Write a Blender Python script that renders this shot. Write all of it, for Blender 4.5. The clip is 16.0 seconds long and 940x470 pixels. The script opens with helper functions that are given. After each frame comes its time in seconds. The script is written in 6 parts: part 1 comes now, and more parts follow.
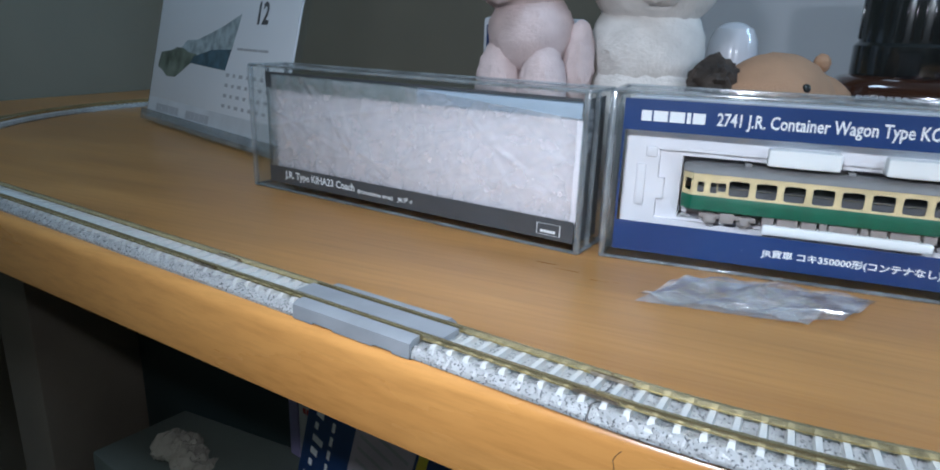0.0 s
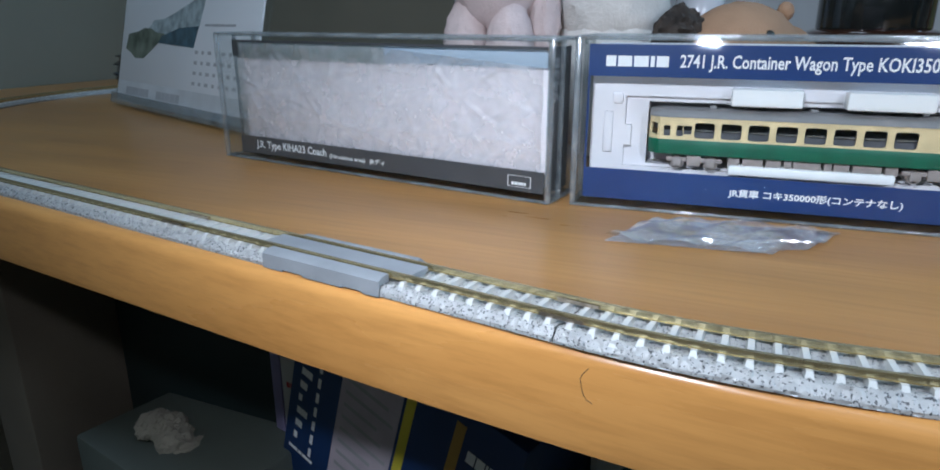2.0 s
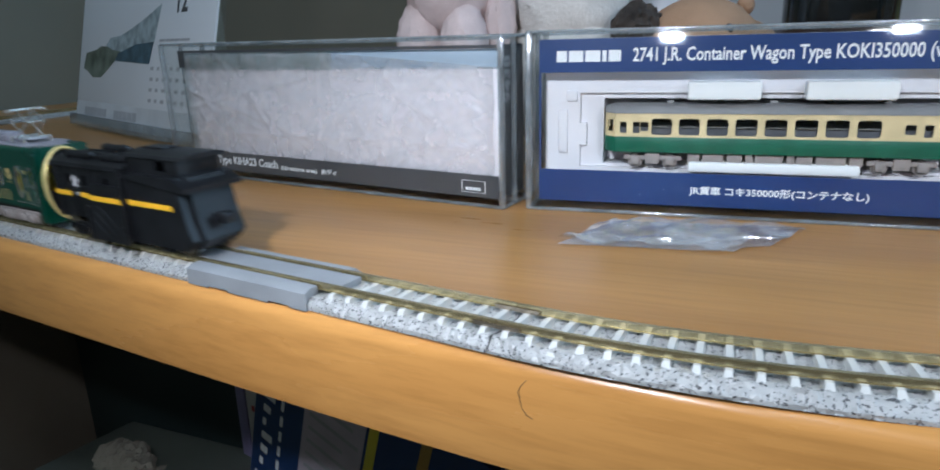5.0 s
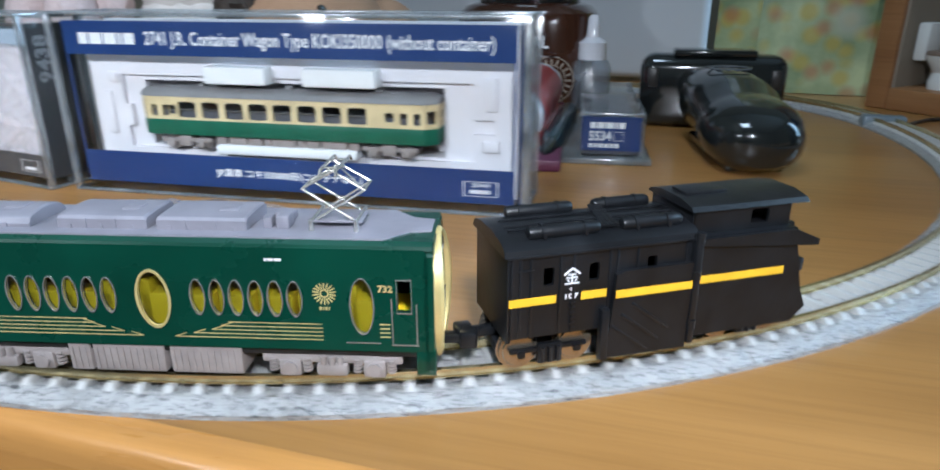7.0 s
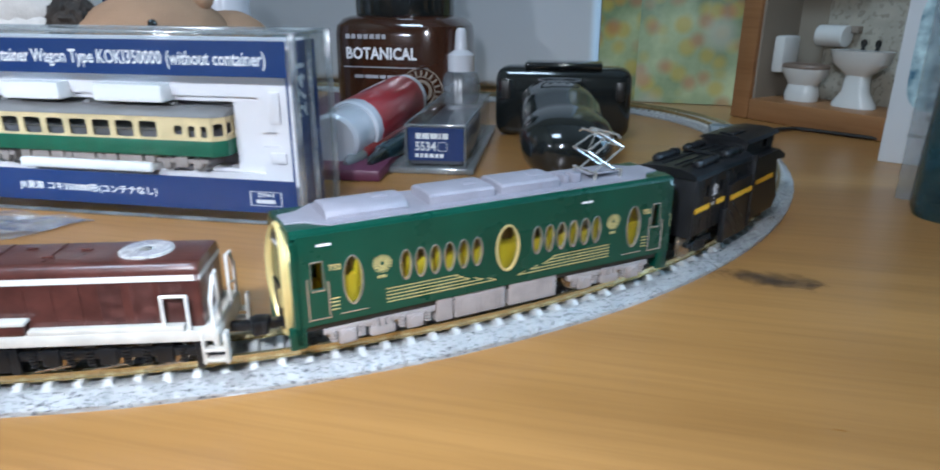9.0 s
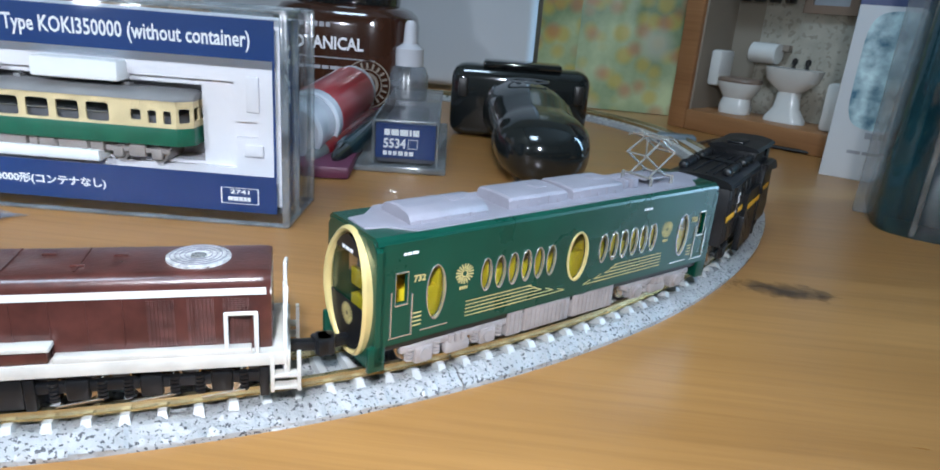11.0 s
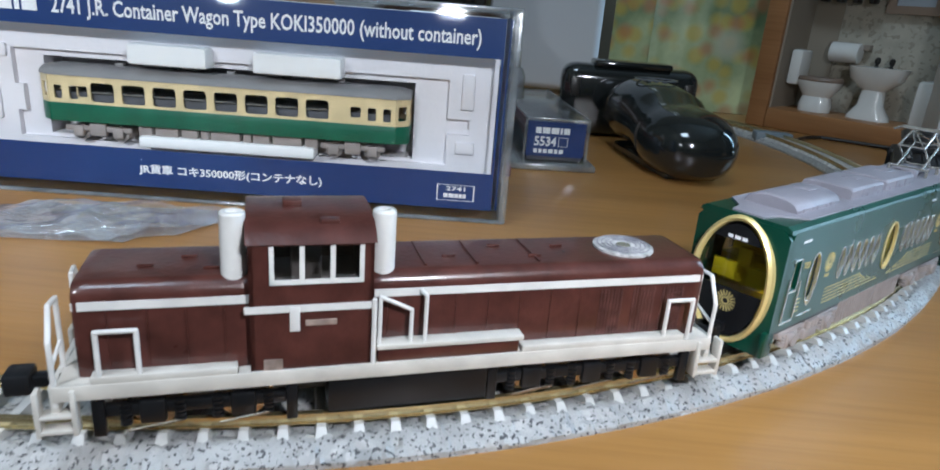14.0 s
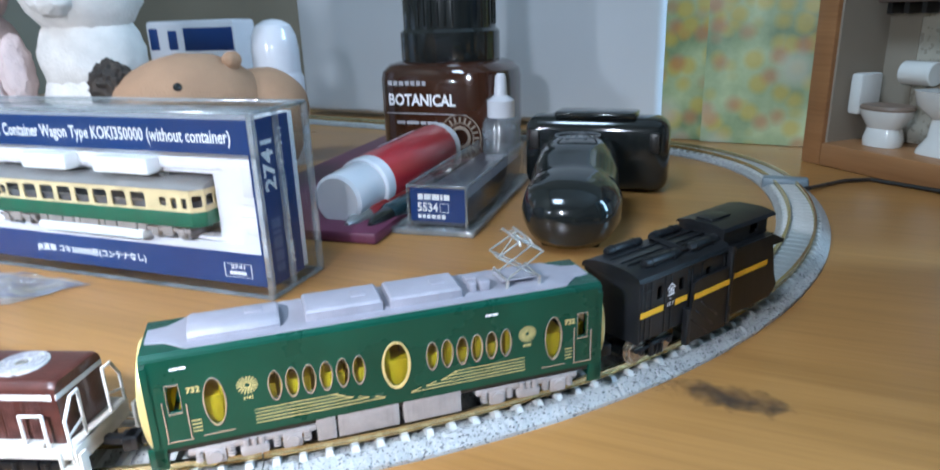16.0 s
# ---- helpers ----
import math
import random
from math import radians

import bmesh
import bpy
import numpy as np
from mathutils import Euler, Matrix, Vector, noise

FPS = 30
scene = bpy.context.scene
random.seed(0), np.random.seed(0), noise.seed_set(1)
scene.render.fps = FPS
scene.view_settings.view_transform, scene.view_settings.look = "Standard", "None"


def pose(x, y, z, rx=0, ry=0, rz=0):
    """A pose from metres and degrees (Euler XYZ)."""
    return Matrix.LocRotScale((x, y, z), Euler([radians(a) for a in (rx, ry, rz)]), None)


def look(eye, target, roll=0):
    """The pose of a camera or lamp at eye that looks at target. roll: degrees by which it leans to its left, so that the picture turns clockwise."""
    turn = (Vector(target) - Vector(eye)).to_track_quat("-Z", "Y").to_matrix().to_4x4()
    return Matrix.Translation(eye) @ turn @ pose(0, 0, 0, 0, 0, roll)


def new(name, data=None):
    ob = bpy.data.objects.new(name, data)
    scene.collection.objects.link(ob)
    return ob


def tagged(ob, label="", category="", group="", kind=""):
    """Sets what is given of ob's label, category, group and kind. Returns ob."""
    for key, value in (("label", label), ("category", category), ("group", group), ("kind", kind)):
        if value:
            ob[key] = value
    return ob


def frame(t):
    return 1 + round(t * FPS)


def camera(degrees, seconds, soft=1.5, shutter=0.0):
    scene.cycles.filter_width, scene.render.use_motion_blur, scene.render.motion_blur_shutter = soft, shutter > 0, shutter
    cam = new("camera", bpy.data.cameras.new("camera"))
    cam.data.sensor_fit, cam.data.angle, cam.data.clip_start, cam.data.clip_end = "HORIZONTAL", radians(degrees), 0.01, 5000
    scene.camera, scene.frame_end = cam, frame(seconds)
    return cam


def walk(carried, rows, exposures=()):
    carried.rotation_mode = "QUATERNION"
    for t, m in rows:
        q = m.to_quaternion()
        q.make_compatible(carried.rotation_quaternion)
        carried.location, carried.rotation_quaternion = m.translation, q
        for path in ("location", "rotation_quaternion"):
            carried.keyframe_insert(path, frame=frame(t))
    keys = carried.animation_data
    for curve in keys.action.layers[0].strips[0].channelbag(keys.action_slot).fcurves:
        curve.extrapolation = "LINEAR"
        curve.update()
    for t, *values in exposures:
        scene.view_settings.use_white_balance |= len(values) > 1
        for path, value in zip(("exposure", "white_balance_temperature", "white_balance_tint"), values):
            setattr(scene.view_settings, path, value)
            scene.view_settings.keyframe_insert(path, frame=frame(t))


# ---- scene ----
cam = camera(69.76, 16.0, 1.7, 0.5)
PATH = [
    (0, (0.00734, -0.03594, 0.08338), (-0.11344, 0.22438, -0.00406), 1.77),
    (0.5, (0.00822, -0.04023, 0.08055), (-0.10646, 0.22344, -0.00507), 0.80),
    (1, (0.01383, -0.04106, 0.07618), (-0.10217, 0.22297, -0.00650), 0.91),
    (1.5, (0.01284, -0.03910, 0.07298), (-0.09963, 0.22476, -0.01491), 0.61),
    (2, (0.01444, -0.03846, 0.07033), (-0.09978, 0.22326, -0.02163), -0.05),
    (2.5, (0.01168, -0.03842, 0.06983), (-0.10051, 0.22305, -0.02529), 0.37),
    (3, (0.01192, -0.03683, 0.06481), (-0.10212, 0.22344, -0.03140), -0.55),
    (3.2, (0.01036, -0.03658, 0.06306), (-0.10614, 0.22101, -0.03733), -0.17),
    (5.3, (0.02977, -0.02091, 0.06400), (-0.07926, 0.24555, -0.02033), -2.05),
    (5.5, (0.03604, -0.01982, 0.06788), (-0.07036, 0.24666, -0.01969), -2.12),
    (6, (0.06300, -0.01325, 0.06689), (-0.03434, 0.25603, -0.02263), -1.27),
    (6.5, (0.10689, -0.00339, 0.06653), (0.02383, 0.26854, -0.02914), 0.22),
    (7, (0.15900, 0.01680, 0.07180), (0.08261, 0.28302, -0.02956), 0.03),
    (7.5, (0.18707, 0.02012, 0.07000), (0.11279, 0.29202, -0.03271), -0.60),
    (8, (0.19613, 0.02262, 0.07001), (0.12672, 0.29465, -0.03575), -1.03),
    (8.5, (0.20765, 0.02257, 0.07780), (0.13363, 0.29390, -0.02662), -1.19),
    (9, (0.22580, 0.02663, 0.07467), (0.15634, 0.30090, -0.02509), 0.20),
    (9.2, (0.23412, 0.02989, 0.07536), (0.16018, 0.30361, -0.02266), -0.87),
    (11.3, (0.18582, 0.03345, 0.07051), (0.17186, 0.31661, -0.02762), 4.92),
    (11.5, (0.18684, 0.03334, 0.07141), (0.17470, 0.31652, -0.02688), 4.88),
    (12, (0.18879, 0.03591, 0.06917), (0.17229, 0.31765, -0.03256), 4.14),
    (12.5, (0.18549, 0.03419, 0.07344), (0.16616, 0.31707, -0.02455), 4.16),
    (13, (0.16126, 0.02416, 0.06858), (0.14337, 0.30616, -0.03220), 4.62),
    (13.5, (0.11954, 0.01979, 0.06362), (0.10707, 0.30027, -0.03300), 4.77),
    (14, (0.11607, 0.02369, 0.06444), (0.10500, 0.30449, -0.03143), 4.58),
    (14.5, (0.15630, 0.03685, 0.08181), (0.12429, 0.31417, -0.02805), 6.38),
    (15, (0.20458, 0.04685, 0.08958), (0.13191, 0.31648, -0.02005), 2.94),
    (15.5, (0.24659, 0.05676, 0.08772), (0.14531, 0.31837, -0.01861), 1.69),
    (16, (0.26964, 0.06048, 0.09116), (0.14908, 0.31887, -0.00213), -1.93),
]
walk(cam, [(t, look(eye, target, roll)) for t, eye, target, roll in PATH], [(t, e, k, 10) for t, e, k in ((0, -0.28, 5400), (3.2, -0.28, 5400), (5.5, -0.25, 5550), (6.0, -0.08, 5550), (6.5, -0.08, 5550), (8, 0.1, 5500), (9, 0.18, 5450), (11.5, 0.18, 5500), (12.5, 0.14, 5480), (13.2, 0.08, 5450), (13.5, -0.28, 5650), (14.1, -0.33, 5700), (14.6, -0.35, 5500), (15, 0.2, 5400), (16, 0.6, 5400))])

# ---- light ----
world = bpy.data.worlds.new("world")
scene.world = world
world.use_nodes = True
sky = world.node_tree.nodes.new("ShaderNodeTexSky")
sky.sky_type, sky.sun_disc = "NISHITA", False
sky.sun_elevation, sky.sun_rotation = radians(35), radians(120)
world.node_tree.links.new(sky.outputs[0], world.node_tree.nodes["Background"].inputs[0])
world.node_tree.nodes["Background"].inputs[1].default_value = 0.1


def area_lamp(name, eye, target, w, h, watts, colour, spread=180):
    d = bpy.data.lights.new(name, "AREA")
    d.shape, d.size, d.size_y, d.energy, d.color = "RECTANGLE", w, h, watts, colour
    d.spread = radians(spread)
    ob = new(name, d)
    ob.matrix_world = look(eye, target)
    return ob


# the torch beside the lens where the camera lingers first and last, daylight from the window side, and an added
# overhead fill
area_lamp("torch", (-0.04, -0.065, 0.155), (-0.08, 0.17, 0.0), 0.022, 0.014, 0.27, (1.0, 0.98, 0.945), 90)
area_lamp("torch", (0.19, -0.03, 0.155), (0.155, 0.17, 0.0), 0.022, 0.014, 0.29, (1.0, 0.98, 0.945), 110)
area_lamp("window_light", (1.66, 0.9, 0.75), (-0.3, 0.25, 0.1), 1.1, 1.1, 54, (0.58, 0.83, 1.0))
# unseen lamp under the ceiling, added to raise the room's ambient light
area_lamp("ceiling_light", (-0.2, -0.5, 1.62), (-0.2, -0.5, 0), 0.5, 0.5, 14, (0.78, 0.92, 1.0))

# ---- helpers of the scene: all lengths below in centimetres ----
CM = 0.01


def at(x, y, z, rx=0, ry=0, rz=0):
    return pose(x * CM, y * CM, z * CM, rx, ry, rz)


def mat(name, colour, rough=0.5, metal=0.0, vary=0.12, size=30.0, bump=0.0, bump_size=400.0, coat=0.0, colour2=None, spec=0.5, stretch=(1, 1, 1), emit=None):
    m = bpy.data.materials.new(name)
    m.use_nodes = True
    nt = m.node_tree
    b = nt.nodes["Principled BSDF"]
    b.inputs["Roughness"].default_value, b.inputs["Metallic"].default_value = rough, metal
    b.inputs["Coat Weight"].default_value = coat
    b.inputs["Coat Roughness"].default_value = 0.08
    b.inputs["Specular IOR Level"].default_value = spec
    tc = nt.nodes.new("ShaderNodeTexCoord")
    mp = nt.nodes.new("ShaderNodeMapping")
    mp.inputs["Scale"].default_value = stretch
    nt.links.new(tc.outputs["Object"], mp.inputs[0])
    n = nt.nodes.new("ShaderNodeTexNoise")
    n.inputs["Scale"].default_value, n.inputs["Detail"].default_value = size, 6
    nt.links.new(mp.outputs[0], n.inputs["Vector"])
    ramp = nt.nodes.new("ShaderNodeValToRGB")
    lo = [max(0, c * (1 - vary)) for c in colour] + [1]
    hi = [min(1, c * (1 + vary)) for c in (colour2 or colour)] + [1]
    ramp.color_ramp.elements[0].position, ramp.color_ramp.elements[1].position = 0.32, 0.68
    ramp.color_ramp.elements[0].color, ramp.color_ramp.elements[1].color = lo, hi
    nt.links.new(n.outputs["Fac"], ramp.inputs[0])
    nt.links.new(ramp.outputs[0], b.inputs["Base Color"])
    r = nt.nodes.new("ShaderNodeMapRange")
    r.inputs["To Min"].default_value, r.inputs["To Max"].default_value = max(0.02, rough * 0.8), min(1, rough * 1.2)
    nt.links.new(n.outputs["Fac"], r.inputs["Value"])
    nt.links.new(r.outputs[0], b.inputs["Roughness"])
    if bump:
        n2 = nt.nodes.new("ShaderNodeTexNoise")
        n2.inputs["Scale"].default_value, n2.inputs["Detail"].default_value = bump_size, 3
        nt.links.new(mp.outputs[0], n2.inputs["Vector"])
        bp = nt.nodes.new("ShaderNodeBump")
        bp.inputs["Strength"].default_value, bp.inputs["Distance"].default_value = bump, 0.0006
        nt.links.new(n2.outputs["Fac"], bp.inputs["Height"])
        nt.links.new(bp.outputs[0], b.inputs["Normal"])
    return m


def clear_plastic(name, tint=(0.97, 0.98, 0.98), gloss=0.06, rough=0.03, scratch=0.0, body=0.0, body_colour=(0.8, 0.85, 0.88)):
    """Thin clear plastic: lets light straight through and mirrors at a slant."""
    m = bpy.data.materials.new(name)
    m.use_nodes = True
    nt = m.node_tree
    nt.nodes.remove(nt.nodes["Principled BSDF"])
    out = nt.nodes["Material Output"]
    tr, gl, mx = (nt.nodes.new("ShaderNode" + k) for k in ("BsdfTransparent", "BsdfGlossy", "MixShader"))
    tr.inputs[0].default_value = (*tint, 1)
    gl.inputs["Roughness"].default_value = rough
    fr = nt.nodes.new("ShaderNodeLayerWeight")
    pw, ad = nt.nodes.new("ShaderNodeMath"), nt.nodes.new("ShaderNodeMath")
    pw.operation, ad.operation = "POWER", "MULTIPLY_ADD"
    fr.inputs[0].default_value, pw.inputs[1].default_value = 0.5, 4.0
    ad.inputs[1].default_value, ad.inputs[2].default_value = 0.6, gloss
    ad.use_clamp = True
    nt.links.new(fr.outputs["Facing"], pw.inputs[0])
    nt.links.new(pw.outputs[0], ad.inputs[0])
    nt.links.new(ad.outputs[0], mx.inputs[0])
    first = tr
    if body:
        df, m2 = nt.nodes.new("ShaderNodeBsdfDiffuse"), nt.nodes.new("ShaderNodeMixShader")
        df.inputs[0].default_value = (*body_colour, 1)
        tc, n, mr = nt.nodes.new("ShaderNodeTexCoord"), nt.nodes.new("ShaderNodeTexNoise"), nt.nodes.new("ShaderNodeMapRange")
        n.inputs["Scale"].default_value, n.inputs["Detail"].default_value = 90, 6
        nt.links.new(tc.outputs["Object"], n.inputs["Vector"])
        mr.inputs["From Min"].default_value, mr.inputs["From Max"].default_value = 0.35, 0.7
        mr.inputs["To Min"].default_value, mr.inputs["To Max"].default_value = body * 0.4, body * 1.6
        nt.links.new(n.outputs["Fac"], mr.inputs["Value"])
        nt.links.new(mr.outputs[0], m2.inputs[0])
        nt.links.new(tr.outputs[0], m2.inputs[1])
        nt.links.new(df.outputs[0], m2.inputs[2])
        first = m2
    if scratch:
        n3, bp = nt.nodes.new("ShaderNodeTexNoise"), nt.nodes.new("ShaderNodeBump")
        tc3 = nt.nodes.new("ShaderNodeTexCoord")
        n3.inputs["Scale"].default_value, n3.inputs["Detail"].default_value = 120, 4
        nt.links.new(tc3.outputs["Object"], n3.inputs["Vector"])
        bp.inputs["Strength"].default_value, bp.inputs["Distance"].default_value = scratch, 0.001
        nt.links.new(n3.outputs["Fac"], bp.inputs["Height"])
        nt.links.new(bp.outputs[0], gl.inputs["Normal"])
    nt.links.new(first.outputs[0], mx.inputs[1])
    nt.links.new(gl.outputs[0], mx.inputs[2])
    nt.links.new(mx.outputs[0], out.inputs[0])
    return m


def wood_material(name, dark, light, rough):
    m = mat(name, dark, rough, vary=0.03, size=5, bump=0.1, bump_size=60, colour2=light, stretch=(1, 9, 9))
    nt = m.node_tree
    b = nt.nodes["Principled BSDF"]
    tc, mp, n, mx = (nt.nodes.new("ShaderNode" + k) for k in ("TexCoord", "Mapping", "TexNoise", "MixRGB"))
    mp.inputs["Scale"].default_value = (3.0, 75, 75)
    n.inputs["Scale"].default_value, n.inputs["Detail"].default_value, n.inputs["Roughness"].default_value = 6, 8, 0.62
    nt.links.new(tc.outputs["Object"], mp.inputs[0])
    nt.links.new(mp.outputs[0], n.inputs["Vector"])
    ramp = nt.nodes.new("ShaderNodeValToRGB")
    ramp.color_ramp.elements[0].position, ramp.color_ramp.elements[1].position = 0.34, 0.56
    ramp.color_ramp.elements[0].color, ramp.color_ramp.elements[1].color = (0.50, 0.44, 0.38, 1), (1, 1, 1, 1)
    nt.links.new(n.outputs["Fac"], ramp.inputs[0])
    mx.blend_type = "MULTIPLY"
    mx.inputs[0].default_value = 0.3
    old = b.inputs["Base Color"].links[0].from_socket
    nt.links.new(old, mx.inputs[1])
    nt.links.new(ramp.outputs[0], mx.inputs[2])
    nt.links.new(mx.outputs[0], b.inputs["Base Color"])
    return m


def speckle_material(name, base, dots, amount, scale, rough=0.6, bump=0.5):
    m = mat(name, base, rough, vary=0.12, size=120, bump=bump, bump_size=900)
    nt = m.node_tree
    b = nt.nodes["Principled BSDF"]
    tc, n, mx = (nt.nodes.new("ShaderNode" + k) for k in ("TexCoord", "TexNoise", "MixRGB"))
    n.inputs["Scale"].default_value, n.inputs["Detail"].default_value = scale, 2
    nt.links.new(tc.outputs["Object"], n.inputs["Vector"])
    ramp = nt.nodes.new("ShaderNodeValToRGB")
    ramp.color_ramp.elements[0].position, ramp.color_ramp.elements[1].position = amount, amount + 0.03
    ramp.color_ramp.elements[0].color, ramp.color_ramp.elements[1].color = (1, 1, 1, 1), (0, 0, 0, 1)
    nt.links.new(n.outputs["Fac"], ramp.inputs[0])
    nt.links.new(ramp.outputs[0], mx.inputs[0])
    old = b.inputs["Base Color"].links[0].from_socket
    nt.links.new(old, mx.inputs[1])
    mx.inputs[2].default_value = (*dots, 1)
    nt.links.new(mx.outputs[0], b.inputs["Base Color"])
    return m


WOOD = wood_material("desk_wood", (0.31, 0.153, 0.043), (0.385, 0.197, 0.058), 0.30)
# same wood as the top; the near torchlight is put into this lighter colour
EDGE_LIT = wood_material("desk_edge_lit", (0.50, 0.235, 0.060), (0.57, 0.285, 0.080), 0.28)
BALLAST = speckle_material("ballast_plastic", (0.35, 0.35, 0.345), (0.06, 0.06, 0.065), 0.38, 1500, 0.33, 0.7)
SLEEPER = mat("sleeper_plastic", (0.47, 0.47, 0.455), 0.45, size=200)
RAIL = mat("nickel_rail", (0.60, 0.51, 0.29), 0.24, 0.9, size=60)
PLATE = mat("grey_plate", (0.23, 0.24, 0.255), 0.5, size=80, bump=0.1)
GREEN = mat("green_paint", (0.003, 0.045, 0.027), 0.28, size=60, vary=0.2, coat=0.12)
GREY_ROOF = mat("grey_roof", (0.25, 0.24, 0.275), 0.5, size=150, bump=0.06)
GREY_UNDER = mat("grey_underframe", (0.31, 0.27, 0.255), 0.55, size=300, bump=0.2)
GOLD = mat("gold_paint", (0.78, 0.63, 0.27), 0.34, 0.4, size=100)
GOLD_PRINT = mat("gold_print", (0.62, 0.50, 0.20), 0.45, 0.2, size=300)
SILVER = mat("silver_rim", (0.62, 0.60, 0.56), 0.25, 0.8, size=200)
YELLOW = mat("yellow_interior", (0.92, 0.70, 0.01), 0.5, size=100)
BLACK = mat("black_plastic", (0.008, 0.0085, 0.010), 0.36, size=150, vary=0.3, bump=0.08, spec=0.4)
DARK = mat("dark_metal", (0.03, 0.028, 0.026), 0.35, 0.3, size=200)
STEEL = mat("wheel_steel", (0.45, 0.38, 0.30), 0.25, 0.9, size=120)
ORANGE = mat("yellow_stripe", (0.85, 0.47, 0.02), 0.45, size=200)
MAROON = mat("maroon_paint", (0.068, 0.022, 0.017), 0.30, size=250, vary=0.3, bump=0.12, bump_size=1400, coat=0.35)
WHITE = mat("white_paint", (0.66, 0.64, 0.61), 0.42, size=200, vary=0.08)
BEIGE_RAIL = mat("ivory_plastic", (0.54, 0.51, 0.46), 0.45, size=200)
CREAM = mat("cream_paint", (0.72, 0.58, 0.33), 0.4, size=200)
GREEN2 = mat("dark_green_paint", (0.01, 0.115, 0.065), 0.4, size=200)
FOAM_BLOCK = mat("bright_foam", (0.90, 0.90, 0.90), 0.85, size=60, bump=0.3, bump_size=500, vary=0.03)
FOAM = mat("white_foam", (0.80, 0.77, 0.80), 0.85, size=60, bump=0.35, bump_size=500, vary=0.05)
PINK = mat("pale_card", (0.74, 0.70, 0.76), 0.6, size=20, vary=0.04)
NAVY = mat("navy_print", (0.014, 0.042, 0.16), 0.35, size=40, vary=0.08)
PRINT_WHITE = mat("white_print", (0.82, 0.82, 0.84), 0.5, size=50, vary=0.04)
CLEAR = clear_plastic("clear_case", gloss=0.02, rough=0.06, scratch=0.03)
CLEAR_EDGE = clear_plastic("clear_case_edge", tint=(0.80, 0.83, 0.85), gloss=0.14, rough=0.14, scratch=0.25, body=0.14)
GLASS = clear_plastic("window_glass", tint=(0.85, 0.86, 0.86), gloss=0.05)
SMOKE = clear_plastic("smoked_glass", tint=(0.72, 0.72, 0.72), gloss=0.08)
BAG = clear_plastic("crinkled_film", tint=(0.93, 0.93, 0.95), gloss=0.20, rough=0.08, scratch=1.0, body=0.2)


# mesh tools
def box(bm, x0, x1, y0, y1, z0, z1, bevel=0.0, m=None, seg=2):
    vs = bmesh.ops.create_cube(bm, size=1, matrix=Matrix.Translation(((x0 + x1) / 2, (y0 + y1) / 2, (z0 + z1) / 2)) @ Matrix.Diagonal((x1 - x0, y1 - y0, z1 - z0, 1)))["verts"]
    if bevel:
        es = list({e for v in vs for e in v.link_edges})
        vs = bmesh.ops.bevel(bm, geom=vs + es, offset=bevel, segments=seg, affect="EDGES", profile=0.5)["verts"]
    if m is not None:
        bmesh.ops.transform(bm, matrix=m, verts=list({v for v in vs}))
    return bm


def tube(bm, a, b, r, r2=None, seg=12, caps=True):
    a, b = Vector(a), Vector(b)
    d = b - a
    m = Matrix.Translation((a + b) / 2) @ d.to_track_quat("Z", "Y").to_matrix().to_4x4()
    bmesh.ops.create_cone(bm, cap_ends=caps, segments=seg, radius1=r, radius2=r if r2 is None else r2, depth=d.length, matrix=m)
    return bm


def lathe(bm, profile, seg=32, m=None):
    """Turns (radius, height) pairs about the z axis."""
    m = m or Matrix()
    rings = []
    for r, z in profile:
        rings.append([bm.verts.new(m @ Vector((r * math.cos(k * 2 * math.pi / seg), r * math.sin(k * 2 * math.pi / seg), z))) for k in range(seg)])
    for a, b in zip(rings, rings[1:]):
        for k in range(seg):
            bm.faces.new((a[k], a[(k + 1) % seg], b[(k + 1) % seg], b[k]))
    bm.faces.new(list(reversed(rings[0])))
    bm.faces.new(rings[-1])
    return bm


def oval(cx, cz, a, b, n=28, power=2.0):
    out = []
    for k in range(n):
        c, s = math.cos(2 * math.pi * k / n), math.sin(2 * math.pi * k / n)
        out.append((cx + a * math.copysign(abs(c) ** (2 / power), c), cz + b * math.copysign(abs(s) ** (2 / power), s)))
    return out


def panel(bm, outline, holes, y, thick, m=None):
    """A sheet in the xz plane with real openings, thick towards +y."""
    start = set(bm.verts)
    edges = []
    for loop in (outline, *holes):
        vs = [bm.verts.new((x, y, z)) for x, z in loop]
        edges += [bm.edges.new((vs[k], vs[(k + 1) % len(vs)])) for k in range(len(vs))]
    fill = [g for g in bmesh.ops.triangle_fill(bm, use_beauty=True, edges=edges)["geom"] if isinstance(g, bmesh.types.BMFace)]
    ext = bmesh.ops.extrude_face_region(bm, geom=fill)["geom"]
    bmesh.ops.translate(bm, vec=(0, thick, 0), verts=[g for g in ext if isinstance(g, bmesh.types.BMVert)])
    if m is not None:
        bmesh.ops.transform(bm, matrix=m, verts=[v for v in bm.verts if v not in start])
    return bm


def ring(bm, pts, w, d, closed=True):
    """A flat bar of width w and depth d that follows xz points at y (x, y, z)."""
    n = len(pts)
    sect = []
    cx = sum(p[0] for p in pts) / n
    cz = sum(p[2] for p in pts) / n
    for x, y, z in pts:
        o = Vector((x - cx, 0, z - cz)).normalized() * w
        sect.append([bm.verts.new(v) for v in ((x, y, z), (x + o.x, y, z + o.z), (x + o.x, y + d, z + o.z), (x, y + d, z))])
    for k in range(n if closed else n - 1):
        a, b = sect[k], sect[(k + 1) % n]
        for j in range(4):
            bm.faces.new((a[j], b[j], b[(j + 1) % 4], a[(j + 1) % 4]))
    return bm


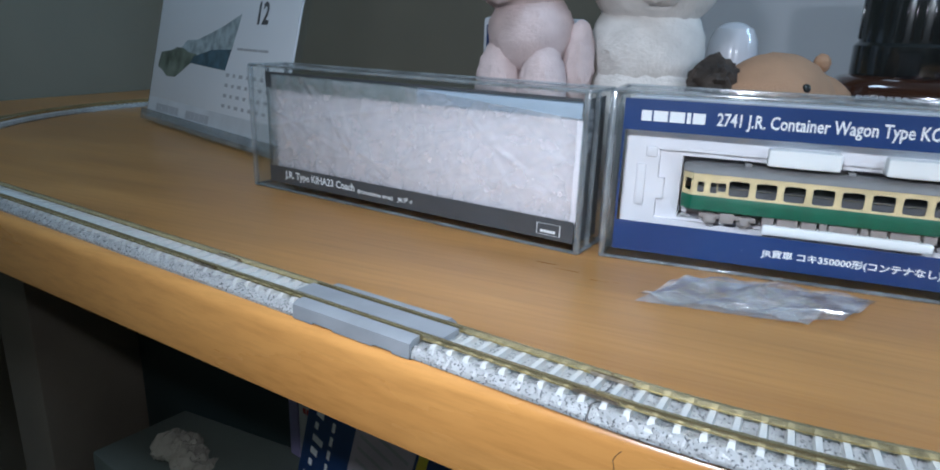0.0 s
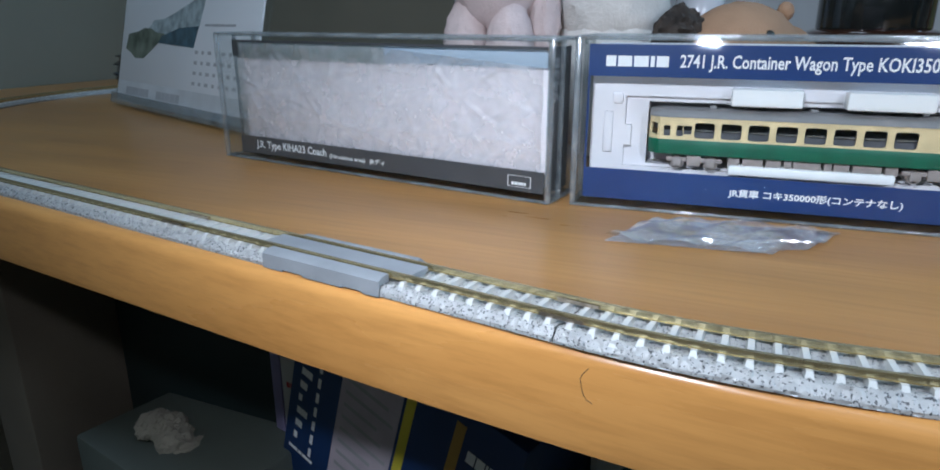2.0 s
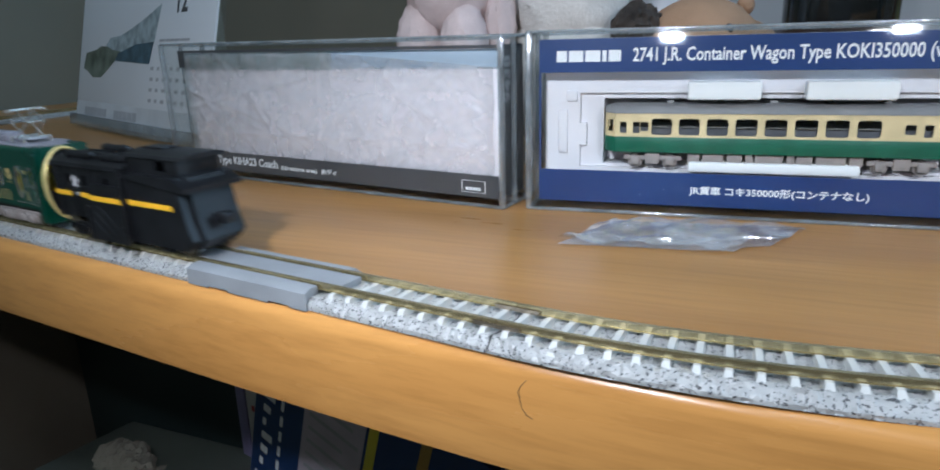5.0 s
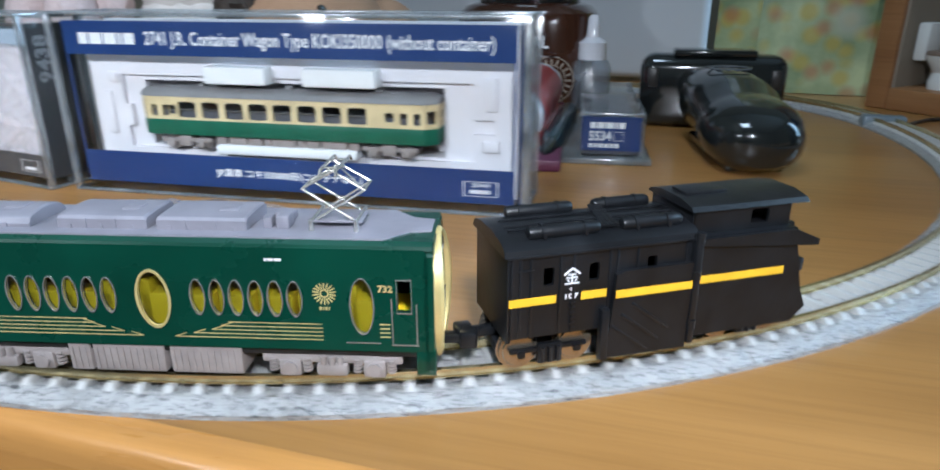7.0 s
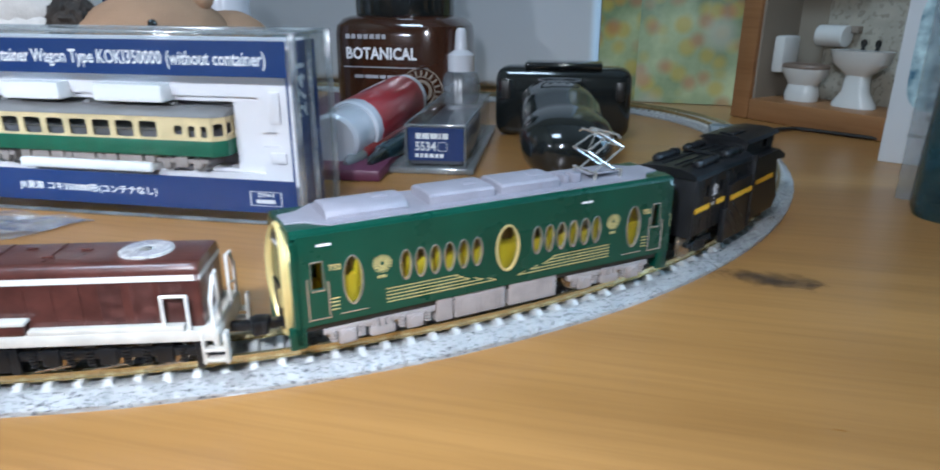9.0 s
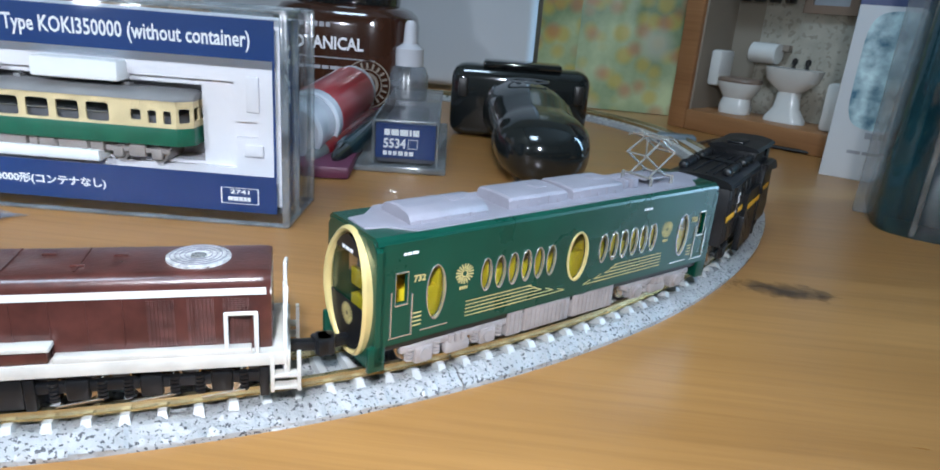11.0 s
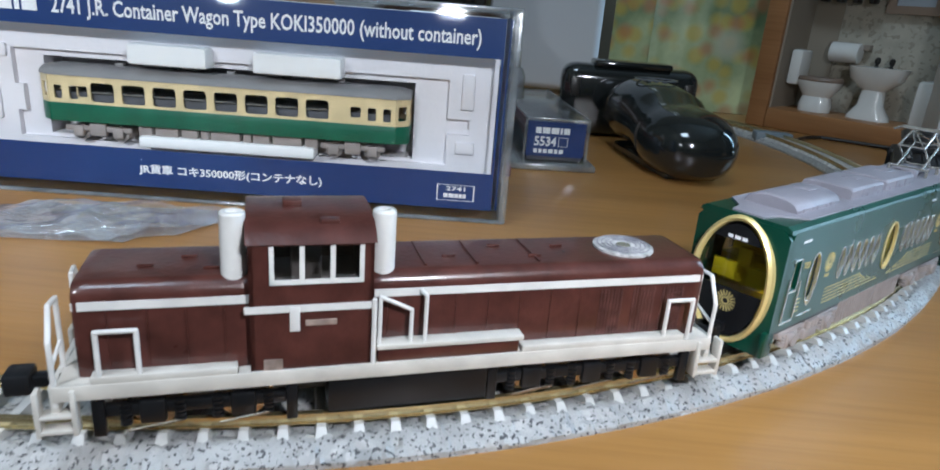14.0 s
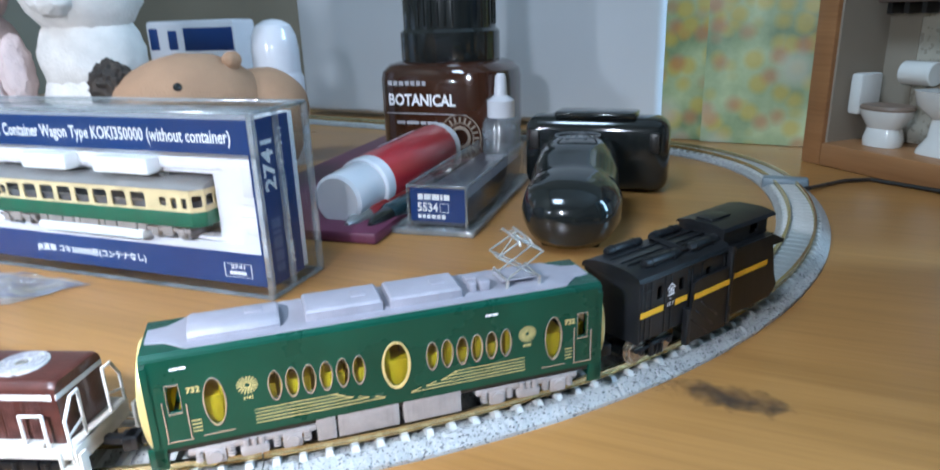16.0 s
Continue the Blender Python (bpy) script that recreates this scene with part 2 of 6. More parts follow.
def data_of(bm, name, material, smooth=True):
    bmesh.ops.recalc_face_normals(bm, faces=bm.faces)
    bmesh.ops.scale(bm, vec=(CM, CM, CM), verts=bm.verts)
    me = bpy.data.meshes.new(name)
    bm.to_mesh(me)
    bm.free()
    me.materials.append(material)
    if smooth:
        me.shade_smooth()
        me.set_sharp_from_angle(angle=radians(32))
    return me


def part(name, bm, material, parent=None, label="", m=None, smooth=True):
    ob = new(name, data_of(bm, name, material, smooth))
    if parent is not None:
        ob.parent = parent
    if m is not None:
        ob.matrix_basis = m
    if label:
        tagged(ob, label)
    return ob


def thing(name, m, label, category, group="", kind=""):
    ob = new(name)
    ob.empty_display_size = 0.01
    ob.matrix_basis = m
    return tagged(ob, label, category, group, kind)


def solo(name, bm, material, m, label, category, group="", kind="", smooth=True):
    ob = part(name, bm, material, None, "", m, smooth)
    return tagged(ob, label, category, group, kind)


def words(name, text, width, height, material, parent, m, label="", depth=0.004, bold=0.028):
    """Raised letters, fitted to a width and height, lower left corner at m, reading along x, upright along y."""
    cu = bpy.data.curves.new(name, "FONT")
    cu.body, cu.extrude, cu.resolution_u, cu.offset = text, 0.01, 2, bold
    ob = new(name, cu)
    bpy.context.view_layer.update()
    me = bpy.data.meshes.new_from_object(ob.evaluated_get(bpy.context.evaluated_depsgraph_get()))
    bpy.data.objects.remove(ob)
    bpy.data.curves.remove(cu)
    co = np.array([v.co for v in me.vertices])
    lo, hi = co.min(0), co.max(0)
    k = np.array([width / max(hi[0] - lo[0], 1e-6), height / max(hi[1] - lo[1], 1e-6), depth / 0.02]) * CM
    for v in me.vertices:
        v.co = Vector(((v.co.x - lo[0]) * k[0], (v.co.y - lo[1]) * k[1], (v.co.z - lo[2]) * k[2]))
    me.materials.clear()
    me.materials.append(material)
    made = new(name, me)
    made.parent, made.matrix_basis = parent, m
    if label:
        tagged(made, label)
    return made


def bars(bm, x, z, widths, h, y, gap=0.08, depth=0.005):
    for w in widths:
        box(bm, x, x + w, y - depth, y, z, z + h)
        x += w + gap
    return bm


def pieces(name, boxes, material, parent, label="", m=None):
    for b in boxes:
        part(name, box(bmesh.new(), *b), material, parent, label, m)


FRONT = pose(0, 0, 0, 90, 0, 0)  # letters upright on a face that looks towards -y


def on_front(x, y, z):
    return Matrix.Translation((x * CM, y * CM, z * CM)) @ FRONT


# ---- the track's centre line: a closed loop, s = 0 where the front straight ends ----
CX, CY, RC, PHI = 1.667, 36.826, 26.553, radians(-8.467)
SL, R2 = 34.4, 12.3
TH = radians(114.467)
S1 = TH * RC
S2 = S1 + (math.pi - TH) * R2
BACK = SL + 2 * (RC - R2) * math.sin(TH)
S3 = S2 + BACK
LOOP = SL + 2 * S2 + BACK


def track_at(s, off=0.0):
    """Place and heading at length s; off is to the outer side."""
    s = (s + SL + S2) % LOOP - SL - S2
    along, u, side = 0.0, s, 1
    if s > S2:
        a, along, u = PHI + math.pi, s - S2, S2
    elif s < -SL:
        u, side, along = -s - SL, -1, -SL
    elif s < 0:
        along, u = s, 0.0
    turn = u / RC if u <= S1 else TH + (u - S1) / R2
    r = RC if u <= S1 else R2
    cx, cy = CX, CY
    if u > S1:
        cx += (RC - R2) * math.sin(PHI + side * TH)
        cy -= (RC - R2) * math.cos(PHI + side * TH)
    a = PHI + side * turn
    d = PHI + (math.pi if s > S2 else 0)
    return cx + (r + off) * math.sin(a) + along * math.cos(d), cy - (r + off) * math.cos(a) + along * math.sin(d), a


def shoulder(s):
    """The curves' outer ballast shoulder is broader than the straights'."""
    u = min(1.0, max(0.0, s / 13.0 if s > -SL / 2 else (-SL - s) / 13.0))
    return 0.13 * u * u * (3 - 2 * u)


def sweep(bm, profile, s0, s1, step, wide=False):
    n = max(1, round((s1 - s0) / step))
    rows = []
    for k in range(n + 1):
        s = s0 + (s1 - s0) * k / n
        rows.append([bm.verts.new((*track_at(s, o + shoulder(s) * max(0, o - 0.76) / 0.22 if wide else o)[:2], z)) for o, z in profile])
    for a, b in zip(rows, rows[1:]):
        for j in range(len(profile)):
            i = (j + 1) % len(profile)
            bm.faces.new((a[j], b[j], b[i], a[i]))
    bm.faces.new(rows[0])
    bm.faces.new(list(reversed(rows[-1])))
    return bm


# ---- room ----
WALL = mat("wall_paint", (0.205, 0.185, 0.14), 0.8, size=6, vary=0.08, bump=0.2, bump_size=200)
FLOORM = mat("floor_boards", (0.24, 0.17, 0.11), 0.5, size=5, stretch=(1, 12, 1))
CEILM = mat("ceiling_paint", (0.62, 0.61, 0.58), 0.9, size=4, vary=0.04)
tagged(part("floor", box(bmesh.new(), -78, 178, -178, 158, -76, -72), FLOORM), "brown wooden floor below the desk", "floor", kind="structure")
tagged(part("ceiling", box(bmesh.new(), -78, 178, -178, 158, 170, 174), CEILM), "plain off-white painted ceiling", "ceiling", kind="structure")
tagged(part("wall_west", box(bmesh.new(), -78, -72, -178, 158, -72, 170), WALL), "plain grey-beige painted wall beside the desk", "wall", kind="structure")
tagged(part("wall_north", box(bmesh.new(), -72, 172, 82, 88, -72, 170), WALL), "plain grey-beige painted wall behind the desk", "wall", kind="structure")
tagged(part("wall_south", box(bmesh.new(), -72, 172, -178, -172, -72, 170), WALL), "plain grey-beige painted wall across the room", "wall", kind="structure")
bm = panel(bmesh.new(), [(-172, -72), (82, -72), (82, 170), (-172, 170)], [[(30, 15), (150 - 72, 15), (150 - 72, 135), (30, 135)]], 0, 6, pose(0, 0, 0, 0, 0, 90))
tagged(part("wall_east", bm, WALL, None, "", at(178, 0, 0)), "plain painted wall with a window opening", "wall", kind="structure")

# ---- desk ----
def edge_y(x):
    """The bowed front edge of the desk top."""
    pts = ((-76, 19.2), (-27, 12.75), (-16, 11.25), (-7.1, 10.05), (-2, 9.5), (1.5, 9.22), (5, 9.06), (10, 8.98), (20, 8.9), (60, 8.9), (120, 12))
    return float(np.interp(x, [p[0] for p in pts], [p[1] for p in pts]))


def edge_smooth(x):
    return sum(edge_y(x + d) for d in (-4, -2, 0, 2, 4)) / 5


xs = [-71.8 + 1.5 * k for k in range(int((110 + 71.8) / 1.5) + 1)]
desk = thing("desk", at(0, 0, 0), "brown wood-grain desk with a bowed and rounded front edge", "desk")
bm = bmesh.new()
rows = []
for x in xs:
    y = edge_smooth(x) + 0.75
    rows.append([bm.verts.new(v) for v in ((x, y, 0), (x, 81.5, 0), (x, 81.5, -2.7), (x, y, -2.7))])
for a, b in zip(rows, rows[1:]):
    for j in range(4):
        bm.faces.new((a[j], b[j], b[(j + 1) % 4], a[(j + 1) % 4]))
bm.faces.new(rows[0]), bm.faces.new(rows[-1])
part("desk_top", bm, WOOD, desk)
bm = bmesh.new()
rows = []
prof = [(0.75, 0.004), (0.45, 0.004), (0.28, -0.03), (0.13, -0.11), (0.04, -0.24), (0.0, -0.42), (0.0, -2.4), (0.06, -2.70), (0.22, -2.82), (0.75, -2.84)]
for x in xs:
    y = edge_smooth(x)
    rows.append([bm.verts.new((x, y + o, z)) for o, z in prof])
for a, b in zip(rows, rows[1:]):
    for j in range(len(prof)):
        i = (j + 1) % len(prof)
        bm.faces.new((a[j], b[j], b[i], a[i]))
part("edge_band", bm, EDGE_LIT, desk, "rounded wooden edge band, torchlight painted in as a lighter tone")

# ---- track ----
PROFILE = [(-0.98, 0), (-0.98, 0.10), (-0.80, 0.29), (-0.72, 0.31), (-0.45, 0.25), (0.45, 0.25), (0.72, 0.31), (0.80, 0.29), (0.98, 0.10), (0.98, 0)]
sl = bmesh.new()
vsl = [(-0.11, -0.87, 0.18), (0.11, -0.87, 0.18), (0.11, 0.87, 0.18), (-0.11, 0.87, 0.18), (-0.066, -0.66, 0.405), (0.066, -0.66, 0.405), (0.066, 0.66, 0.405), (-0.066, 0.66, 0.405)]
vv = [sl.verts.new(v) for v in vsl]
for q in ((0, 1, 2, 3), (4, 5, 6, 7), (0, 1, 5, 4), (2, 3, 7, 6), (1, 2, 6, 5), (0, 3, 7, 4)):
    sl.faces.new([vv[k] for k in q])
SL_MESH = data_of(sl, "sleeper", SLEEPER, False)
sleeper_jobs = []


def gravel(s0, s1):
    """Ballast with moulded stones on its top and shoulders."""
    fine = []
    for (a, za), (b, zb) in zip(PROFILE, PROFILE[1:]):
        n = max(1, round(math.hypot(b - a, zb - za) / 0.06))
        fine += [(a + (b - a) * k / n, za + (zb - za) * k / n) for k in range(n)]
    fine.append(PROFILE[-1])
    bm = bmesh.new()
    n = round((s1 - s0) / 0.065)
    rows = []
    for i in range(n + 1):
        s = s0 + (s1 - s0) * i / n
        row = []
        for o, z in fine:
            p = Vector((s * 8.5, o * 8.5, z * 8.5))
            d = 0.0 if z < 0.02 else 0.045 * noise.noise(p) + 0.03 * noise.noise(p * 2.1)
            w = max(-1.0, min(1.0, o / 0.8)) * (abs(o) > 0.72)
            row.append(bm.verts.new((*track_at(s, o + shoulder(s) * max(0, o - 0.76) / 0.22 + d * w)[:2], max(0.0, z + d))))
        rows.append(row)
    for a, b in zip(rows, rows[1:]):
        for j in range(len(fine) - 1):
            bm.faces.new((a[j], b[j], b[j + 1], a[j + 1]))
        bm.faces.new((a[-1], b[-1], b[0], a[0]))
    bm.faces.new(rows[0])
    bm.faces.new(list(reversed(rows[-1])))
    return bm


def track_section(s0, s1, label, skip=None):
    t = thing("track_section", at(0, 0, 0), label, "model track", "track loop")
    gap = 0.015
    step = 0.5
    part("ballast", gravel(s0 + gap, s1 - gap) if -30 < s0 < 40 else sweep(bmesh.new(), PROFILE, s0 + gap, s1 - gap, step, s1 < S2 + 0.1), BALLAST, t)
    for side in (-0.5, 0.5):
        prof = [(side - 0.05, 0.57), (side - 0.05, 0.51), (side - 0.018, 0.49), (side - 0.018, 0.42), (side - 0.06, 0.40), (side + 0.06, 0.40), (side + 0.018, 0.42), (side + 0.018, 0.49), (side + 0.05, 0.51), (side + 0.05, 0.57)]
        part("rail", sweep(bmesh.new(), prof, s0 + gap, s1 - gap, step), RAIL, t)
    n = round((s1 - s0) / 0.535)
    for k in range(n):
        s = s0 + (k + 0.5) * (s1 - s0) / n
        if skip and skip[0] < s < skip[1]:
            continue
        sleeper_jobs.append((t, s))
    return t


QUARTER = RC * radians(45)
rerail = track_section(-14.3, 0, "straight grey model track with a grey rerailing crossing plate", (-9.5, -4.8))
STRAIGHT = "straight grey ballasted model railway track with pale sleepers"
CURVED = "curved grey ballasted model railway track with pale sleepers"
track_section(-28.3, -14.3, STRAIGHT)
track_section(-SL, -28.3, STRAIGHT)
for side in (1, -1):
    for k in range(3):
        a, b = k * QUARTER, min((k + 1) * QUARTER, S1)
        track_section(*((a, b) if side > 0 else (-SL - b, -SL - a)), CURVED)
    track_section(*((S1, S2) if side > 0 else (-SL - S2, -SL - S1)), "tightly curved grey ballasted model railway track")
for k in range(4):
    track_section(S2 + k * BACK / 4, S2 + (k + 1) * BACK / 4, STRAIGHT)
# rerailing plate: outer ramps on short feet, and the middle deck
for sa, sb in ((-9.4, -8.6), (-7.8, -6.3), (-5.6, -5.0)):
    part("plate_foot", sweep(bmesh.new(), [(0.99, 0.0), (1.058, 0.0), (1.058, 0.08), (0.99, 0.08)], sa, sb, 0.4), PLATE, rerail)
part("plate", sweep(bmesh.new(), [(0.60, 0.30), (0.60, 0.53), (0.86, 0.53), (1.04, 0.44), (1.06, 0.06), (1.0, 0.06), (0.95, 0.3)], -9.4, -5.0, 0.4), PLATE, rerail, "smooth grey ramp beside the rail")
part("plate", sweep(bmesh.new(), [(-0.60, 0.30), (-0.95, 0.3), (-1.05, 0.0), (-1.13, 0.0), (-1.13, 0.3), (-0.85, 0.53), (-0.60, 0.53)], -9.4, -5.0, 0.4), PLATE, rerail, "smooth grey ramp beside the rail")
part("plate", sweep(bmesh.new(), [(-0.36, 0.36), (-0.36, 0.54), (0.36, 0.54), (0.36, 0.36)], -10.0, -4.4, 0.4), PLATE, rerail, "smooth grey deck between the rails")
for s in (-14.3, 0.0):
    for side in (-0.5, 0.5):
        for o in (-0.075, 0.075):
            part("rail_joiner", sweep(bmesh.new(), [(side + o - 0.018, 0.40), (side + o + 0.018, 0.40), (side + o + 0.018, 0.50), (side + o - 0.018, 0.50)], s - 0.55, s + 0.55, 0.3), STEEL, rerail)

# ---- vehicles: x ahead, -y towards the desk's front edge, z from the desk top ----
def wheel(parent, x, y, r=0.37):
    w = part("wheel", lathe(bmesh.new(), [(r * 0.25, -0.05), (r * 0.8, -0.05), (r * 0.86, -0.02), (r, -0.02), (r, 0.06), (r * 1.1, 0.065), (r * 1.1, 0.1), (0.04, 0.1)], 24, pose(0, 0, 0, -90 if y < 0 else 90, 0, 0)), STEEL, parent)
    w.matrix_basis = at(x, y, 0.57 + r)
    return w


def coupler(parent, x, way):
    bm = box(bmesh.new(), min(x, x + way * 0.55), max(x, x + way * 0.55), -0.1, 0.1, 1.02, 1.2, 0.03)
    box(bm, min(x + way * 0.45, x + way * 0.78), max(x + way * 0.45, x + way * 0.78), -0.2, 0.2, 0.96, 1.28, 0.05)
    return part("coupler", bm, BLACK, parent, "black knuckle coupler")


def sun_mark(bm, x, z, y):
    for k in range(18):
        a = 2 * math.pi * k / 18
        m = Matrix.Translation((x + 0.15 * math.sin(a), y, z + 0.15 * math.cos(a))) @ Matrix.Rotation(a, 4, "Y")
        box(bm, -0.011, 0.011, -0.003, 0.003, -0.055, 0.055, 0, m)
    ring(bm, [(px, y - 0.003, pz) for px, pz in oval(x, z, 0.055, 0.055, 14)], 0.025, 0.006)
    return bm


def make_railcar():
    car = thing("sightseeing_railcar", at(0, 0, 0), "dark green model railcar with gold oval ends and oval windows", "model train")
    L, W, Z0, Z1 = 4.72, 0.9, 1.28, 3.22
    holes = [(0, 2.2, 0.27, 0.53)] + [(sx * 3.6, 2.14, 0.2, 0.53) for sx in (-1, 1)] + [(sx * (0.78 + 0.335 * k), 2.25, 0.125, 0.33) for sx in (-1, 1) for k in range(6)]
    shape = [(-L, Z0), (L, Z0), (L, Z1 - 0.1), (L - 0.05, Z1), (-L + 0.05, Z1), (-L, Z1 - 0.1)]
    doors = [[(sx * 4.32 - 0.11, 2.05), (sx * 4.32 + 0.11, 2.05), (sx * 4.32 + 0.11, 2.62), (sx * 4.32 - 0.11, 2.62)] for sx in (-1, 1)]
    for side in (-1, 1):
        turn = pose(0, 0, 0, 0, 0, 0 if side < 0 else 180)
        wall = part("side_wall", panel(bmesh.new(), shape, [oval(x, z, a, b) for x, z, a, b in holes] + doors, -W, 0.08, turn), GREEN, car)
        for x, z, a, b in holes:
            big = a > 0.25
            rim = part("window_rim", ring(bmesh.new(), [(px, -W - 0.02, pz) for px, pz in oval(x, z, a - 0.012, b - 0.012)], 0.05 if big else 0.028, 0.06), GOLD if big else SILVER, wall, "gold oval window rim" if big else "silver oval window rim")
            part("pane", panel(bmesh.new(), oval(x, z, a, b), [], -W + 0.04, 0.012), GLASS, wall)
            rim.matrix_basis = wall.children[-1].matrix_basis = turn
        for sx in (-1, 1):
            bm = bmesh.new()
            ring(bm, [(sx * 4.32 + px * 0.12, -W - 0.012, 2.335 + pz * 0.3) for px, pz in ((-1, -1), (1, -1), (1, 1), (-1, 1))], 0.03, 0.05)
            for dx in (-0.21, 0.21):
                box(bm, sx * 4.32 + dx - 0.012, sx * 4.32 + dx + 0.012, -W - 0.03, -W + 0.02, 1.45, 2.3 - 0.1 * (dx > 0))
            box(bm, sx * 4.32 - 0.24, sx * 4.32 + 0.24, -W - 0.012, -W + 0.02, 1.40, 1.425)
            box(bm, sx * 3.6 - 0.3, sx * 3.6 + 0.3, -W - 0.01, -W + 0.02, 1.43, 1.452)
            part("door_trim", bm, SILVER, wall, "silver door frame and handrails", turn)
        bm = bmesh.new()
        for sx in (-1, 1):
            for k in range(5):
                inner = (0.28, 0.62, 0.95, 1.12, 1.25)[k]
                box(bm, min(sx * inner, sx * 2.9), max(sx * inner, sx * 2.9), -W - 0.004, -W, 1.47 + 0.075 * k, 1.487 + 0.075 * k)
                if k < 4:
                    m = Matrix.Translation((sx * (inner + 0.11), -W - 0.002, 1.515 + 0.075 * k)) @ Matrix.Rotation(-sx * math.atan2(0.075, 0.22), 4, "Y")
                    box(bm, -0.115, 0.115, -0.002, 0.002, -0.008, 0.008, 0, m)
                if k < 4:
                    box(bm, sx * 3.98 - 0.09, sx * 3.98 + 0.09, -W - 0.004, -W, 1.55 + 0.08 * k, 1.572 + 0.08 * k)
            sun_mark(bm, sx * 2.97, 2.36, -W - 0.003)
            bars(bm, sx * 2.97 - 0.1, 2.05, (0.04, 0.02, 0.04, 0.02), 0.06, -W, 0.02)
        part("gold_striping", bm, GOLD_PRINT, wall, "thin gold stripes and sunburst emblems", turn)
        for sx in (-4.3, 2.0):
            bm = bars(bmesh.new(), sx, 2.98, (0.05, 0.09, 0.12), 0.05, -W, 0.015)
            part("lettering", bm, PRINT_WHITE, wall, "small white lettering", turn)
        for x0 in (-4.08, 3.88):
            words("number", "732", 0.25, 0.13, GOLD_PRINT, wall, turn @ on_front(x0, -W - 0.003, 2.40))
    # end shells with an oval opening and the gold hoop
    for way in (-1, 1):
        turn = pose(0, 0, 0, 0, 0, -90 if way < 0 else 90)
        endo = [(-W, 0.92), (-W + 0.12, 0.78), (W - 0.12, 0.78), (W, 0.92), (W, 3.1), (W - 0.15, 3.27), (-W + 0.15, 3.27), (-W, 3.1)]
        shell = part("end_wall", panel(bmesh.new(), endo, [oval(0, 2.05, 0.70, 1.14, 40)], -L - 0.10, 0.16, turn), GREEN, car)
        bm = bmesh.new()
        pts = oval(0, 2.05, 0.68, 1.14, 48)
        sect = []
        for x, z in pts:
            o = Vector((x / 0.68, 0, (z - 2.05) / 1.14)).normalized()
            lean = -0.10 * ((z - 2.05) / 1.14) ** 2
            sect.append([bm.verts.new((x + o.x * r, -L - 0.16 - d - lean, z + o.z * r)) for r, d in ((0, 0), (0.02, 0.08), (0.07, 0.11), (0.12, 0.06), (0.13, -0.06), (0.04, -0.08))])
        for k in range(len(sect)):
            a, b = sect[k], sect[(k + 1) % len(sect)]
            for j in range(6):
                bm.faces.new((a[j], b[j], b[(j + 1) % 6], a[(j + 1) % 6]))
        part("gold_hoop", bm, GOLD, car, "gold oval hoop round the end", turn)
        part("windscreen", panel(bmesh.new(), oval(0, 2.05, 0.69, 1.13, 40), [], -L - 0.13, 0.02, turn), GLASS, car)
        low = [p for p in oval(0, 2.05, 0.66, 1.1, 40) if p[1] < 1.95]
        low = sorted(low, key=lambda p: math.atan2(p[1] - 2.05, p[0]))
        apron = part("lower_panel", panel(bmesh.new(), low, [], -L - 0.16, 0.02, turn), BLACK, car, "black lower front panel")
        part("gold_emblem", sun_mark(bmesh.new(), 0.0, 1.62, -L - 0.165), GOLD_PRINT, car, "gold sunburst emblem", turn)
        top = sorted([p for p in oval(0, 2.05, 0.66, 1.1, 40) if p[1] > 2.72], key=lambda p: math.atan2(p[1] - 2.05, p[0]))
        part("destination_panel", panel(bmesh.new(), top, [], -L - 0.16, 0.02, turn), BLACK, car)
        part("destination_sign", bars(bmesh.new(), -0.2, 2.86, (0.1, 0.12, 0.1), 0.07, -L - 0.165, 0.03), PRINT_WHITE, car, "", turn)
        coupler(car, way * (L + 0.02), way)
        # skirt corners under the ends
        bm = box(bmesh.new(), way * L - 0.22, way * L + 0.12, -W, -W + 0.1, 0.82, 1.32, 0.03)
        box(bm, way * L - 0.22, way * L + 0.12, W - 0.1, W, 0.82, 1.32, 0.03)
        part("skirt", bm, GREEN, car)
    # roof: rounded shoulders in green, flat grey top
    bm = bmesh.new()
    sec = [(-W, 3.2), (-W + 0.03, 3.27), (-W + 0.12, 3.33), (W - 0.12, 3.33), (W - 0.03, 3.27), (W, 3.2)]
    ra = [bm.verts.new((-L - 0.08, y, z)) for y, z in sec]
    rb = [bm.verts.new((L + 0.08, y, z)) for y, z in sec]
    for j in range(6):
        bm.faces.new((ra[j], rb[j], rb[(j + 1) % 6], ra[(j + 1) % 6]))
    bm.faces.new(ra), bm.faces.new(rb)
    part("roof_edge", bm, GREEN, car)
    bm = bmesh.new()
    flat = [(-L - 0.02, -0.3), (-L + 0.35, -0.38), (-L + 0.75, -0.78), (L - 0.75, -0.78), (L - 0.35, -0.38), (L + 0.02, -0.3), (L + 0.02, 0.3), (L - 0.35, 0.38), (L - 0.75, 0.78), (-L + 0.75, 0.78), (-L + 0.35, 0.38), (-L - 0.02, 0.3)]
    lo = [bm.verts.new((x, y, 3.31)) for x, y in flat]
    hi = [bm.verts.new((x, y, 3.36)) for x, y in flat]
    bm.faces.new(hi)
    for k in range(len(flat)):
        bm.faces.new((lo[k], lo[(k + 1) % len(flat)], hi[(k + 1) % len(flat)], hi[k]))
    part("roof", bm, GREY_ROOF, car, "matt grey roof")
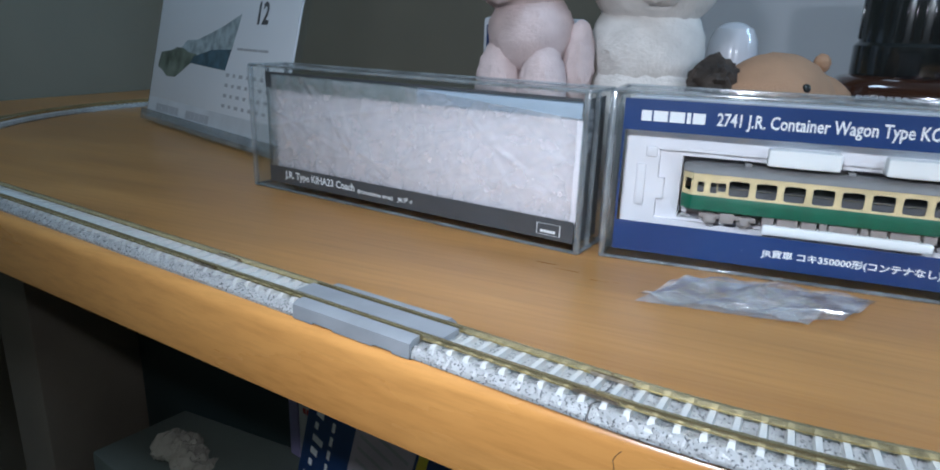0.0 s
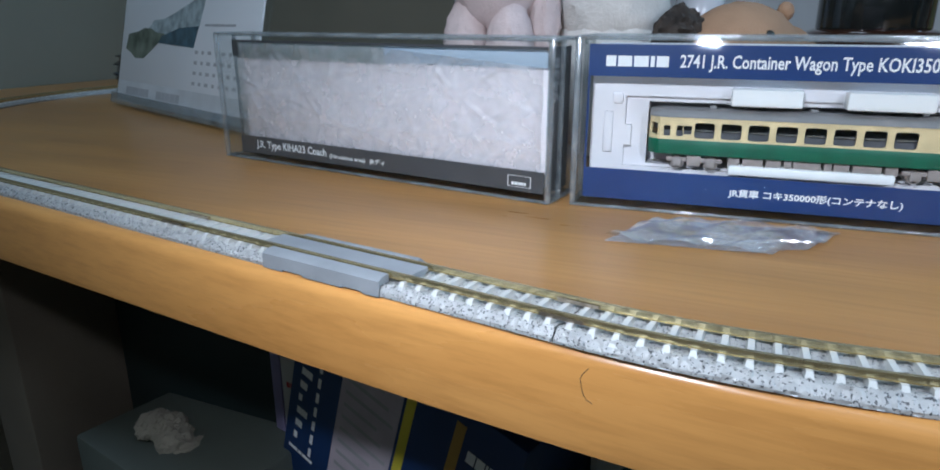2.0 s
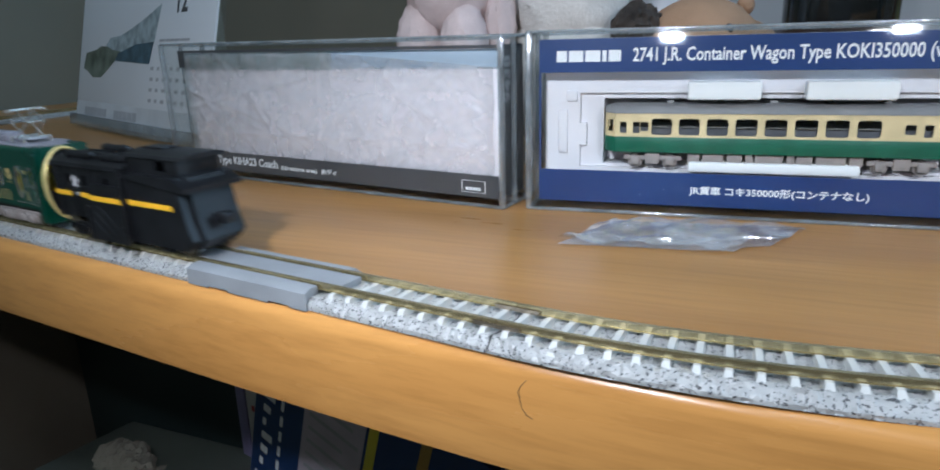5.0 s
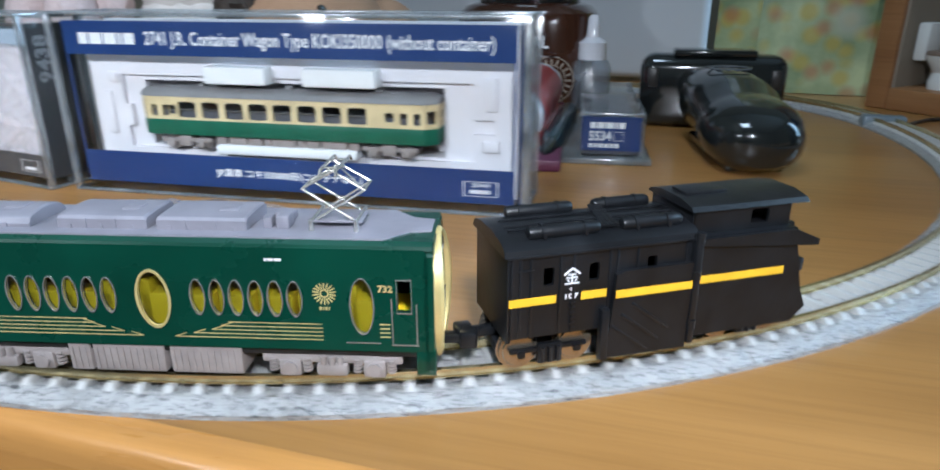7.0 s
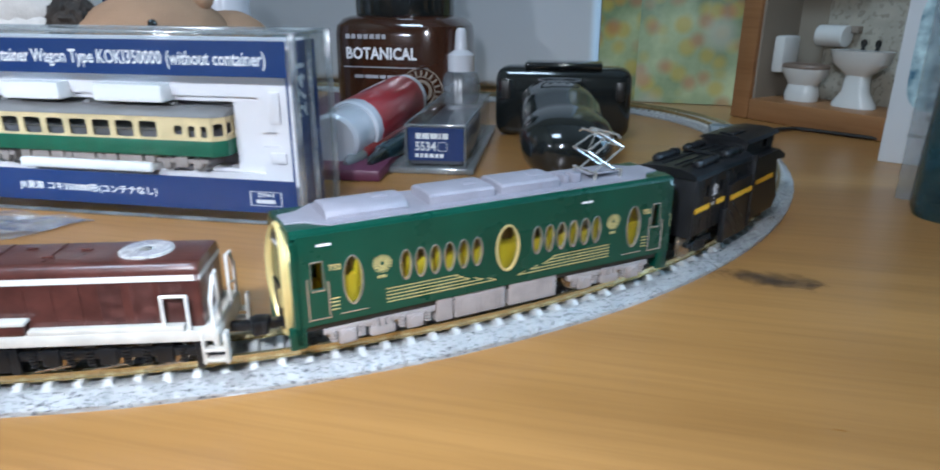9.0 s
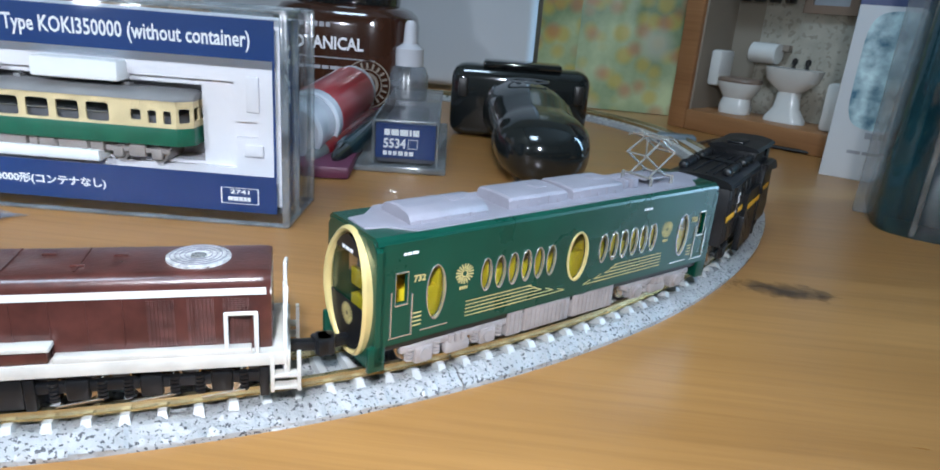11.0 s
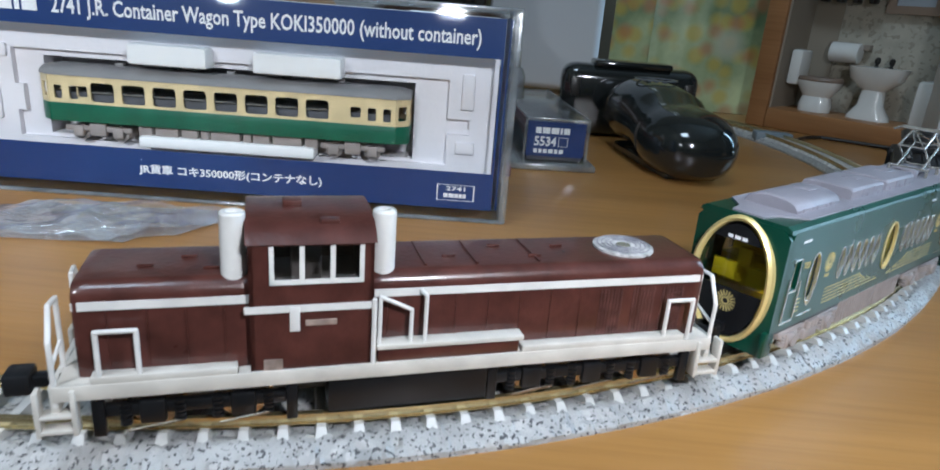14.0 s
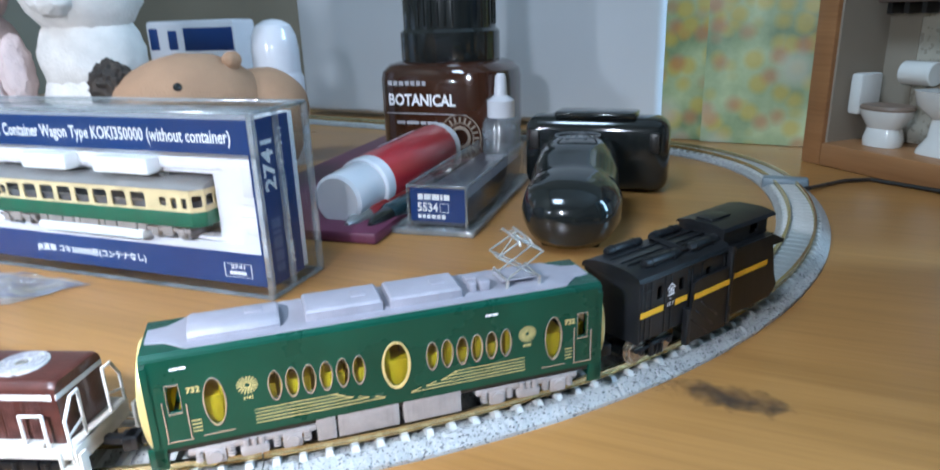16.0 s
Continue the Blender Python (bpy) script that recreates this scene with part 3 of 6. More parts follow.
    for x0, x1 in ((-3.95, -2.2), (-1.7, -0.12), (0.05, 1.62)):
        bm = bmesh.new()
        arch = 0.14 if x0 < -3 else 0.03
        sec = [(-0.52, 3.34), (-0.52, 3.56 - arch)] + [(0.48 * math.sin(a), 3.60 - arch + arch * math.cos(a)) for a in (math.pi * k / 16 for k in range(-8, 9))] + [(0.52, 3.56 - arch), (0.52, 3.34)]
        rows = [[bm.verts.new((x, y * k, 3.34 + (z - 3.34) * h)) for y, z in sec] for x, k, h in ((x0, 0.97, 0.9), (x0 + 0.04, 1, 1), (x1 - 0.04, 1, 1), (x1, 0.97, 0.9))]
        for a, b in zip(rows, rows[1:]):
            for j in range(len(sec)):
                bm.faces.new((a[j], b[j], b[(j + 1) % len(sec)], a[(j + 1) % len(sec)]))
        bm.faces.new(rows[0]), bm.faces.new(rows[-1])
        for f in (0.33, 0.66):
            box(bm, x0 + f * (x1 - x0) - 0.012, x0 + f * (x1 - x0) + 0.012, -0.535, 0.535, 3.36, 3.575 - arch, 0.006)
        box(bm, x0 + 0.62 * (x1 - x0), x0 + 0.82 * (x1 - x0), -0.16, 0.16, 3.55, 3.615, 0.015)
        for yy in (-0.54, 0.52):
            for k in range(3):
                box(bm, x0 + 0.2 + k * 0.55, x0 + 0.26 + k * 0.55, yy, yy + 0.02, 3.36, 3.44)
        part("air_conditioner", bm, GREY_ROOF, car, "grey roof air conditioner")
    bm = box(bmesh.new(), 1.85, 2.0, -0.35, -0.1, 3.36, 3.55, 0.02)
    box(bm, 2.08, 2.3, -0.38, -0.05, 3.36, 3.58, 0.02)
    box(bm, 1.9, 2.25, 0.1, 0.35, 3.36, 3.5, 0.02)
    part("roof_box", bm, GREY_ROOF, car)
    # pantograph: base, insulators, lower arms crossing, upper arms, head
    pan = part("pantograph", box(bmesh.new(), 2.62, 3.55, -0.3, 0.3, 3.46, 3.50, 0.01), GREY_ROOF, car, "pale grey raised pantograph")
    bm = bmesh.new()
    for x in (2.7, 3.47):
        for y in (-0.42, 0.42):
            tube(bm, (x, y, 3.36), (x, y, 3.56), 0.05, 0.035)
        tube(bm, (x, -0.46, 3.52), (x, 0.46, 3.52), 0.03)
    part("insulator", bm, SILVER, pan)
    rods = []
    for y in (-0.28, 0.28):
        for a, b in (((2.78, 3.52), (3.62, 4.05)), ((3.4, 3.52), (2.55, 4.05)), ((3.62, 4.05), (2.98, 4.42)), ((2.55, 4.05), (3.2, 4.42))):
            rods.append(((a[0], y, a[1]), (b[0], y * (1 if b[1] < 4.2 else 0.9), b[1]), 0.024))
    for x, z in ((3.62, 4.05), (2.55, 4.05)):
        rods.append(((x, -0.3, z), (x, 0.3, z), 0.022))
    rods += [((3.62, -0.28, 4.05), (2.98, 0.25, 4.42), 0.015), ((2.55, -0.28, 4.05), (3.2, 0.25, 4.42), 0.015)]
    for a, b, r in rods:
        part("arm", tube(bmesh.new(), a, b, r, seg=8), SILVER, pan)
    bm = bmesh.new()
    for x in (2.95, 3.22):
        tube(bm, (x, -0.5, 4.44), (x, 0.5, 4.44), 0.03, seg=8)
        for s in (-1, 1):
            tube(bm, (x, s * 0.5, 4.44), (x, s * 0.62, 4.36), 0.025, seg=8)
    for y in (-0.3, 0.3):
        tube(bm, (2.95, y, 4.43), (3.22, y, 4.43), 0.02, seg=8)
    part("collector_head", bm, SILVER, pan)
    # inside
    bm = box(bmesh.new(), -4.4, 4.4, -0.78, 0.78, 1.3, 1.62, 0.02)
    for k in range(9):
        x = -2.75 + 0.69 * k
        for y in (-0.6, 0.6):
            box(bm, x - 0.28, x + 0.3, y - 0.2, y + 0.2, 1.6, 2.24, 0.03)
            box(bm, x - 0.3, x - 0.1, y - 0.2, y + 0.2, 1.6, 2.5, 0.03)
    for sx in (-1, 1):
        box(bm, sx * 3.62 - 0.3, sx * 3.62 + 0.3, -0.79, 0.79, 1.6, 2.2, 0.03)
        box(bm, sx * 3.45 - 0.05, sx * 3.45 + 0.05, -0.79, 0.79, 1.6, 2.5, 0.02)
        box(bm, sx * 4.45 - 0.05, sx * 4.45 + 0.05, -0.6, 0.6, 1.9, 2.25, 0.02)
        box(bm, sx * 4.45 - 0.05, sx * 4.45 + 0.05, -0.14, 0.14, 1.9, 2.6, 0.02)
    part("interior", bm, YELLOW, car, "bright yellow moulded interior")
    part("floor_pan", box(bmesh.new(), -L, L, -W + 0.08, W - 0.08, 1.14, 1.3), DARK, car)
    # underfloor boxes and bogies
    for x0, x1 in ((-1.75, -1.35), (-1.3, 0.0), (0.1, 1.4)):
        gear = part("equipment_box", box(bmesh.new(), x0, x1, -0.86, 0.86, 0.72, 1.3, 0.03), GREY_UNDER, car)
        pieces("rib", [(x0 + 0.06 + 0.12 * k, x0 + 0.09 + 0.12 * k, -0.875, 0.875, 0.76, 1.2) for k in range(int((x1 - x0) / 0.12))], GREY_UNDER, gear)
    for cx in (-3.0, 3.0):
        bogie = part("bogie", box(bmesh.new(), cx - 1.2, cx + 1.2, -0.4, 0.4, 0.95, 1.14, 0.03), GREY_UNDER, car, "grey-brown bogie frame")
        for side in (-1, 1):
            bm = box(bmesh.new(), cx - 1.25, cx + 1.25, -0.84, -0.7, 0.98, 1.13, 0.04)
            for sx in (-0.75, 0.75):
                box(bm, cx + sx - 0.2, cx + sx + 0.2, -0.88, -0.7, 0.72, 1.06, 0.05)
                tube(bm, (cx + sx, -0.93, 0.9), (cx + sx, -0.8, 0.9), 0.13)
                for o in (-0.3, 0.3):
                    for z in range(4):
                        tube(bm, (cx + sx + o, -0.8, 0.82 + 0.07 * z), (cx + sx + o, -0.8, 0.86 + 0.07 * z), 0.085, seg=10)
            box(bm, cx - 0.28, cx + 0.28, -0.9, -0.72, 0.75, 0.98, 0.05)
            for k in range(3):
                tube(bm, (cx - 0.15 + 0.15 * k, -0.86, 0.98), (cx - 0.15 + 0.15 * k, -0.86, 1.14), 0.06, seg=10)
            part("side_frame", bm, GREY_UNDER, bogie, "", pose(0, 0, 0) if side < 0 else at(2 * cx, 0, 0, 0, 0, 180))
        for sx in (-0.75, 0.75):
            for y in (-0.46, 0.46):
                wheel(bogie, cx + sx, y, 0.33)
    for ob in car.children_recursive:
        for v in ob.data.vertices:
            v.co.z -= 0.0005 * min(1, max(0, (v.co.z - 0.024) / 0.006))
    return car


def make_plough():
    car = thing("snow_plough_wagon", at(0, 0, 0), "black model snow plough wagon with yellow side stripes", "model train")
    W = 0.9
    # van body
    bm = panel(bmesh.new(), [(-3.15, 1.32), (0.45, 1.32), (0.45, 2.92), (-3.15, 2.92)], [oval(x, 2.47, 0.1, 0.17, 12, 8) for x in (-2.42, -1.55, -0.4)], -W, 0.08)
    panel(bm, [(-3.15, 1.32), (0.45, 1.32), (0.45, 2.92), (-3.15, 2.92)], [oval(x, 2.47, 0.1, 0.17, 12, 8) for x in (-2.42, -1.55, -0.4)], W - 0.08, 0.08)
    box(bm, -3.19, -3.1, -W, W, 1.25, 2.92, 0.02)
    box(bm, 0.38, 0.46, -W, W, 1.0, 2.92, 0.02)
    box(bm, -3.1, 0.4, -W + 0.08, W - 0.08, 1.3, 1.4)
    part("body", bm, BLACK, car)
    bm = bmesh.new()
    n = 12
    sec = [(-(W + 0.04) * math.cos(math.pi * k / n), 2.9 + 0.27 * math.sin(math.pi * k / n) ** 0.7) for k in range(n + 1)]
    ra = [bm.verts.new((-3.25, y, z)) for y, z in sec]
    rb = [bm.verts.new((0.5, y, z)) for y, z in sec]
    for j in range(n):
        bm.faces.new((ra[j], rb[j], rb[j + 1], ra[j + 1]))
    bm.faces.new(ra), bm.faces.new(rb)
    bm.faces.new((ra[0], rb[0], rb[-1], ra[-1]))
    part("roof", bm, BLACK, car)
    bm = bmesh.new()
    for side in (-1, 1):
        box(bm, -3.22, 0.46, side * 0.94 - 0.02, side * 0.94 + 0.02, 2.86, 2.91, 0.008)
        for x in (-3.1, -2.95, -2.75, -2.2, -1.95, -1.25, -1.1, -0.7, 0.3):
            box(bm, x - 0.025, x + 0.025, side * W - 0.025, side * W + 0.025, 1.34, 2.86, 0.006)
        box(bm, -3.0, -2.7, side * W - 0.03, side * W + 0.03, 2.6, 2.63)
        for k in range(6):
            box(bm, -2.0, -1.9, side * 0.92 - 0.02, side * 0.92 + 0.02, 1.4 + 0.1 * k, 1.43 + 0.1 * k)
    part("rib", bm, BLACK, car)
    # air tanks on the roof
    for y in (-0.5, 0.5):
        for x0, x1 in ((-2.75, -1.35), (-0.95, 0.3)):
            tank = part("air_tank", lathe(bmesh.new(), [(0.02, 0), (0.1, 0.03), (0.125, 0.1), (0.125, x1 - x0 - 0.1), (0.1, x1 - x0 - 0.03), (0.02, x1 - x0)], 16, Matrix.Translation((x0, y * 1.2, 3.2)) @ pose(0, 0, 0, 0, 90, 0)), BLACK, car, "black roof air tank")
            bm = bmesh.new()
            for x in (x0 + 0.3, x1 - 0.3):
                ring(bm, [(px, 0, pz) for px, pz in oval(0, 0, 0.12, 0.12, 14)], 0.025, 0.05)
                bmesh.ops.transform(bm, matrix=Matrix.Translation((x, y * 1.2, 3.2)) @ pose(0, 0, 0, 0, 0, 90), verts=bm.verts[-56:])
            box(bm, x0 + 0.28, x0 + 0.33, y * 1.42 - 0.03, y * 1.42 + 0.03, 2.9, 3.17)
            box(bm, x1 - 0.33, x1 - 0.28, y * 1.42 - 0.03, y * 1.42 + 0.03, 2.9, 3.17)
            part("strap", bm, BLACK, tank)
    bm = bmesh.new()
    for k in range(7):
        tube(bm, (-1.3 + 0.05 * k, -0.62, 3.2 + 0.01 * (k % 2)), (-1.0 + 0.03 * k, 0.6, 3.2), 0.025, seg=6)
    for y in (-0.35, -0.15, 0.2):
        tube(bm, (-3.0, y, 3.18), (0.4, y, 3.2), 0.022, seg=6)
    part("pipe", bm, BLACK, car)
    # observation cab
    cabo = [(0.5, 2.88), (2.62, 2.88), (2.65, 3.38), (0.5, 3.38)]
    bm = panel(bmesh.new(), cabo, [oval(1.95, 3.13, 0.2, 0.14, 12, 8)], -0.72, 0.06)
    panel(bm, cabo, [oval(1.95, 3.13, 0.2, 0.14, 12, 8)], 0.66, 0.06)
    box(bm, 2.58, 2.66, -0.7, 0.7, 2.88, 3.38, 0.01)
    box(bm, 0.48, 0.56, -0.72, 0.72, 2.88, 3.38, 0.01)
    part("cab", bm, BLACK, car)
    bm = bmesh.new()
    sec = [(-0.8, 3.34), (-0.72, 3.42), (-0.35, 3.5), (0.35, 3.5), (0.72, 3.42), (0.8, 3.34)]
    ra = [bm.verts.new((0.42, y, z)) for y, z in sec]
    rb = [bm.verts.new((2.98, y, z)) for y, z in sec]
    for j in range(6):
        bm.faces.new((ra[j], rb[j], rb[(j + 1) % 6], ra[(j + 1) % 6]))
    bm.faces.new(ra), bm.faces.new(rb)
    box(bm, 0.6, 1.5, -0.25, 0.25, 3.49, 3.56, 0.02)
    part("cab_roof", bm, BLACK, car)
    # front block, hood shelf and wedge blade
    prof = [(0.55, 0.85), (2.9, 0.85), (3.2, 1.15), (3.02, 1.55), (2.78, 2.5), (2.7, 2.88), (0.55, 2.88)]
    for y0, y1 in ((-W, -0.6), (0.6, W), (-0.6, 0.6)):
        k = 0.0 if abs(y0 + y1) > 0.1 else 0.18
        bm = bmesh.new()
        la = [bm.verts.new((x + (k if x > 2 else 0), y0, z)) for x, z in prof]
        lb = [bm.verts.new((x + (k if x > 2 else 0), y1, z)) for x, z in prof]
        bm.faces.new(la), bm.faces.new(lb)
        for j in range(len(prof)):
            bm.faces.new((la[j], lb[j], lb[(j + 1) % len(prof)], la[(j + 1) % len(prof)]))
        part("plough_blade", bm, BLACK, car, "black wedge-shaped plough front")
    bm = bmesh.new()
    sh = [(0.5, 2.87), (2.62, 2.87), (3.2, 2.62), (3.2, 2.50), (2.9, 2.52), (0.5, 2.74)]
    la = [bm.verts.new((x, -W - 0.08, z)) for x, z in sh]
    lb = [bm.verts.new((x, W + 0.08, z)) for x, z in sh]
    bm.faces.new(la), bm.faces.new(lb)
    for j in range(6):
        bm.faces.new((la[j], lb[j], lb[(j + 1) % 6], la[(j + 1) % 6]))
    part("hood", bm, BLACK, car)
    for side in (-1, 1):
        y = side * 0.98
        bm = bmesh.new()
        wing = [(-1.28, 0.75), (0.38, 0.72), (0.42, 2.3), (0.42, 2.46), (-1.0, 2.46), (-1.16, 2.4)]
        panel(bm, wing, [], y - 0.05, 0.1)
        wing_ob = part("side_wing", bm, BLACK, car, "folded black side wing")
        part("hinge_post", box(bmesh.new(), -1.42, -1.26, y - 0.09, y + 0.09, 0.72, 1.75, 0.03), BLACK, wing_ob)
        part("hinge_post", box(bmesh.new(), 0.40, 0.54, y - 0.10, y + 0.10, 0.80, 3.0, 0.03), BLACK, wing_ob)
        for x, z in ((0.47, 2.95), (0.47, 2.2), (0.47, 1.2)):
            part("hinge", tube(bmesh.new(), (x, y + side * 0.05, z - 0.09), (x, y + side * 0.05, z + 0.09), 0.085, seg=12), BLACK, wing_ob)
        for k in range(3):
            m = Matrix.Translation((-0.42 - 0.2 * k, y + side * 0.05, 1.5 - 0.2 * k)) @ Matrix.Rotation(radians(38), 4, "Y")
            part("brace", box(bmesh.new(), -0.5, 0.5, -0.02, 0.02, -0.03, 0.03, 0.008, m), BLACK, wing_ob)
        bm = bmesh.new()
        for x0, x1, out in ((-3.16, -2.28, 0.0), (-1.8, -1.3, 0.0), (-1.18, 0.38, 0.135), (0.56, 2.5, 0.0)):
            o = side * (W + 0.028 + out)
            box(bm, x0, x1, o - 0.006, o + 0.006, 1.965, 2.115)
        part("stripe", bm, ORANGE, car, "yellow-orange stripe")
        turn = pose(0, 0, 0, 0, 0, 0 if side < 0 else 180)
        bm = bmesh.new()
        xe = -1.99 if side < 0 else 1.99
        for sx in (-1, 1):
            box(bm, -0.1, 0.1, -0.004, 0.004, -0.018, 0.018, 0, Matrix.Translation((xe + sx * 0.075, -W - 0.03, 2.535)) @ Matrix.Rotation(sx * radians(38), 4, "Y"))
            box(bm, -0.03, 0.03, -0.004, 0.004, -0.012, 0.012, 0, Matrix.Translation((xe + sx * 0.07, -W - 0.03, 2.36)) @ Matrix.Rotation(-sx * radians(50), 4, "Y"))
        for z, w in ((2.475, 0.075), (2.415, 0.11), (2.305, 0.14)):
            box(bm, xe - w, xe + w, -W - 0.034, -W - 0.026, z - 0.014, z + 0.014)
        box(bm, xe - 0.014, xe + 0.014, -W - 0.034, -W - 0.026, 2.31, 2.48)
        part("emblem", bm, PRINT_WHITE, car, "white painted emblem", turn)
        words("number", "107", 0.26, 0.1, PRINT_WHITE, car, turn @ on_front(-2.1 if side < 0 else 1.84, -W - 0.012, 2.0))
        words("class_mark", "キ", 0.07, 0.07, PRINT_WHITE, car, turn @ on_front(-2.02 if side < 0 else 1.95, -W - 0.012, 2.15))
    # trucks
    for cx, y0 in ((-2.3, 0), (1.95, 0)):
        bogie = part("bogie", box(bmesh.new(), cx - 0.9, cx + 0.9, -0.4, 0.4, 0.8, 1.0, 0.03), BLACK, car, "black two-axle bogie")
        for side in (-1, 1):
            bm = box(bmesh.new(), cx - 0.75, cx + 0.75, side * 0.72 - 0.05, side * 0.72 + 0.05, 0.93, 1.02, 0.02)
            box(bm, cx - 0.24, cx + 0.24, side * 0.76 - 0.06, side * 0.76 + 0.06, 0.7, 1.1, 0.03)
            for k in range(3):
                tube(bm, (cx - 0.16 + 0.16 * k, side * 0.83, 0.74), (cx - 0.16 + 0.16 * k, side * 0.83, 1.04), 0.05, seg=8)
            for sx in (-0.55, 0.55):
                box(bm, cx + sx - 0.07, cx + sx + 0.07, side * 0.78 - 0.05, side * 0.78 + 0.05, 0.86, 1.0, 0.02)
            part("side_frame", bm, BLACK, bogie)
        for sx in (-0.55, 0.55):
            for y in (-0.6, 0.6):
                wheel(bogie, cx + sx, y, 0.37)
    coupler(car, -3.1, -1)
    bm = box(bmesh.new(), 3.1, 3.5, -0.12, 0.12, 1.62, 1.8, 0.04)
    box(bm, 3.35, 3.7, -0.2, 0.2, 1.55, 1.87, 0.06)
    part("coupler", bm, BLACK, car, "high-mounted black coupler")
    return car


def make_diesel():
    loco = thing("diesel_locomotive", at(0, 0, 0), "maroon model diesel shunter with white band and handrails", "model train")
    # long hood, short hood, cab
    def hood(name, x0, x1, w, z0, z1):
        bm = bmesh.new()
        sec = [(-w, z0), (-w, z1 - 0.22)] + [(-w + 0.22 - 0.22 * math.cos(a), z1 - 0.22 + 0.2 * math.sin(a)) for a in (math.pi * k / 12 for k in range(1, 7))]
        sec = sec + [(-y, z) for y, z in reversed(sec)]
        rows = []
        for x, k in ((x0, 0.93), (x0 + 0.05, 0.985), (x0 + 0.14, 1), (x1 - 0.14, 1), (x1 - 0.05, 0.985), (x1, 0.93)):
            rows.append([bm.verts.new((x, y * (0.5 + 0.5 * k), z0 + (z - z0) * (0.7 + 0.3 * k))) for y, z in sec])
        for a, b in zip(rows, rows[1:]):
            for j in range(len(sec)):
                i = (j + 1) % len(sec)
                bm.faces.new((a[j], b[j], b[i], a[i]))
        bm.faces.new(rows[0]), bm.faces.new(rows[-1])
        return part(name, bm, MAROON, loco)
    hood("short_hood", -4.56, -2.5, 0.74, 1.5, 2.82)
    hood("long_hood", -0.98, 4.2, 0.74, 1.5, 2.82)
    for side in (-1, 1):
        y, yc = side * 0.745, side * 0.905
        pieces("white_band", [(-4.49, -2.54, y - 0.012, y + 0.012, 2.45, 2.565), (-0.94, 4.13, y - 0.012, y + 0.012, 2.45, 2.565), (-2.6, -1.0, yc - 0.012, yc + 0.012, 2.36, 2.46)], WHITE, loco, "white waist band")
    pieces("white_band", [(4.165, 4.205, -0.72, 0.72, 2.44, 2.55), (-4.565, -4.525, -0.72, 0.72, 2.44, 2.55)], WHITE, loco, "white waist band")
    # hood doors, louvres and roof details
    for side in (-1, 1):
        y = side * 0.745
        pieces("door_seam", [(x - 0.008, x + 0.008, y - 0.012, y + 0.012, 1.55, 2.42) for x in [-0.75 + 0.48 * k for k in range(10)] + [-4.2 + 0.45 * k for k in range(4)]], MAROON, loco)
    pieces("roof_seam", [(x - 0.015, x + 0.015, -0.5, 0.5, 2.805, 2.825) for x in (-0.2, 0.55, 1.5, 3.3)], MAROON, loco)
    pieces("lifting_eye", [(x, x + 0.2, y, y + 0.05, 2.805, 2.84, 0.008) for x, y in ((-3.9, -0.2), (-3.4, 0.1), (-3.1, -0.35), (0.1, -0.2), (0.9, 0.2), (1.4, -0.3), (1.9, 0.1))], MAROON, loco)
    louv = bmesh.new()
    for side in (-1, 1):
        for x0 in (2.45, 3.0, 3.5):
            for k in range(22):
                for j in range(7):
                    box(louv, x0 + 0.056 * j, x0 + 0.056 * j + 0.04, side * 0.745 - 0.01, side * 0.745 + 0.01, 1.62 + 0.036 * k, 1.637 + 0.036 * k)
    part("louvre", louv, mat("worn_louvre", (0.10, 0.042, 0.036), 0.32, size=500, vary=0.6), loco, "worn fine louvres")
    fan = part("fan_grille", lathe(bmesh.new(), [(0.12, 0), (0.5, 0), (0.5, 0.035), (0.46, 0.045), (0.16, 0.045), (0.13, 0.03)], 40), mat("pale_mesh", (0.46, 0.45, 0.44), 0.5, size=900, vary=0.45, bump=0.5, bump_size=1600), loco, "round white fan grille", at(3.12, 0, 2.80))
    bm = bmesh.new()
    for k in range(1, 5):
        r = 0.13 + 0.075 * k
        ring(bm, [(px, 0, pz) for px, pz in oval(0, 0, r, r, 36)], 0.012, 0.012)
    bmesh.ops.transform(bm, matrix=Matrix.Translation((0, 0, 0.056)) @ pose(0, 0, 0, 90, 0, 0), verts=bm.verts)
    part("grille_ring", bm, GREY_ROOF, fan)
    part("fan_hub", lathe(bmesh.new(), [(0.02, 0.02), (0.13, 0.02), (0.12, 0.055), (0.02, 0.06)], 20), SILVER, fan)
    # cab
    X0, X1 = -2.54, -0.98
    win = [(X0 + 0.28, 2.80), (X1 - 0.16, 2.80), (X1 - 0.16, 3.30), (X0 + 0.28, 3.30)]
    shape = [(X0, 1.3), (X1, 1.3), (X1, 3.35), (X0, 3.35)]
    bm = panel(bmesh.new(), shape, [win], -0.9, 0.06)
    panel(bm, shape, [win], 0.84, 0.06)
    for x in (X0, X1 - 0.06):
        panel(bm, [(-0.9, 1.3), (0.9, 1.3), (0.9, 3.35), (-0.9, 3.35)], [[(-0.7, 3.06), (0.7, 3.06), (0.7, 3.3), (-0.7, 3.3)]], 0, 0.06, Matrix.Translation((x + 0.06, 0, 0)) @ pose(0, 0, 0, 0, 0, 90))
    cab = part("cab", bm, MAROON, loco)
    bm = bmesh.new()
    sec = [(-0.93, 3.33), (-0.82, 3.45), (-0.6, 3.55), (-0.3, 3.6), (0.3, 3.6), (0.6, 3.55), (0.82, 3.45), (0.93, 3.33)]
    ra = [bm.verts.new((X0 - 0.03, y, z)) for y, z in sec]
    rb = [bm.verts.new((X1 + 0.03, y, z)) for y, z in sec]
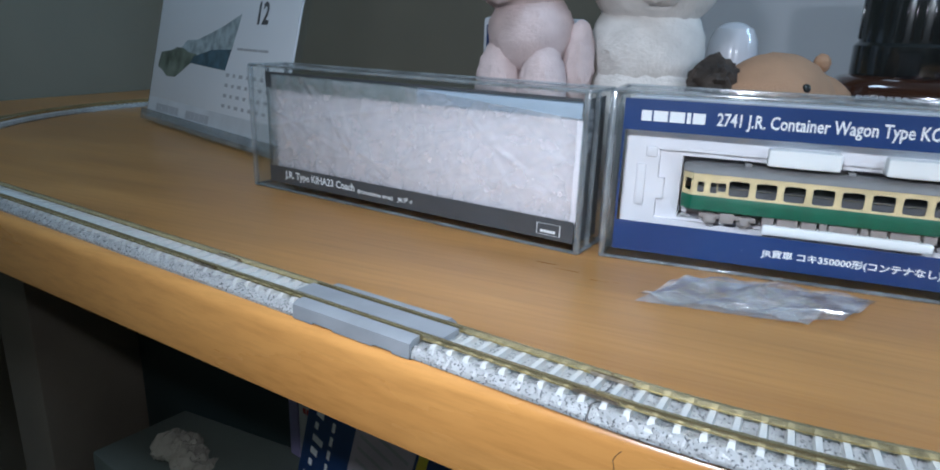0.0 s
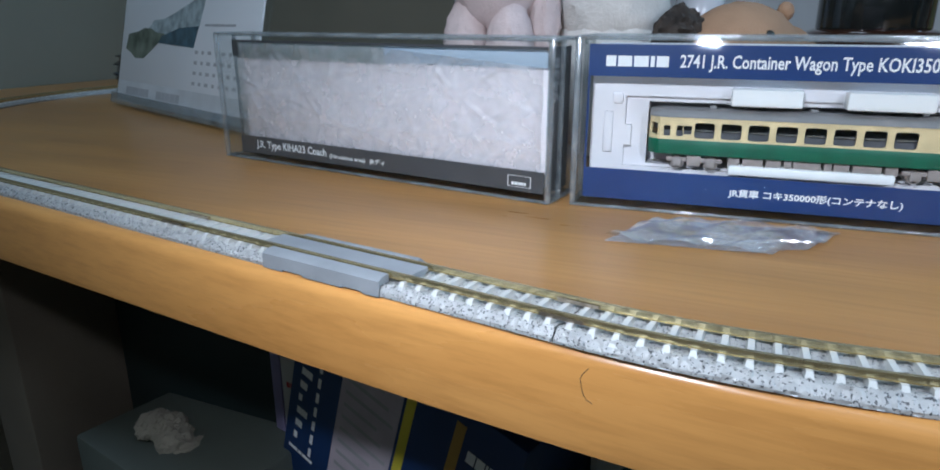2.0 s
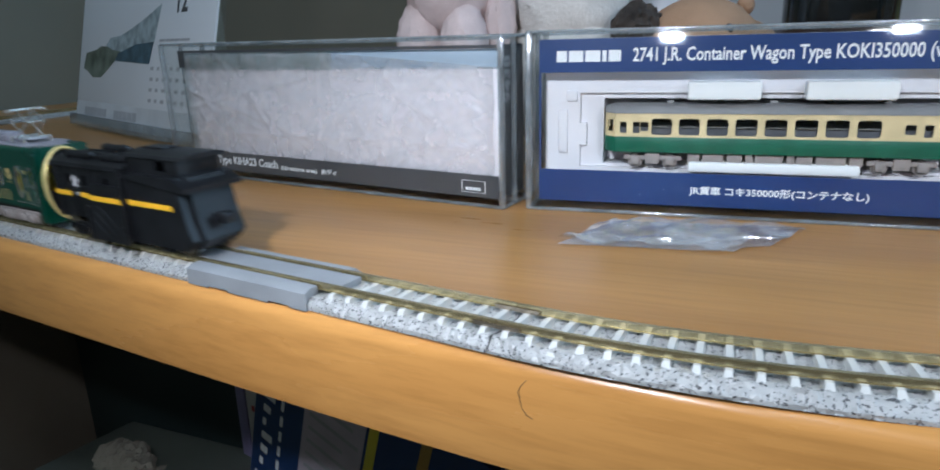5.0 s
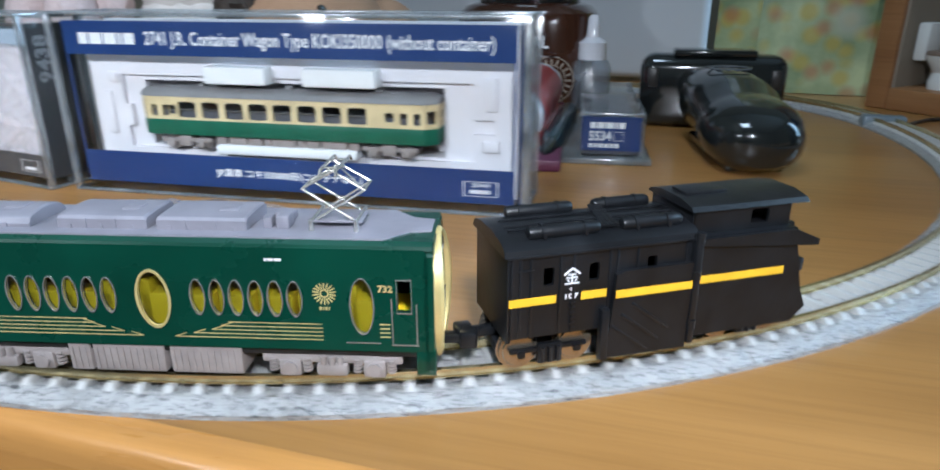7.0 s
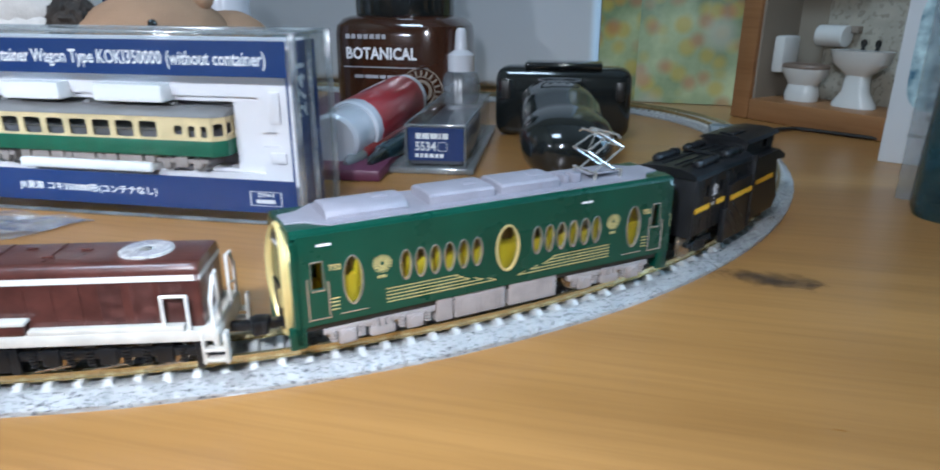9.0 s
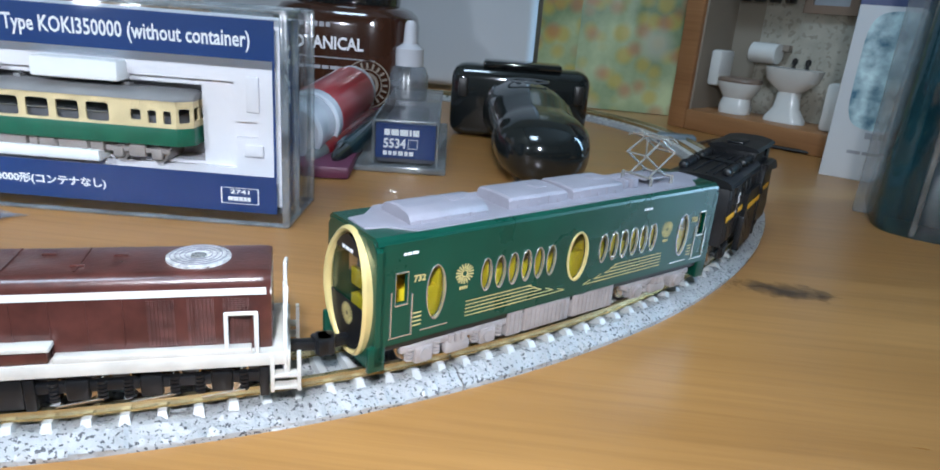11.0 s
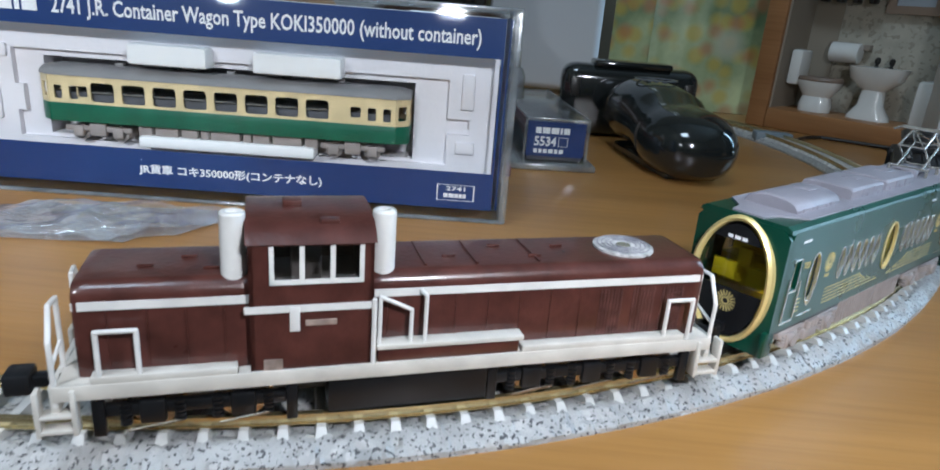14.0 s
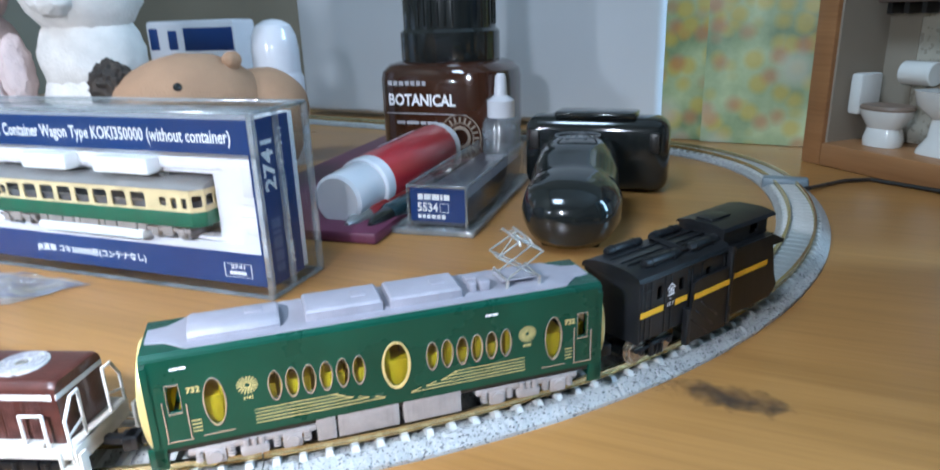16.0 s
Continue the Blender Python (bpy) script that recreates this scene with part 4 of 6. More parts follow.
    for j in range(8):
        bm.faces.new((ra[j], rb[j], rb[(j + 1) % 8], ra[(j + 1) % 8]))
    bm.faces.new(ra), bm.faces.new(rb)
    box(bm, -2.1, -1.85, -0.12, 0.12, 3.59, 3.69, 0.02)
    box(bm, -1.65, -1.4, -0.66, -0.5, 3.5, 3.58, 0.02)
    part("cab_roof", bm, MAROON, cab)
    bm = bmesh.new()
    for side in (-1, 1):
        y = side * 0.915
        for a, b in ((0, 1), (1, 2), (3, 0)):
            (xa, za), (xb, zb) = win[a], win[b]
            box(bm, min(xa, xb) - 0.03, max(xa, xb) + 0.03, y - 0.02, y + 0.02, min(za, zb) - 0.03, max(za, zb) + 0.03 * (a != 1 and a != 3))
        for f in (0.33, 0.67):
            x = win[0][0] + f * (win[1][0] - win[0][0])
            box(bm, x - 0.032, x + 0.032, y - 0.02, y + 0.02, 2.80, 3.3)
    part("window_frame", bm, WHITE, cab, "white cab window frames")
    part("pane", panel(panel(bmesh.new(), win, [], -0.86, 0.012), win, [], 0.85, 0.012), SMOKE, cab)
    bm = box(bmesh.new(), X0 + 0.1, X1 - 0.1, -0.8, 0.8, 2.4, 2.5)
    box(bm, -2.0, -1.6, -0.25, 0.25, 2.5, 3.1, 0.03)
    part("cab_interior", bm, GREY_UNDER, cab)
    bm = bmesh.new()
    for side in (-1, 1):
        box(bm, -2.05, -1.92, side * 0.915 - 0.02, side * 0.915 + 0.02, 2.08, 2.44, 0.01)
    part("white_plate", bm, WHITE, cab)
    bm = bmesh.new()
    for side in (-1, 1):
        y = side * 0.908
        box(bm, -2.38, -2.14, y - 0.01, y + 0.01, 1.5, 1.66)
        box(bm, -1.85, -1.45, y - 0.01, y + 0.01, 2.15, 2.23)
    part("maker_plate", bm, mat("worn_plate", (0.36, 0.28, 0.24), 0.4, 0.4, size=400, vary=0.5), cab, "worn metal plates")
    for x in (-2.72, -0.80):
        part("exhaust_stack", lathe(bmesh.new(), [(0.16, 0.0), (0.16, 0.90), (0.14, 0.93), (0.08, 0.93), (0.075, 0.84)], 20, Matrix.Translation((x, -0.5, 2.74))), WHITE, loco, "white exhaust stack")
    # deck
    part("deck", box(bmesh.new(), -4.82, 4.42, -0.93, 0.93, 1.38, 1.5, 0.02), BEIGE_RAIL, loco, "off-white running board")
    pieces("footboard", [(x0, x1, side * 0.84 - 0.1, side * 0.84 + 0.1, 1.48, 1.6, 0.02) for side in (-1, 1) for x0, x1 in ((-4.4, -2.7), (1.2, 3.9))], BEIGE_RAIL, loco)
    bm = bmesh.new()
    for side in (-1, 1):
        box(bm, -4.82, 4.42, side * 0.92 - 0.03, side * 0.92 + 0.03, 1.28, 1.5, 0.01)
    part("sill", bm, BEIGE_RAIL, loco)
    bm = bmesh.new()
    for side in (-1, 1):
        box(bm, -0.9, 1.15, side * 0.8 - 0.12, side * 0.8 + 0.12, 1.5, 1.72, 0.02)
    part("side_tank", bm, MAROON, loco)
    bm = bmesh.new()
    for side in (-1, 1):
        box(bm, -0.92, 1.2, side * 0.82 - 0.16, side * 0.82 + 0.16, 1.72, 1.8, 0.02)
    part("walkway", bm, BEIGE_RAIL, loco, "off-white raised walkway")
    # handrails
    def rail_loop(pts, r=0.034):
        bm = bmesh.new()
        for a, b in zip(pts, pts[1:]):
            tube(bm, a, b, r, seg=8)
        for p in pts[1:-1]:
            bmesh.ops.create_uvsphere(bm, u_segments=8, v_segments=6, radius=r, matrix=Matrix.Translation(p))
        return part("handrail", bm, WHITE, loco, "white handrail")
    for side in (-1, 1):
        y = side * 0.9
        rail_loop([(-4.3, y, 1.5), (-4.3, y, 2.22), (-3.85, y, 2.22), (-3.85, y, 1.5)])
        rail_loop([(3.55, y, 1.5), (3.55, y, 2.2), (3.98, y, 2.2), (3.98, y, 1.5)])
        rail_loop([(-0.88, y, 1.8), (-0.88, y, 2.52), (-0.45, y, 2.3), (-0.45, y, 1.8)], 0.03)
        rail_loop([(-0.25, y, 1.8), (-0.25, y, 2.5), (-0.3, y * 0.85, 2.52)], 0.03)
        rail_loop([(-0.96, y * 1.02, 1.5), (-0.96, y * 1.02, 2.5)], 0.035)
        for way, xe in ((-1, -4.8), (1, 4.4)):
            rail_loop([(xe, y, 1.2), (xe, y, 2.1), (xe + way * 0.02, y * 0.72, 2.5), (xe, y * 0.45, 2.5), (xe, y * 0.45, 1.5)])
            rail_loop([(xe, y, 1.75), (xe, y * 0.45, 1.9)], 0.026)
            # step
            bm = box(bmesh.new(), xe - 0.2, xe + 0.2, y - 0.1, y + 0.1, 0.84, 0.9, 0.01)
            box(bm, xe - 0.2, xe + 0.2, y - 0.1, y + 0.1, 1.06, 1.11, 0.01)
            for dx in (-0.2, 0.2):
                box(bm, xe + dx - 0.03, xe + dx + 0.03, y - 0.1, y + 0.1, 0.8, 1.45, 0.01)
            part("step", bm, BEIGE_RAIL, loco, "off-white steps")
    for way, xe in ((-1, -4.82), (1, 4.42)):
        part("end_beam", box(bmesh.new(), xe - 0.05, xe + 0.05, -0.9, 0.9, 1.1, 1.5, 0.02), BEIGE_RAIL, loco)
        coupler(loco, xe, way)
    # wheels and frames
    part("frame", box(bmesh.new(), -4.3, 4.1, -0.4, 0.4, 0.85, 1.4, 0.03), DARK, loco)
    part("fuel_tank", box(bmesh.new(), -1.55, 0.75, -0.84, 0.84, 0.68, 1.28, 0.04), BLACK, loco, "black fuel tank")
    for cx, axles in ((-3.2, (-3.75, -2.65)), (2.45, (1.45, 2.45, 3.45))):
        bogie = part("bogie", box(bmesh.new(), axles[0] - 0.6, axles[-1] + 0.6, -0.8, -0.66, 0.9, 1.08, 0.03), BLACK, loco, "black bogie with brake gear")
        bm = box(bmesh.new(), axles[0] - 0.6, axles[-1] + 0.6, 0.66, 0.8, 0.9, 1.08, 0.03)
        for side in (-1, 1):
            for a in axles:
                box(bm, a - 0.16, a + 0.16, side * 0.78 - 0.07, side * 0.78 + 0.07, 0.78, 1.14, 0.04)
                for o in (-0.32, 0.32):
                    for k in range(5):
                        tube(bm, (a + o, side * 0.78, 0.78 + 0.07 * k), (a + o, side * 0.78, 0.82 + 0.07 * k), 0.075, seg=10)
            box(bm, axles[0] - 0.7, axles[0] - 0.55, side * 0.78 - 0.06, side * 0.78 + 0.06, 0.64, 1.2, 0.02)
            box(bm, axles[-1] + 0.55, axles[-1] + 0.7, side * 0.78 - 0.06, side * 0.78 + 0.06, 0.64, 1.2, 0.02)
        part("side_frame", bm, BLACK, bogie)
        for side in (-1, 1):
            for a in axles:
                part("brake_rod", tube(bmesh.new(), (a - 0.3, side * 0.84, 0.70), (a + 0.34, side * 0.84, 0.80), 0.02, seg=6), STEEL, bogie)
        for a in axles:
            for y in (-0.5, 0.5):
                wheel(bogie, a, y, 0.36)
    for ob in loco.children_recursive:
        if not ob.name.startswith(("wheel", "grille", "fan")):
            ob.data.transform(Matrix.Diagonal((STRETCH, 1, 1, 1)))
        ob.location.x *= STRETCH
    return loco


STRETCH = 1.05
RAILCAR, PLOUGH, DIESEL = make_railcar(), make_plough(), make_diesel()

# time and the railcar's place along the track
RUN = [(0.2 * k, -84.2 - 20.5 * (2.2 - 0.2 * k)) for k in range(12)]
RUN += [(2.4, -80.1), (2.6, -76.4), (2.8, -72.6), (3.0, -68.7), (3.2, -64.6), (3.4, -60.2), (3.6, -55.6), (3.8, -50.9), (4.0, -46.0), (4.2, -41.0), (4.4, -35.9), (4.6, -30.8), (4.8, -25.8), (5.05, -19.7), (5.3, -14.0), (5.5, -10.15), (5.75, -6.0), (6.0, -2.05), (6.25, 1.15), (6.5, 4.1), (6.75, 7.05), (7.0, 9.95), (7.25, 12.5), (7.5, 14.85), (7.75, 16.6), (8.0, 18.05), (8.25, 19.65), (8.5, 21.05), (8.75, 22.5), (9.0, 23.4), (9.2, 23.65), (9.4, 23.7), (16.0, 23.7)]


def place_on_track(s, reach):
    xa, ya, _ = track_at(s - reach)
    xb, yb, _ = track_at(s + reach)
    return at((xa + xb) / 2, (ya + yb) / 2, 0, 0, 0, math.degrees(math.atan2(yb - ya, xb - xa)))


def motions():
    for vehicle, off, reach in ((RAILCAR, 0.0, 3.0), (PLOUGH, 8.95, 2.1), (DIESEL, -10.53, 3.0)):
        walk(vehicle, [(t, place_on_track(s + off, reach)) for t, s in RUN])


# ---- clear model cases ----
def make_case(name, label, m, length, height, depth):
    """Clear case: origin at the lower front left corner, x along the front, y to the back."""
    c = thing(name, m, label, "display case")
    w = 0.12
    for nm, b in (("front_pane", (0, length, 0, w, 0, height)), ("back_pane", (0, length, depth - w, depth, 0, height)), ("top_pane", (0, length, 0, depth, height - w, height)), ("end_pane", (0, w, 0, depth, 0, height)), ("end_pane", (length - w, length, 0, depth, 0, height)), ("base_pane", (0, length, 0, depth, 0, w))):
        part(nm, box(bmesh.new(), *b, 0.02), CLEAR, c)
    r = 0.11
    for y in (0.0, depth):
        for z in (0.06, height):
            part("rim", box(bmesh.new(), -0.05, length + 0.05, y - r, y + r, z - r + 0.05, z + r - 0.05, 0.05), CLEAR_EDGE, c, "thick glinting plastic rim")
    for x in (0.0, length):
        for y in (0.0, depth):
            part("rim", box(bmesh.new(), x - r, x + r, y - r, y + r, 0.02, height, 0.05), CLEAR_EDGE, c, "thick glinting plastic rim")
        for z in (0.06, height):
            part("rim", box(bmesh.new(), x - r, x + r, 0, depth, z - r + 0.05, z + r - 0.05, 0.05), CLEAR_EDGE, c, "thick glinting plastic rim")
    seam = [(-0.04, 0.05), (length + 0.04, 0.05), (length + 0.04, height + 0.02), (-0.04, height + 0.02)]
    part("lid_seam", panel(bmesh.new(), seam, [[(0.14, 0.2), (length - 0.14, 0.2), (length - 0.14, height - 0.14), (0.14, height - 0.14)]], depth * 0.42, depth * 0.05), CLEAR_EDGE, c)
    return c


def front_face(x0, y0, x1, y1):
    return at(x0, y0, 0, 0, 0, math.degrees(math.atan2(y1 - y0, x1 - x0))), math.hypot(x1 - x0, y1 - y0)


M_K, L_K = front_face(-5.15, 21.35, 11.75, 22.55)
case_k = make_case("model_case", "clear plastic model case with a navy printed card and white foam", M_K, L_K, 6.38, 3.0)
card = part("card", panel(bmesh.new(), [(0.35, 0.35), (L_K - 0.35, 0.35), (L_K - 0.35, 6.12), (0.35, 6.12)], [[(0.42, 1.52), (L_K - 0.42, 1.52), (L_K - 0.42, 4.98), (0.42, 4.98)]], 0.2, 0.03), NAVY, case_k, "navy printed card frame")
words("title", "2741 J.R. Container Wagon Type KOKI350000 (without container)", 12.3, 0.60, PRINT_WHITE, card, on_front(3.6, 0.198, 5.19), "white printed title", bold=0.018)
bm = bmesh.new()
x = 0.98
for w in (0.36, 0.5, 0.52, 0.14, 0.42):
    box(bm, x, x + w, 0.192, 0.199, 5.34, 5.72)
    x += w + 0.07
part("maker_mark", bm, PRINT_WHITE, card, "white maker's mark")
words("subtitle", "JR貨車 コキ350000形(コンテナなし)", 5.6, 0.36, PRINT_WHITE, card, on_front(5.7, 0.198, 0.72), "white printed subtitle")
bm = ring(bmesh.new(), [(15.45 + px * 0.55, 0.19, 0.86 + pz * 0.24) for px, pz in ((-1, -1), (1, -1), (1, 1), (-1, 1))], 0.04, 0.008)
words("small_number", "2741", 0.6, 0.14, PRINT_WHITE, card, on_front(15.15, 0.198, 0.92))
bars(bm, 15.08, 0.7, (0.14, 0.16, 0.12, 0.1, 0.1), 0.13, 0.198, 0.02)
part("stamp", bm, PRINT_WHITE, card, "outlined white product stamp")
part("end_card", box(bmesh.new(), L_K - 0.22, L_K - 0.17, 0.3, 2.2, 0.35, 6.12), NAVY, case_k, "navy printed end card")
words("end_number", "2741", 1.75, 0.62, PRINT_WHITE, case_k, Matrix.Translation(((L_K - 0.16) * CM, 1.15 * CM, 3.65 * CM)) @ pose(0, 0, 0, 90, 0, 90) @ pose(0, 0, 0, 0, 0, 90), "white number on the end")
words("end_title", "JR貨車 コキ350000形(コンテナなし)", 4.9, 0.28, PRINT_WHITE, case_k, Matrix.Translation(((L_K - 0.16) * CM, 1.75 * CM, 0.8 * CM)) @ pose(0, 0, 0, 90, 0, 90) @ pose(0, 0, 0, 0, 0, 90))
bm = bmesh.new()
for k, w in enumerate((0.3, 0.42, 0.44, 0.14, 0.36)):
    z = 0.75 + sum((0.3, 0.42, 0.44, 0.14, 0.36)[:k]) + 0.07 * k
    box(bm, L_K - 0.165, L_K - 0.16, 0.62, 1.1, z, z + w)
part("end_mark", bm, mat("dim_print", (0.10, 0.13, 0.25), 0.5), case_k, "dim maker's mark on the end")
# foam insert with its recess
foam = solo("foam_tray", panel(bmesh.new(), [(0.4, 0.3), (L_K - 0.4, 0.3), (L_K - 0.4, 6.1), (0.4, 6.1)], [[(1.7, 1.5), (1.7, 2.3), (1.95, 2.3), (1.95, 3.1), (1.7, 3.1), (1.7, 4.2), (L_K - 1.9, 4.2), (L_K - 1.9, 3.0), (L_K - 1.2, 3.0), (L_K - 1.2, 2.5), (L_K - 1.9, 2.5), (L_K - 1.9, 1.5)]], 1.10, 0.2), FOAM, M_K, "white moulded foam tray holding a model railcar", "packing foam", smooth=False)
part("cradle", panel(bmesh.new(), [(0.45, 0.35), (L_K - 0.45, 0.35), (L_K - 0.45, 6.05), (0.45, 6.05)], [[(2.55, 1.6), (13.98, 1.6), (13.98, 4.0), (2.55, 4.0)]], 1.302, 1.0), FOAM, foam, smooth=False)
part("backing", box(bmesh.new(), 0.4, L_K - 0.4, 2.31, 2.8, 0.3, 6.1, 0.03), FOAM, foam)
for x0, x1, z0, z1 in ((5.45, 7.8, 4.0, 4.62), (9.15, 11.8, 4.0, 4.62), (5.6, 11.0, 1.5, 1.86)):
    part("foam_block", box(bmesh.new(), x0, x1, 0.5, 1.3, z0, z1, 0.09), FOAM_BLOCK, foam, "white foam holding block")
for x0, x1, z0, z1 in ((1.2, 1.6, 3.9, 4.3), (0.9, 1.25, 2.0, 3.6), (L_K - 1.6, L_K - 1.0, 1.9, 2.3), (L_K - 1.5, L_K - 1.1, 3.3, 4.4)):
    part("foam_rib", box(bmesh.new(), x0, x1, 1.0, 1.13, z0, z1, 0.05), FOAM, foam)


def make_cased_car(m):
    car = thing("cream_green_railcar", m, "cream and green model railcar with grey roof in its foam", "model train")
    L, Z0, Z1 = 5.58, 0.55, 1.95
    LS, WE = 5.2, 0.52
    wins = []
    for k in range(8):
        x = -3.62 + 0.92 * k
        wins.append((x, 1.46, 0.35, 0.29))
    wins += [(sx * x, 1.42, w, 0.2) for sx in (-1, 1) for x, w in ((4.48, 0.13), (4.94, 0.12))] + [(-4.22 - 0.0, 1.46, 0.16, 0.16), (3.98, 1.46, 0.16, 0.16)]
    up = [(-LS, 1.1), (LS, 1.1), (LS, Z1), (-LS, Z1)]
    holes = [oval(x, z, a, b, 16, 7) for x, z, a, b in wins]
    for side in (-1, 1):
        turn = pose(0, 0, 0, 0, 0, 0 if side < 0 else 180)
        w = part("upper_side", panel(bmesh.new(), up, holes, -0.86, 0.06, turn), CREAM, car, "cream upper side")
        part("lower_side", box(bmesh.new(), -LS, LS, -0.87, -0.8, Z0, 1.1, 0.01, turn), GREEN2, car, "green lower side")
        for x, z, a, b in wins[:8]:
            bm = box(bmesh.new(), x - 0.3, x + 0.3, -0.87, -0.83, z - 0.01, z + 0.02, 0, turn)
            part("sash", bm, SILVER, w)
        part("pane", panel(bmesh.new(), [(-LS + 0.1, 1.15), (LS - 0.1, 1.15), (LS - 0.1, 1.7), (-LS + 0.1, 1.7)], [], -0.78, 0.01, turn), GLASS, w)
    for way in (-1, 1):
        turn = pose(0, 0, 0, 0, 0, -90 if way < 0 else 90)
        e = part("upper_end", panel(bmesh.new(), [(-WE, 1.1), (WE, 1.1), (WE, Z1), (-WE, Z1)], [oval(x, 1.5, 0.2, 0.2, 12, 8) for x in (-0.26, 0.26)], -L - 0.02, 0.06, turn), CREAM, car)
        part("lower_end", box(bmesh.new(), -WE, WE, -L - 0.03, -L + 0.03, Z0, 1.1, 0.01, turn), GREEN2, car)
        for sy in (-1, 1):
            wf = math.hypot(L - LS, 0.86 - WE)
            a = math.degrees(math.atan2(sy * (WE - 0.86), way * (L - LS)))
            m = Matrix.Translation((way * LS, sy * 0.86, 0)) @ pose(0, 0, 0, 0, 0, a)
            part("corner_panel", panel(bmesh.new(), [(0, 1.1), (wf, 1.1), (wf, Z1), (0, Z1)], [oval(wf / 2, 1.48, 0.17, 0.22, 12, 8)], -0.03, 0.06, m), CREAM, car)
            part("corner_panel", box(bmesh.new(), 0, wf, -0.035, 0.035, Z0, 1.1, 0.01, m), GREEN2, car)
    bm = bmesh.new()
    n = 10
    sec = [(-0.9 * math.cos(math.pi * k / n), Z1 - 0.03 + 0.3 * math.sin(math.pi * k / n)) for k in range(n + 1)]
    rows = [[bm.verts.new((x, y * k, Z1 - 0.03 + (z - Z1 + 0.03) * h)) for y, z in sec] for x, k, h in ((-L - 0.05, 0.62, 0.75), (-LS - 0.03, 1, 1), (LS + 0.03, 1, 1), (L + 0.05, 0.62, 0.75))]
    for a, b in zip(rows, rows[1:]):
        for j in range(n + 1):
            bm.faces.new((a[j], b[j], b[(j + 1) % (n + 1)], a[(j + 1) % (n + 1)]))
    bm.faces.new(rows[0]), bm.faces.new(rows[-1])
    for x in (-3.4, -1.7, 0, 1.7, 3.4):
        box(bm, x - 0.12, x + 0.12, -0.15, 0.15, Z1 + 0.2, Z1 + 0.36, 0.03)
    part("roof", bm, mat("worn_roof", (0.24, 0.23, 0.23), 0.6, size=80), car, "grey roof")
    part("interior", box(bmesh.new(), -LS + 0.1, LS - 0.1, -0.7, 0.7, 0.6, 1.42), GREY_ROOF, car)
    for cx in (-3.9, 3.9):
        bm = box(bmesh.new(), cx - 1.0, cx + 1.0, -0.75, -0.6, 0.25, 0.42, 0.04)
        for a in (-0.6, 0.6):
            box(bm, cx + a - 0.16, cx + a + 0.16, -0.8, -0.6, 0.08, 0.42, 0.04)
            tube(bm, (cx + a, -0.6, 0.2), (cx + a, 0.6, 0.2), 0.26, seg=16)
        box(bm, cx - 0.25, cx + 0.25, -0.8, -0.6, 0.12, 0.5, 0.04)
        part("bogie", bm, GREY_UNDER, car)
    bm = bmesh.new()
    for x0, x1 in ((-2.7, -2.3), (-2.2, -1.5), (-1.4, -0.9), (-0.8, -0.55), (-0.5, 0.4), (0.5, 0.75), (0.8, 1.3), (1.4, 2.3), (2.4, 2.8)):
        box(bm, x0, x1, -0.7, 0.7, 0.1 + 0.1 * (x0 > 0), 0.56, 0.03)
    part("underfloor_gear", bm, GREY_UNDER, car)
    return car


make_cased_car(M_K @ at(8.27, 1.36, 1.62))

M_A, L_A = front_face(-24.7, 23.75, -6.05, 20.95)
case_a = make_case("model_case", "clear plastic model case with black printed band over crumpled film", M_A, L_A, 6.3, 2.4)

# ---- what lies in the second case ----
CHAR = mat("charcoal_print", (0.075, 0.075, 0.082), 0.5, size=40)
PALE_BLUE = mat("pale_blue_card", (0.42, 0.50, 0.60), 0.5, size=8, vary=0.08)
card_a = part("card", box(bmesh.new(), 0.85, L_A - 0.3, 0.24, 0.27, 0.32, 1.2), CHAR, case_a, "charcoal printed card band")
part("top_line", box(bmesh.new(), 0.85, L_A - 0.3, 0.24, 0.27, 5.88, 6.0), CHAR, case_a)
part("corner_card", box(bmesh.new(), 0.85, 1.25, 0.24, 0.27, 5.2, 5.88), CHAR, case_a)
words("title", "J.R. Type KIHA23 Coach", 4.9, 0.5, PRINT_WHITE, card_a, on_front(2.0, 0.238, 0.52), "white printed title")
words("subtitle", "(Hiroshima area)   JRディ", 3.4, 0.3, PRINT_WHITE, card_a, on_front(7.1, 0.238, 0.54))
bm = ring(bmesh.new(), [(L_A - 1.4 + px * 0.5, 0.232, 0.72 + pz * 0.22) for px, pz in ((-1, -1), (1, -1), (1, 1), (-1, 1))], 0.035, 0.006)
bars(bm, L_A - 1.75, 0.57, (0.12, 0.14, 0.12, 0.1, 0.1), 0.12, 0.238, 0.02)
part("stamp", bm, PRINT_WHITE, card_a)
part("end_card", box(bmesh.new(), L_A - 0.22, L_A - 0.17, 0.3, 2.1, 0.35, 6.0), CHAR, case_a, "charcoal end card")
words("end_number", "9438", 1.7, 0.55, mat("grey_print", (0.4, 0.4, 0.42), 0.5), case_a, Matrix.Translation(((L_A - 0.16) * CM, 1.05 * CM, 3.9 * CM)) @ pose(0, 0, 0, 90, 0, 90) @ pose(0, 0, 0, 0, 0, 90), "grey number on the end")
FOAM_PINK = mat("pinkish_foam", (0.90, 0.84, 0.87), 0.8, size=25, bump=0.3, bump_size=300, vary=0.04)
tray = solo("foam_tray", box(bmesh.new(), 1.15, L_A - 0.35, 0.55, 1.9, 0.5, 5.15, 0.08), FOAM_PINK, M_A, "plain white foam tray under crumpled clear film", "packing foam")
part("grey_strip", box(bmesh.new(), 0.9, 10.45, 0.5, 0.54, 5.1, 5.86), mat("grey_green_card", (0.34, 0.39, 0.40), 0.5, size=60, vary=0.2), case_a, "grey-green card strip")
